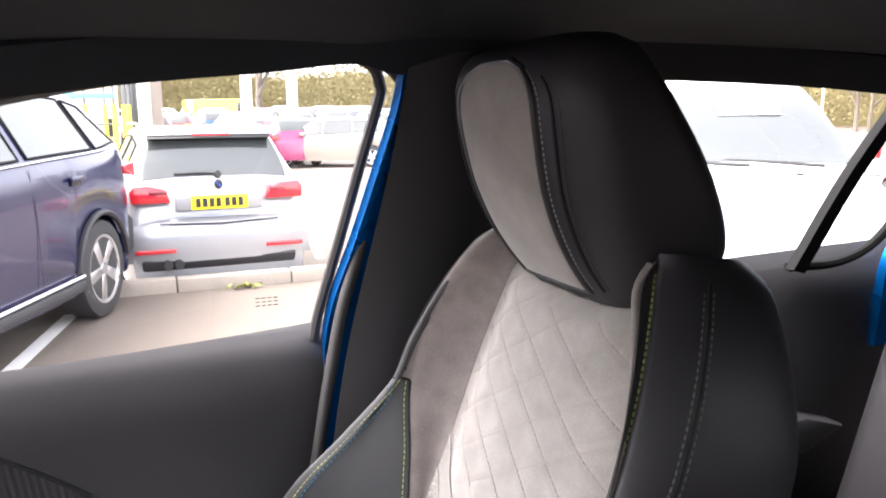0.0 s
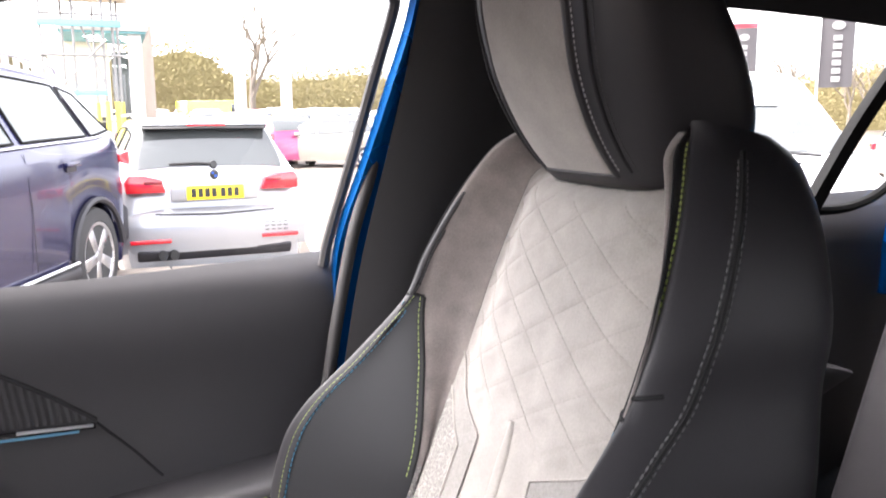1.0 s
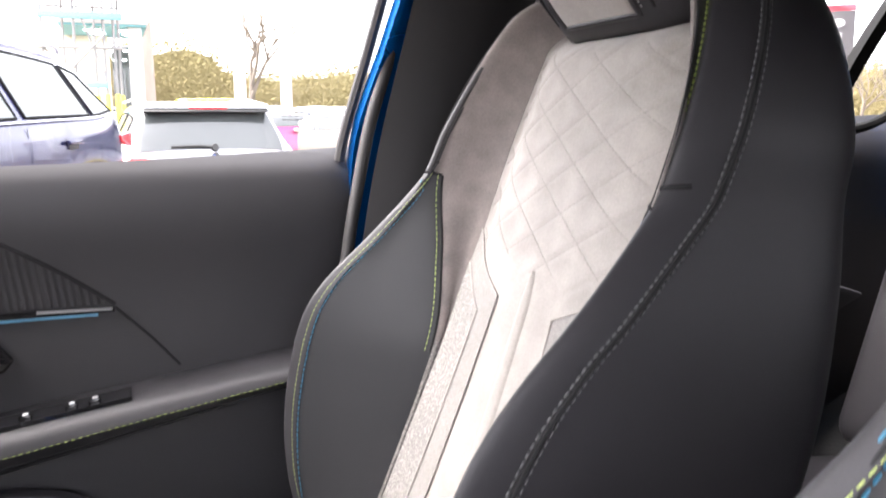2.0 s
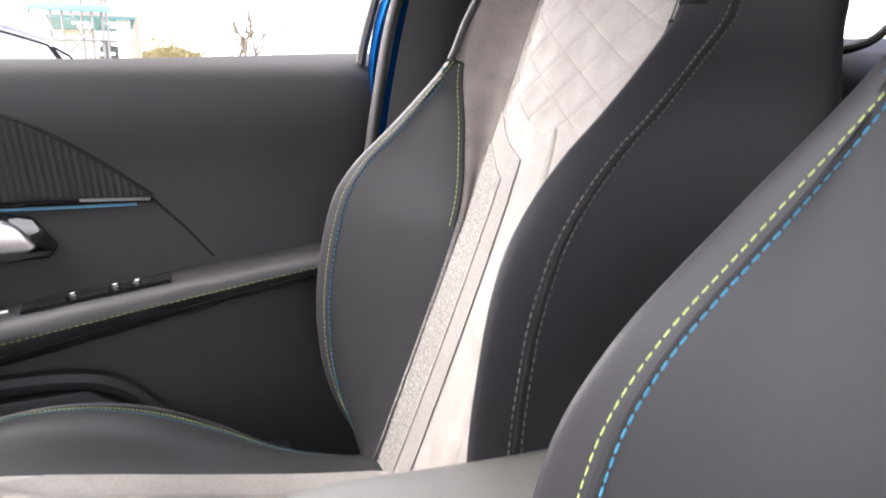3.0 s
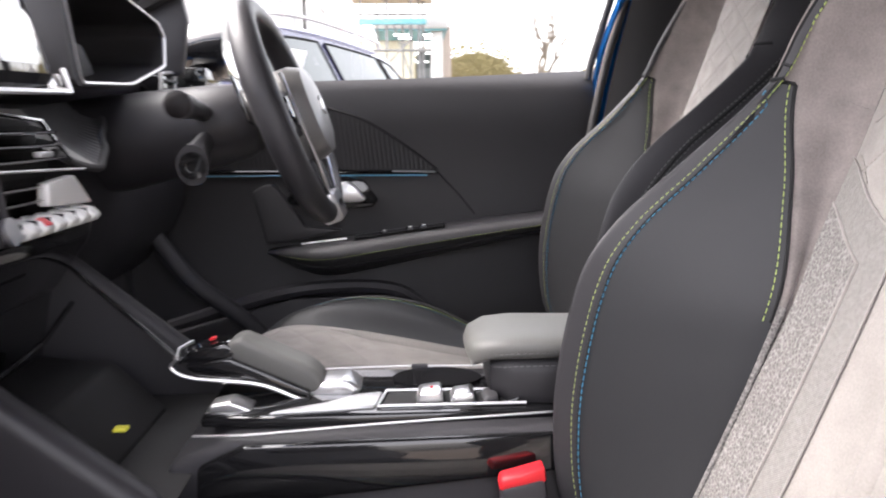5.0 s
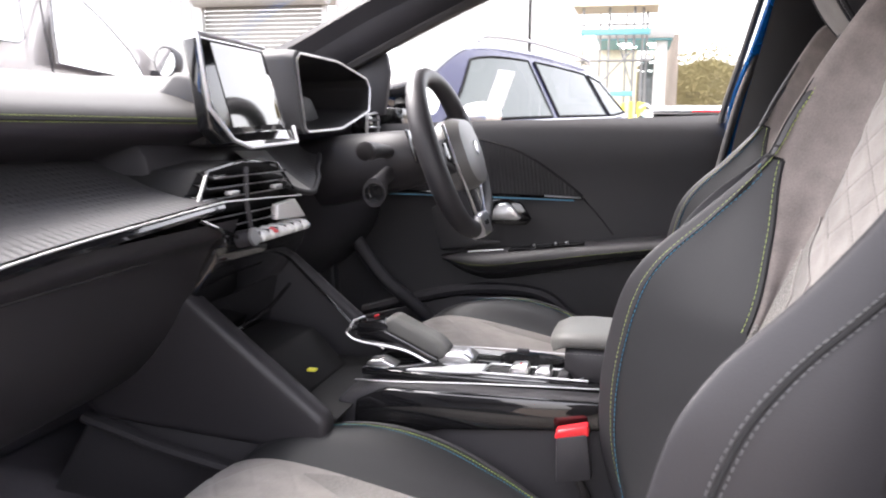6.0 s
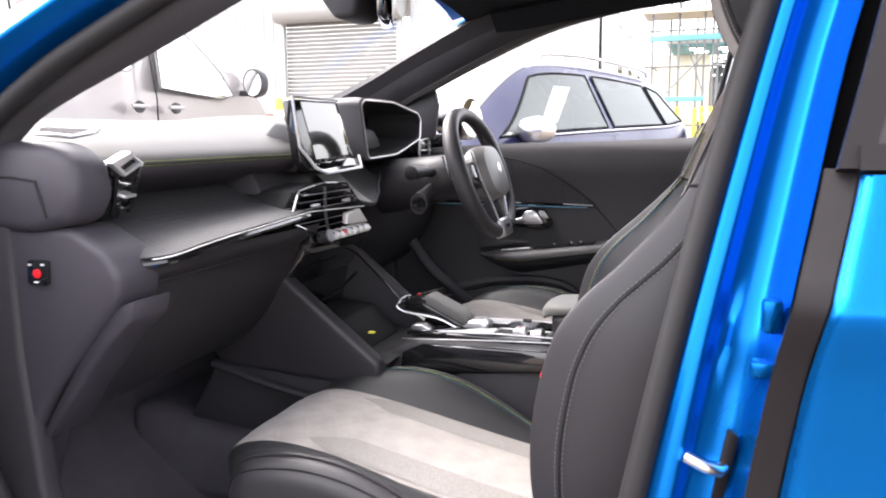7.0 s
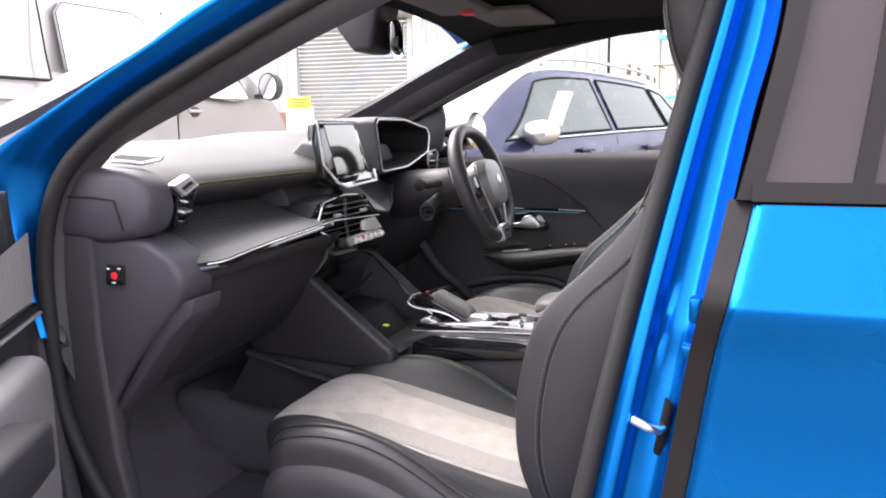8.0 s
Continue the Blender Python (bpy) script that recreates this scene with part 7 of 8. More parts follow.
for sy in (1, -1):
    lamp = part("rear_lamp", slab([(0.44 * sy, 0.85), (0.48 * sy, 0.955), (0.62 * sy, 0.985), (0.76 * sy, 0.995), (0.80 * sy, 0.94), (0.79 * sy, 0.85)], "x", -2.40, -2.26, 0.015), M["redlamp"], est, "red rear lamp cluster")
    part("lamp_bar", box((-2.402, 0.55 * sy, 0.935), (0.01, 0.16, 0.035), 0.006), M["lampdark"], lamp, "dark red lamp section")
    part("reflector", box((-2.40, 0.60 * sy, 0.46), (0.02, 0.36, 0.035), 0.008), M["redlamp"], est, "red bumper reflector")
    part("door_mirror", loft([[Vector((x, (0.97 + w * math.cos(a)) * sy, 1.03 + h * math.sin(a))) for a in [2 * math.pi * i / 14 for i in range(14)]] for x, w, h in ((0.72, 0.05, 0.04), (0.66, 0.1, 0.07), (0.58, 0.1, 0.07))]), M["hard"], est, "dark door mirror")
    part("roof_rail", tube([(-1.8, 0.60 * sy, 1.43), (-1.2, 0.60 * sy, 1.475), (0.0, 0.60 * sy, 1.47)], 0.014, 6), M["steel"], est, "slim roof rail")
part("spoiler", slab([(-2.10, 1.385), (-2.06, 1.42), (-1.85, 1.445), (-1.85, 1.40), (-2.0, 1.37)], "y", -0.60, 0.60, 0.012), P["silver"], est, "body coloured spoiler")
# black strip painted as the shade beneath the spoiler
part("spoiler_shadow", slab([(-2.115, 1.355), (-2.08, 1.39), (-1.98, 1.40), (-2.02, 1.35)], "y", -0.585, 0.585, 0.006), M["ink"], est, "painted shade under the spoiler")
part("brake_lamp", box((-2.112, 0, 1.385), (0.01, 0.36, 0.018), 0.003), M["redlamp"], est, "slim red brake lamp")
part("wiper", join(tube([(-2.255, -0.02, 1.065), (-2.24, 0.12, 1.075), (-2.235, 0.38, 1.07)], 0.012, 6), lathe([(0, 0), (0.035, 0), (0.03, 0.02), (0, 0.02)], 12, pose(-2.25, -0.02, 1.06, 0, -75, 0))), M["ink"], est, "black rear wiper")
pl = part("number_plate", box((-2.405, 0.0, 0.842), (0.012, 0.525, 0.115), 0.004), M["plate"], est, "yellow rear number plate")
for k in range(7):
    part("plate_bar", box((-2.413, 0.20 - 0.062 * k - (0.02 if k > 3 else 0), 0.842), (0.004, 0.042, 0.072), 0.0), M["ink"], pl)
part("plate_recess", slab([(-2.40, 0.78), (-2.40, 0.90), (-2.36, 0.955), (-2.3, 0.955), (-2.3, 0.76)], "y", -0.40, 0.40, 0.012), P["silver"], est, "tailgate plate panel")
bd = part("round_badge", lathe([(0, 0), (0.04, 0), (0.04, 0.006), (0.034, 0.01), (0, 0.01)], 24, pose(-2.365, 0, 0.985, 0, -90, 0)), M["ink"], est, "round dark badge")
part("badge_face", join(box((-2.377, 0.012, 0.997), (0.002, 0.02, 0.02)), box((-2.377, -0.012, 0.973), (0.002, 0.02, 0.02))), P["blue"], bd)
part("badge_bars", box((-2.33, -0.42, 0.975), (0.02, 0.20, 0.022), 0.002), M["steel"], est, "small chrome model bars")
bump = part("bumper", loft([[Vector((-2.26 - d + 0.10 * (abs(y) / 0.9) ** 4, y * g, z)) for y in np.linspace(-0.9, 0.9, 25)] for z, d, g in ((0.72, 0.06, 0.98), (0.66, 0.13, 1.0), (0.56, 0.15, 1.0), (0.44, 0.14, 0.99), (0.36, 0.125, 0.985))], False, False), P["silver"], est, "deep silver bumper")
part("diffuser", slab([(-2.34, 0.29), (-2.392, 0.375), (-2.2, 0.42), (-2.2, 0.27)], "y", -0.72, 0.72, 0.02), M["hard"], est, "dark grey diffuser")
part("cut_line", tube([(-2.385, -0.55, 0.68), (-2.4, 0.0, 0.665), (-2.385, 0.55, 0.68)], 0.006, 6), M["seam"], est)
for y in (0.40, 0.50):
    part("exhaust", lathe([(0.03, 0), (0.042, 0), (0.042, 0.12), (0.03, 0.12)], 16, pose(-2.30, y, 0.345, 0, -90, 0)), M["ink"], est, "twin exhaust pipe")

# generic hatchback profile for the others
HB_TOP = [(-2.0, 0.8), (-1.95, 1.0), (-1.7, 1.3), (-1.5, 1.42), (-0.8, 1.48), (-0.1, 1.49), (0.3, 1.44), (0.6, 1.32), (1.15, 1.02), (1.4, 0.97), (1.85, 0.86), (2.05, 0.7), (2.1, 0.55)]
HB_BELT = [(-2.0, 0.75), (-1.8, 1.0), (0, 0.95), (1.0, 0.92), (1.9, 0.74), (2.1, 0.52)]
HB_HALF = [(-2.0, 0.7), (-1.8, 0.84), (-1.2, 0.88), (0, 0.89), (1.3, 0.88), (1.8, 0.78), (2.1, 0.5)]
HB_ROOF = [(-2.0, 0.6), (-1.5, 0.6), (0.3, 0.61), (1.1, 0.76), (2.0, 0.7), (2.1, 0.45)]
HB_SIDE = (((-1.5, 0.1), (-0.75, 0.08), (-0.72, 0.88), (-1.3, 0.85)), ((-0.68, 0.08), (0.15, 0.08), (0.12, 0.9), (-0.65, 0.9)), ((0.22, 0.08), (1.0, 0.08), (0.4, 0.9), (0.2, 0.9)))
HB_SCR = ((1.12, 0.36, 0.92, 0.88), (-1.9, -1.55, 0.8, 0.8))


HB_TALL = [(-2.0, 0.8), (-1.96, 1.05), (-1.78, 1.42), (-1.55, 1.57), (-0.8, 1.66), (-0.1, 1.675), (0.22, 1.63), (0.5, 1.5), (1.15, 1.04), (1.4, 0.98), (1.85, 0.87), (2.05, 0.7), (2.1, 0.55)]


def hatch(label, where, rz, paint, z0=-0.15, detail=False, grp="parked cars", top=HB_TOP):
    t, b, s = car("parked_car", label, where, rz, paint, top, HB_BELT, HB_HALF, HB_ROOF, (-1.28, 1.3), 0.31, 0.2, HB_SIDE, HB_SCR, z0, detail, 0.09, grp)
    for sy in (1, -1):
        part("rear_lamp", slab([(-1.98, 0.82), (-1.8, 0.85), (-1.78, 0.98), (-1.95, 0.98)], "y", sy * 0.62, sy * 0.85, 0.01), M["redlamp"], t, "red rear lamp")
        part("headlamp", slab([(1.72, 0.66), (1.98, 0.62), (1.9, 0.74), (1.66, 0.80)], "y", sy * 0.55, sy * 0.82, 0.012), M["clearlamp"], t, "clear headlamp")
        part("door_mirror", box((0.75, 0.96 * sy, 0.99), (0.14, 0.18, 0.12), 0.04), paint, t)
    return t


whitecar = hatch("white hatchback facing the parking row", (4.62, 5.05), -119, P["white"], -0.02, True, top=HB_TALL)
part("wiper", tube([(1.17, 0.5, 1.035), (1.12, 0.1, 1.06), (1.1, -0.15, 1.07)], 0.012, 6), M["ink"], whitecar, "black wiper")
part("wiper", tube([(1.18, 0.0, 1.04), (1.13, -0.35, 1.05), (1.11, -0.6, 1.05)], 0.012, 6), M["ink"], whitecar, "black wiper")
part("washer_jet", box((1.36, 0.28, 0.99), (0.03, 0.05, 0.015), 0.004), M["ink"], whitecar, "black washer jet")
part("screen_sheet", box((0.62, 0.1, 1.435), (0.18, 0.45, 0.004), 0, (0, 35, 0)), M["label"], whitecar, "white paper behind the windscreen")
hatch("warm grey saloon with pale window line", (7.9, 4.6), -128, P["grey"], -0.02, True, top=HB_TALL)
hatch("pale champagne hatchback with an orange sticker", (5.95, 23.6), 158, P["champagne"], -0.15, True)
far = [("red", 2.0, 33, 80), ("blue", 3.6, 36, 95), ("dark", -0.2, 40, 150), ("white", 5.0, 34, 60), ("white", 6.6, 33, 85), ("pink", 4.5, 25, 100), ("dark", 7.6, 37, 20), ("white", 9.0, 36, 80), ("blue", 10.6, 38, 85), ("white", 12.4, 38, 75), ("silver", 14.4, 37, 80), ("blue", 16.2, 39, 60),
       ("red", 0.6, 31, 100), ("white", 1.4, 42, 90), ("silver", 8.4, 44, 90), ("white", 12.0, 46, 90), ("dark", 18.5, 38, 80), ("white", 21, 37, 85), ("grey", 9.6, 31, 70)]
hues = ["white", "silver", "blue", "grey", "white", "red", "dark", "white", "silver", "blue", "pink", "white"]
far += [(hues[(3 * k + j) % 12], -1.0 + 2.55 * k + 0.4 * j, y, 82 + 5 * math.sin(k * 1.7 + j)) for j, y in enumerate((49.5, 42.5)) for k in range(10)]
for c, x, y, rz in far:
    hatch(f"{ {'white': 'white', 'red': 'red', 'blue': 'mid blue', 'dark': 'dark grey', 'pink': 'magenta', 'silver': 'silver', 'grey': 'warm grey'}[c]} hatchback in a distant parking row", (x, y), rz, P[c], ground_z(y))
yv = thing("van", "acid yellow van in a distant parking row", "van")
part("van_body", slab([(-2.2, 0.3), (-2.25, 1.85), (0.9, 1.9), (1.6, 1.15), (2.3, 0.95), (2.35, 0.3)], "y", -0.9, 0.9, 0.08, 3), P["acid"], yv, "yellow van body")
part("van_window", slab([(0.3, 1.15), (0.3, 1.7), (0.85, 1.72), (1.35, 1.18)], "y", -0.93, 0.93, 0.01), M["darkglass"], yv)
for x in (-1.4, 1.5):
    for sy in (1, -1):
        wheel_parts(yv, x, 0.92 * sy, 0.32, sy, False)
yv.matrix_basis = pose(5.6, 47, ground_z(47), 0, 0, 15)

# the large van ahead
van = thing("van", "pale silver panel van with black door mirrors", "van")
VP = [(-3.4, 0.35), (-3.45, 1.1), (-3.42, 2.05), (-3.3, 2.22), (-1.5, 2.28), (0.0, 2.22), (0.36, 2.08), (0.75, 1.86), (1.29, 1.54), (1.5, 1.43), (1.7, 1.25), (1.95, 1.0), (2.0, 0.4)]


def van_side(x, z):
    """Half width of the van at a point of its side."""
    return 0.99 - 0.10 * max(0.0, (z - 1.45) / 0.8) ** 1.5 - 0.10 * max(0.0, (x - 1.2) / 0.8) ** 2


ribs_v = []
for g, k in ((1.0, 1), (0.97, 1), (0.9, 1), (0.0, 1), (0.9, -1), (0.97, -1), (1.0, -1)):
    s_ = 0.0 if g == 1.0 else (0.02 if g == 0.97 else 0.05)
    ribs_v.append([Vector((x * (1 + 0.0 * s_), k * g * van_side(x, z), z - (s_ if z > 1.2 else -s_ * 0.3) * (0 if g == 1.0 else 1) + (0.05 if g < 0.95 else 0.02 if g < 1 else 0) * (1 if z > 1.2 else 0))) for x, z in VP])
M["vanglass"] = mat("sky mirroring glass", (0.62, 0.62, 0.62), 0.06, 0.85, var=0.08, big=0.8, bump=0.0, rvar=0.02)
P["vansilver"] = paint_of("pale silver van paint", (0.42, 0.39, 0.38), 0.3)
vb = part("van_body", loft(ribs_v, True, True), P["vansilver"], van, "pale silver body")


def on_van(poly, sy, off):
    return [Vector((x, sy * (van_side(x, z) + off), z)) for x, z in poly]


for sy in (1, -1):
    for nm, poly in (("cab_window", [(-0.02, 1.49), (-0.03, 1.75), (0.0, 2.0), (0.1, 2.06), (0.28, 2.02), (0.5, 1.9), (0.66, 1.79), (0.86, 1.64), (1.0, 1.47), (0.8, 1.43), (0.4, 1.46)]), ("side_window", [(-1.25, 1.60), (-1.27, 2.0), (-1.2, 2.08), (-0.5, 2.09), (-0.38, 2.05), (-0.34, 1.9), (-0.34, 1.64), (-0.4, 1.6)])):
        pts = on_van(poly, sy, 0.008)
        w_ = part(nm, (pts + on_van(poly, sy, -0.02), [tuple(range(len(poly)))] + [(i, (i + 1) % len(poly), len(poly) + (i + 1) % len(poly), len(poly) + i) for i in range(len(poly))]), M["vanglass"], van, "glass mirroring the pale sky", smooth=False)
        part("window_seal", tube(pts, 0.005, 6, True), M["hard"], w_, "black rubber seal")
    for x in (-0.12, -1.42):
        part("door_gap", tube([(x + 0.08 * (0.5 if z < 1.5 else 0.0), sy * (van_side(x, z) + 0.001), z) for z in (0.5, 1.0, 1.4, 1.7, 1.95, 2.15)], 0.007, 5), M["seam"], van)
    part("rail_groove", tube([(x, sy * (van_side(x, 1.5) + 0.001), 1.52) for x in (-3.3, -2.4, -1.36)], 0.012, 5), M["seam"], van, "sliding door rail")
    part("side_rub", tube([(x, sy * (van_side(x, 1.4) + 0.004), 1.385) for x in (-3.3, -2.4, -1.36)], 0.012, 5), P["vansilver"], van)
    for x in (0.14, -0.31):
        hc = part("door_handle", box((x, 1.01 * sy, 1.335), (0.19, 0.03, 0.035), 0.012), P["vansilver"], van, "body coloured door handle")
        part("handle_cup", lathe([(0, 0), (0.055, 0), (0.05, 0.008), (0, 0.008)], 16, pose(x + 0.02, 0.988 * sy, 1.33, -90 * sy, 0, 0) @ Matrix.Diagonal((1.3, 0.9, 1, 1))), M["hard"], hc)
    part("mirror", loft([[Vector((x, (1.14 + w * math.cos(a)) * sy, 1.59 + h * math.sin(a))) for a in [2 * math.pi * i / 16 for i in range(16)]] for x, w, h in ((1.27, 0.05, 0.07), (1.24, 0.10, 0.125), (1.16, 0.115, 0.14), (1.12, 0.11, 0.135))]), M["hard"], van, "black door mirror")
    part("mirror_glass", lathe([(0, 0), (0.1, 0), (0.1, 0.004), (0, 0.004)], 20, pose(1.119, 1.14 * sy, 1.59, 0, -90, 0) @ Matrix.Diagonal((1.2, 0.95, 1, 1))), M["mirror"], van, "mirror glass")
    part("mirror_arm", box((1.2, 1.0 * sy, 1.5), (0.1, 0.22, 0.05), 0.015), M["hard"], van)
    part("headlamp", slab([(1.55, 1.05), (1.88, 0.95), (1.8, 1.12), (1.5, 1.24)], "y", sy * 0.6, sy * 0.92, 0.02), M["clearlamp"], van, "clear headlamp")
    for x in (-2.2, 1.25):
        wheel_parts(van, x, 1.0 * sy, 0.34, sy, True)
part("windscreen", pane([(0.44, -0.80, 2.09), (0.44, 0.80, 2.09), (1.33, 0.86, 1.575), (1.33, -0.86, 1.575)], 6, 0.02, (0.5, 0, 0.85)), M["darkglass"], van, "sloping windscreen")
van.matrix_basis = pose(-5.11, 4.0, -0.0, 0, 0, 90)

# workshop with a roller shutter
M["clad"] = mat("pale ribbed cladding", (0.44, 0.445, 0.44), 0.55, 0.1, var=0.08, big=0.5, fine=30, bump=0.05)
M["shutter"] = mat("galvanised shutter slats", (0.22, 0.22, 0.21), 0.55, 0.15, var=0.12, big=1.2, fine=40, bump=0.1)
M["render"] = mat("white rendered wall", (0.6, 0.6, 0.585), 0.85, var=0.06, big=0.6, fine=40, bump=0.2, dist=0.003)
M["brick"] = mat("brown brick", (0.26, 0.13, 0.08), 0.9, var=0.25, big=2.5, fine=18, bump=0.5, dist=0.01)
M["teal"] = mat("teal sheeting", (0.14, 0.36, 0.4), 0.6, var=0.2, big=2, fine=50, bump=0.2)
M["galv"] = mat("dull galvanised tube", (0.2, 0.2, 0.2), 0.5, 0.5, var=0.15, bump=0.05)
M["tan"] = mat("tan board", (0.56, 0.51, 0.4), 0.8, var=0.15, big=2, fine=30, bump=0.2)
shop = thing("workshop", "pale ribbed workshop building with a grey roller shutter", "building", (-8, 20, -0.15), kind="structure")
ribs = []
x = -30.0
while x < -2.7:
    if not -12.35 < x < -8.5:
        ribs += [Vector((x, 20.0, 0)), Vector((x + 0.06, 19.95, 0)), Vector((x + 0.16, 19.95, 0)), Vector((x + 0.22, 20.0, 0))]
    x += 0.33
left = [p for p in ribs if p.x < -12.3]
right = [p for p in ribs if p.x > -8.6]
for row in (left, right):
    part("cladding", ([p + Vector((0, 0, z)) for z in (-0.15, 7.5) for p in row], [(i, i + 1, len(row) + i + 1, len(row) + i) for i in range(len(row) - 1)]), M["clad"], shop, "vertical ribbed cladding", smooth=False)
part("cladding", box((-10.4, 20.0, 6.15), (4.0, 0.1, 2.8)), M["clad"], shop)
part("shutter_box", lathe([(0.0, 0), (0.42, 0), (0.42, 4.0), (0.0, 4.0)], 20, pose(-12.35, 19.75, 4.75, 0, 90, 0)), M["clad"], shop, "rolled shutter housing")
for k in range(38):
    part("slat", box((-10.38, 20.02, 0.0 + 0.12 * k), (3.7, 0.04, 0.112), 0.016), M["shutter"], shop)
for x in (-12.3, -8.5):
    part("shutter_guide", box((x, 19.93, 2.2), (0.16, 0.14, 4.8), 0.01), M["clad"], shop, "shutter guide")
part("brick_plinth", box((-14.6, 19.75, 0.75), (4.2, 0.3, 1.9), 0.01), M["brick"], shop, "brown brick plinth")
part("shop_roof", slab([(-30, 19.9), (-2.8, 19.9), (-2.8, 40), (-30, 40)], "z", 7.4, 7.7), M["clad"], shop)
part("duct", tube([(-3.4, 21.5, 2.4), (-2.55, 24, 2.4), (-2.5, 30, 2.4)], 0.35, 12), M["render"], shop, "pale duct along the wall")
flank = part("side_wall", slab([(19.95, -0.15), (36, -0.15), (36, 7.4), (19.95, 7.4)], "x", -2.85, -2.75), M["render"], shop, "white rendered side wall")
M["pane"] = M["darkglass"]
for y in (23.5, 26.3, 29.2, 32.2):
    for z in (4.9, 2.6):
        w = part("window", slab([(y - 0.55, z - 0.65), (y + 0.55, z - 0.65), (y + 0.55, z + 0.65), (y - 0.55, z + 0.65)], "x", -2.76, -2.72, 0.01), M["render"], shop, "white framed window")
        for dy in (-0.26, 0.26):
            part("pane", box((-2.715, y + dy, z), (0.02, 0.44, 1.1)), M["darkglass"], w)
sg = thing("sign_board", "small yellow notice board on a pale post", "sign", (-11.4, 18.6, -0.15))
part("board", box((-11.4, 18.5, 1.95), (0.75, 0.04, 0.32), 0.01), M["yellow"], sg, "yellow board")
for k in range(3):
    part("text_bar", box((-11.4, 18.475, 2.03 - 0.08 * k), (0.55 - 0.1 * k, 0.006, 0.03)), M["ink"], sg)
part("post", box((-11.4, 18.55, 0.85), (0.9, 0.06, 2.0), 0.01), M["render"], sg, "pale post panel")

# entrance canopy and scaffold tower
can = thing("entrance_canopy", "flat entrance canopy with teal soffit and white column", "canopy", (-0.8, 18.5, -0.15))
part("canopy_roof", box((-0.13, 18.6, 3.16), (1.7, 2.6, 0.22), 0.02), M["clad"], can, "pale canopy edge")
part("soffit", box((-0.13, 18.6, 3.03), (1.62, 2.5, 0.04)), M["teal"], can, "teal soffit")
M["lamp"] = bpy.data.materials.new("lit panel")
M["lamp"].use_nodes = True
M["lamp"].node_tree.nodes["Principled BSDF"].inputs["Emission Color"].default_value = (1, 0.98, 0.95, 1)
M["lamp"].node_tree.nodes["Principled BSDF"].inputs["Emission Strength"].default_value = 6
for x, y in ((-0.35, 18.2), (-0.25, 18.9), (0.3, 18.2), (0.4, 18.9)):
    part("ceiling_lamp", box((x, y, 3.005), (0.3, 0.14, 0.02)), M["lamp"], can, "lit ceiling lamp")
part("column", box((0.46, 17.6, 1.45), (0.26, 0.26, 3.2), 0.02), M["render"], can, "white column")
part("back_wall", box((-0.8, 19.6, 1.43), (1.5, 0.15, 3.16), 0.01), M["tan"], can, "tan boarded wall")
part("door_glass", box((0.25, 19.6, 1.4), (0.5, 0.08, 2.8), 0.01), M["darkglass"], can, "dark entrance glass")
part("notice", box((-0.22, 19.5, 1.15), (0.16, 0.03, 0.4)), M["ink"], can)
tow = thing("scaffold_tower", "grey scaffold tower with yellow sleeved feet and teal beams", "scaffold", (-0.5, 16.5, -0.15))
for x, y in ((-1.15, 15.9), (-0.85, 16.9), (-0.62, 15.9), (-0.12, 15.9), (0.05, 16.0), (0.14, 16.6), (-0.3, 17.1)):
    pole = part("pole", tube([(x, y, -0.15), (x, y, 7.0)], 0.025, 8), M["galv"], tow, "steel scaffold pole")
    part("sleeve", tube([(x, y, -0.14), (x, y, 1.62)], 0.042, 8), M["yellow"], pole, "yellow foam sleeve")
for z in (2.45, 4.3, 5.2):
    part("ledger", tube([(-1.3, 15.87, z), (0.25, 15.87, z)], 0.025, 6), M["galv"], tow, "scaffold tube")
part("teal_beam", box((-0.62, 15.84, 1.78), (1.05, 0.08, 0.1), 0.01), M["teal"], tow, "teal beam")
part("teal_beam", box((-0.5, 15.84, 3.02), (1.4, 0.08, 0.12), 0.01), M["teal"], tow, "teal beam")
part("diagonal", tube([(-0.95, 15.85, 1.8), (-0.1, 15.85, 2.7)], 0.022, 6), M["galv"], tow, "diagonal brace")
part("diagonal", tube([(-1.1, 15.85, 5.2), (-0.1, 15.85, 7.0)], 0.022, 6), M["galv"], tow, "diagonal brace")
part("deck", box((-0.5, 16.3, 5.25), (1.7, 1.2, 0.06)), M["tan"], tow, "scaffold boards")
part("deck", box((-0.5, 16.3, 3.55), (1.7, 1.2, 0.06)), M["tan"], tow, "scaffold boards")
for z in (1.25, 3.3, 6.1):
    part("ledger", tube([(-1.3, 16.92, z), (0.25, 16.92, z)], 0.022, 6), M["galv"], tow, "scaffold tube")
for x, z in ((-1.15, 2.45), (-0.62, 3.7), (0.05, 2.45), (-1.15, 4.3), (0.05, 5.2)):
    part("transom", tube([(x, 15.8, z), (x, 17.2, z + 0.02)], 0.022, 6), M["galv"], tow, "scaffold tube")
for x0, x1, z in ((-1.15, -0.62, 3.6), (-0.62, 0.05, 3.6), (-0.12, -0.62, 1.9), (-1.15, -0.12, 4.3)):
    part("diagonal", tube([(x0, 15.86, z), (x1, 15.86, z + 1.5)], 0.02, 6), M["galv"], tow, "diagonal brace")


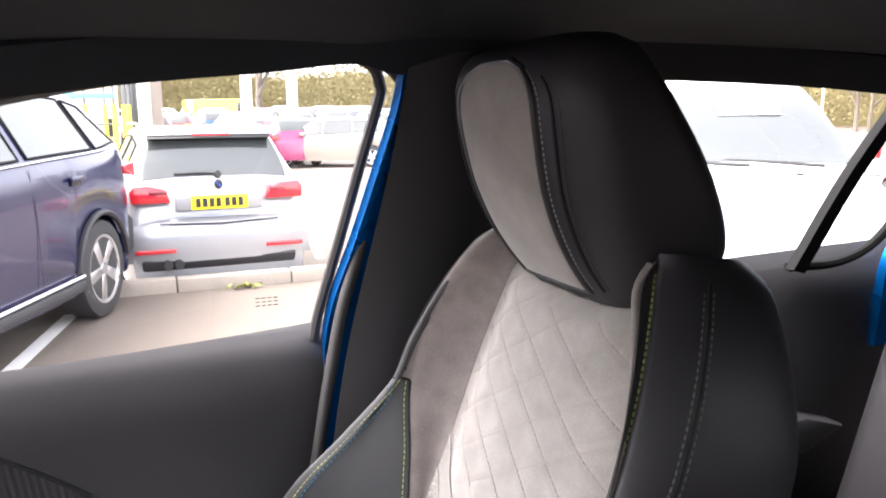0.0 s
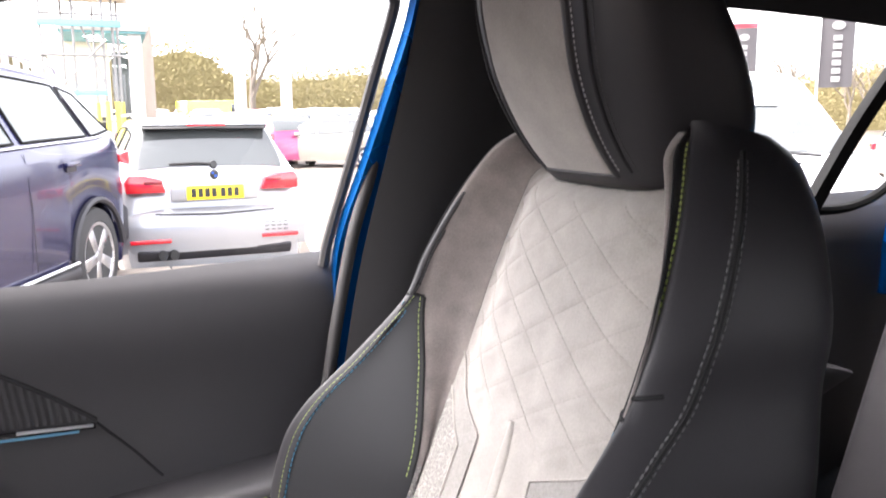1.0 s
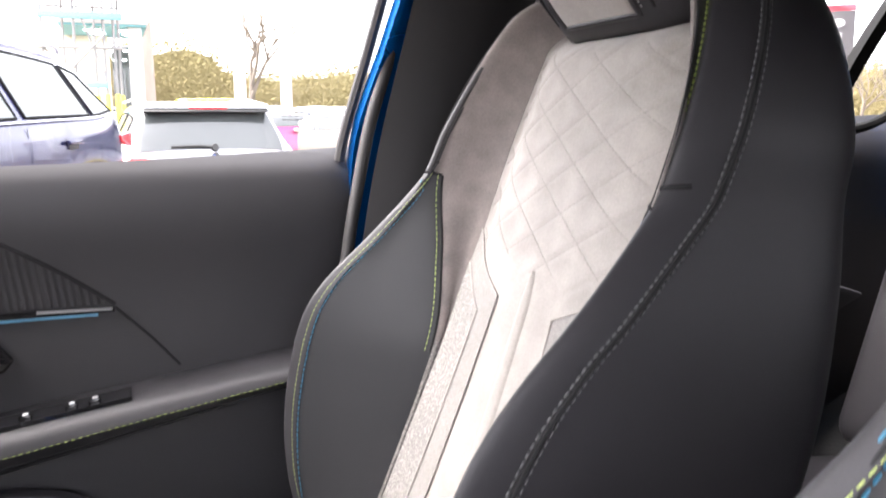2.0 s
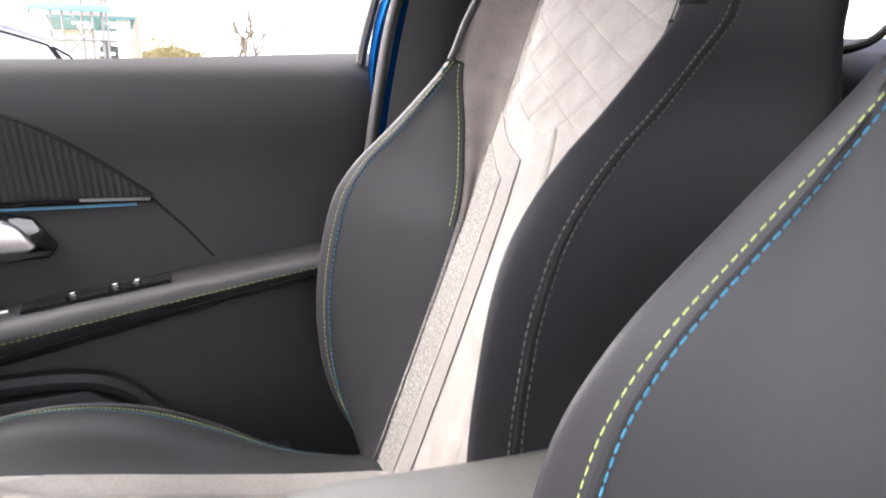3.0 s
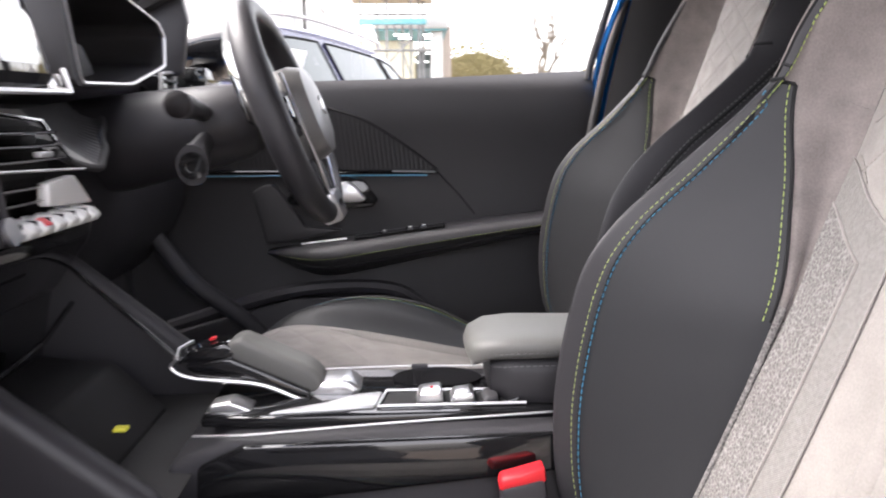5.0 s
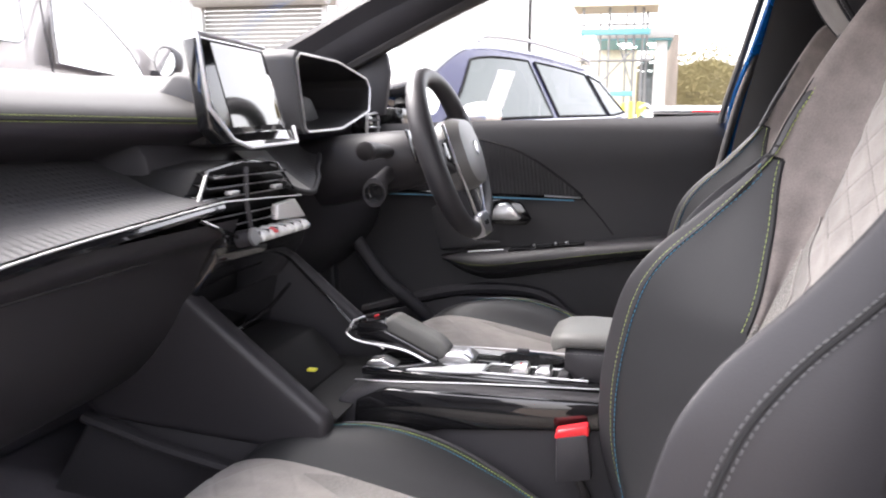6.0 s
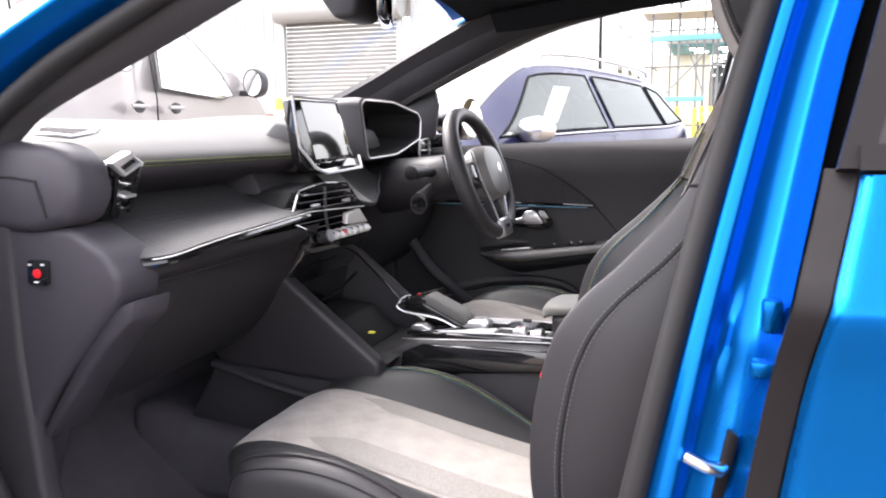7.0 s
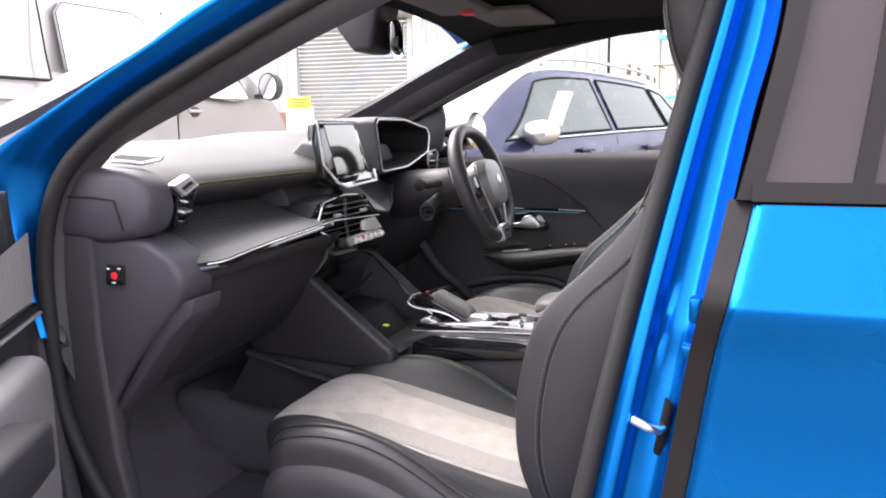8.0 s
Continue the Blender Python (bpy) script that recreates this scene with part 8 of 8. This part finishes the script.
# white lamp columns, flags, hedge, trees
for x, y in ((3.62, 25.0), (5.08, 25.2)):
    lp = thing("lamp_column", "tall white painted lamp column", "lamp post", (x, y, -0.15), "lamp columns")
    part("column", tube([(x, y, -0.15), (x, y, 7.5)], [0.19, 0.15], 16), M["render"], lp, "white column")
    part("foot", box((x, y, 0.0), (0.5, 0.5, 0.3), 0.03), M["kerb"], lp, "concrete foot")
tp_ = thing("timber_post", "tall brown timber post", "post", (1.05, 27, -0.15))
part("post", tube([(1.05, 27, -0.15), (1.05, 27, 4.2)], 0.2, 10), M["kerb"], tp_)
M["flag"] = mat("grey banner cloth", (0.045, 0.042, 0.046), 0.8, var=0.12, big=1.5, fine=40, bump=0.3, dist=0.01)
M["flagmark"] = mat("pale banner print", (0.2, 0.195, 0.2), 0.8, var=0.1, bump=0.0)
for x, y, h in ((25.0, 22.0, 5.25), (27.6, 29.6, 5.6), (22.5, 34.5, 5.2), (25.6, 37, 5.2)):
    fl = thing("banner_flag", "grey vertical banner with red top on a pole", "flag", (x, y, -0.15), "banner flags")
    d = Vector((0.76, -0.65, 0))
    part("pole", tube([(x - 0.6 * d.x, y - 0.6 * d.y, -0.15), (x - 0.6 * d.x, y - 0.6 * d.y, h + 0.1)], 0.04, 8), M["render"], fl, "white pole")
    for z0_, z1_, m in ((h - 2.9, h - 0.22, "flag"), (h - 0.22, h, "redcloth")):
        if m not in M:
            M[m] = mat("red banner cloth", (0.28, 0.03, 0.045), 0.8, var=0.1, bump=0.1)
        part("cloth", thick(grid(lambda u, v: Vector((x, y, z0_ + (z1_ - z0_) * v)) + d * (u - 0.5) * 1.15 + Vector((0.65, 0.76, 0)) * 0.05 * math.sin(u * 5 + v * 2), 8, 8), 0.01), M[m], fl, "banner cloth")
    part("emblem", shift(lathe([(0.13, -0.01), (0.19, -0.01), (0.19, 0.01), (0.13, 0.01)], 24), Matrix.Translation((x - 0.06, y - 0.07, h - 0.65)) @ Matrix.Rotation(radians(-40.5), 4, "Z") @ Matrix.Rotation(radians(90), 4, "X") @ Matrix.Diagonal((1.2, 0.85, 1, 1))), M["flagmark"], fl, "pale oval emblem")
    for k in range(6):
        part("print_bar", shift(box((0, 0, 0), (0.3, 0.02, 0.2)), pose(x - 0.06, y - 0.07, h - 1.1 - 0.3 * k, 0, 0, -40.5)), M["flagmark"], fl)
M["hedge"] = mat("autumn hedge leaves", (0.19, 0.14, 0.075), 0.95, var=0.2, big=0.22, fine=3, bump=0.0, tint=(0.15, 0.14, 0.07), spec=0.08)
M["bark"] = mat("grey brown bark", (0.12, 0.1, 0.08), 0.95, var=0.2, big=2, fine=20, bump=0.5, dist=0.01)


def hedge_top(a):
    return (4.2 if a < 0.5 else 3.3) + 0.7 * math.sin(a * 23) * math.sin(a * 7 + 1) + 0.5 * noise.noise((a * 30, 1, 0)) + (1.0 if a < 0.12 else 0)


quads = []
for k in range(42000):
    a = random.uniform(-0.08, 1.08)
    rad = 57 + random.uniform(0, 8)
    z = random.random() ** 0.8 * hedge_top(a) * (0.85 + 0.3 * random.random())
    c = Vector((rad * math.sin(a), rad * math.cos(a), z + 0.6))
    s = random.uniform(0.06, 0.14)
    m = Matrix.Translation(c) @ Matrix.Rotation(-a, 4, "Z") @ Matrix.Rotation(radians(90), 4, "X") @ Euler((random.gauss(0, 0.12), random.gauss(0, 0.12), random.uniform(0, 6))).to_matrix().to_4x4()
    quads.append(([m @ Vector(p) for p in ((-s, 0, 0), (0, -s * 0.6, s * 0.2), (s, 0, 0), (0, s * 0.6, -s * 0.2))], [(0, 1, 2, 3)]))
hv, hf = [], []
for v, f in quads:
    hf.append(tuple(i + len(hv) for i in f[0]))
    hv += v
piece("far_hedge", (hv, hf), M["hedge"], "brown and green autumn hedge beyond the car park", "hedge", "stuff", False)
core = [[Vector((62 * math.sin(a), 62 * math.cos(a), z)) for a in np.linspace(-0.1, 1.1, 120)] for z in (-0.2, 1.0, 2.4, 3.8)]
for j, row in enumerate(core):
    for i, p in enumerate(row):
        p.z = 0.3 if j < 1 else 0.6 + p.z * 0.93 * hedge_top(-0.1 + 1.2 * i / 119) / 3.8
piece("hedge_bank", loft(core, False, False), M["hedge"], "dense brown hedge bank", "hedge", "stuff", False)


def bare_tree(x, y, h, seed):
    rnd = random.Random(seed)
    z0 = ground_z(y) - 0.05
    t = thing("bare_tree", "bare winter tree with fine branching twigs", "tree", (x, y, z0), "bare trees")
    geos = []

    def grow(p, d, length, r, level):
        q = p + d * length
        mid = (p + q) / 2 + Vector((rnd.gauss(0, 1), rnd.gauss(0, 1), rnd.gauss(0, 0.5))) * length * 0.06
        geos.append(tube([p, mid, q], [r, r * 0.85, r * 0.65], 5 if level else 8))
        if level < 5:
            for _ in range(3 if level < 3 else 2):
                nd = (d + Vector((rnd.gauss(0, 0.45), rnd.gauss(0, 0.45), rnd.gauss(0.15, 0.25)))).normalized()
                grow(p.lerp(q, rnd.uniform(0.6, 1)), nd, length * rnd.uniform(0.62, 0.8), r * 0.58, level + 1)
    grow(Vector((x, y, z0)), Vector((0.03, 0, 1)), h * 0.3, h * 0.022, 0)
    part("trunk", geos[0], M["bark"], t, "grey brown trunk")
    part("crown", join(*geos[1:]), M["bark"], t, "fine bare twigs")


bare_tree(8.2, 52, 11.5, 3)
for k in range(16):
    a = 0.62 + 0.03 * k
    bare_tree(54 * math.sin(a) + random.uniform(-1, 1), 54 * math.cos(a) + random.uniform(-2, 2), random.uniform(5.2, 7.5), 20 + k)
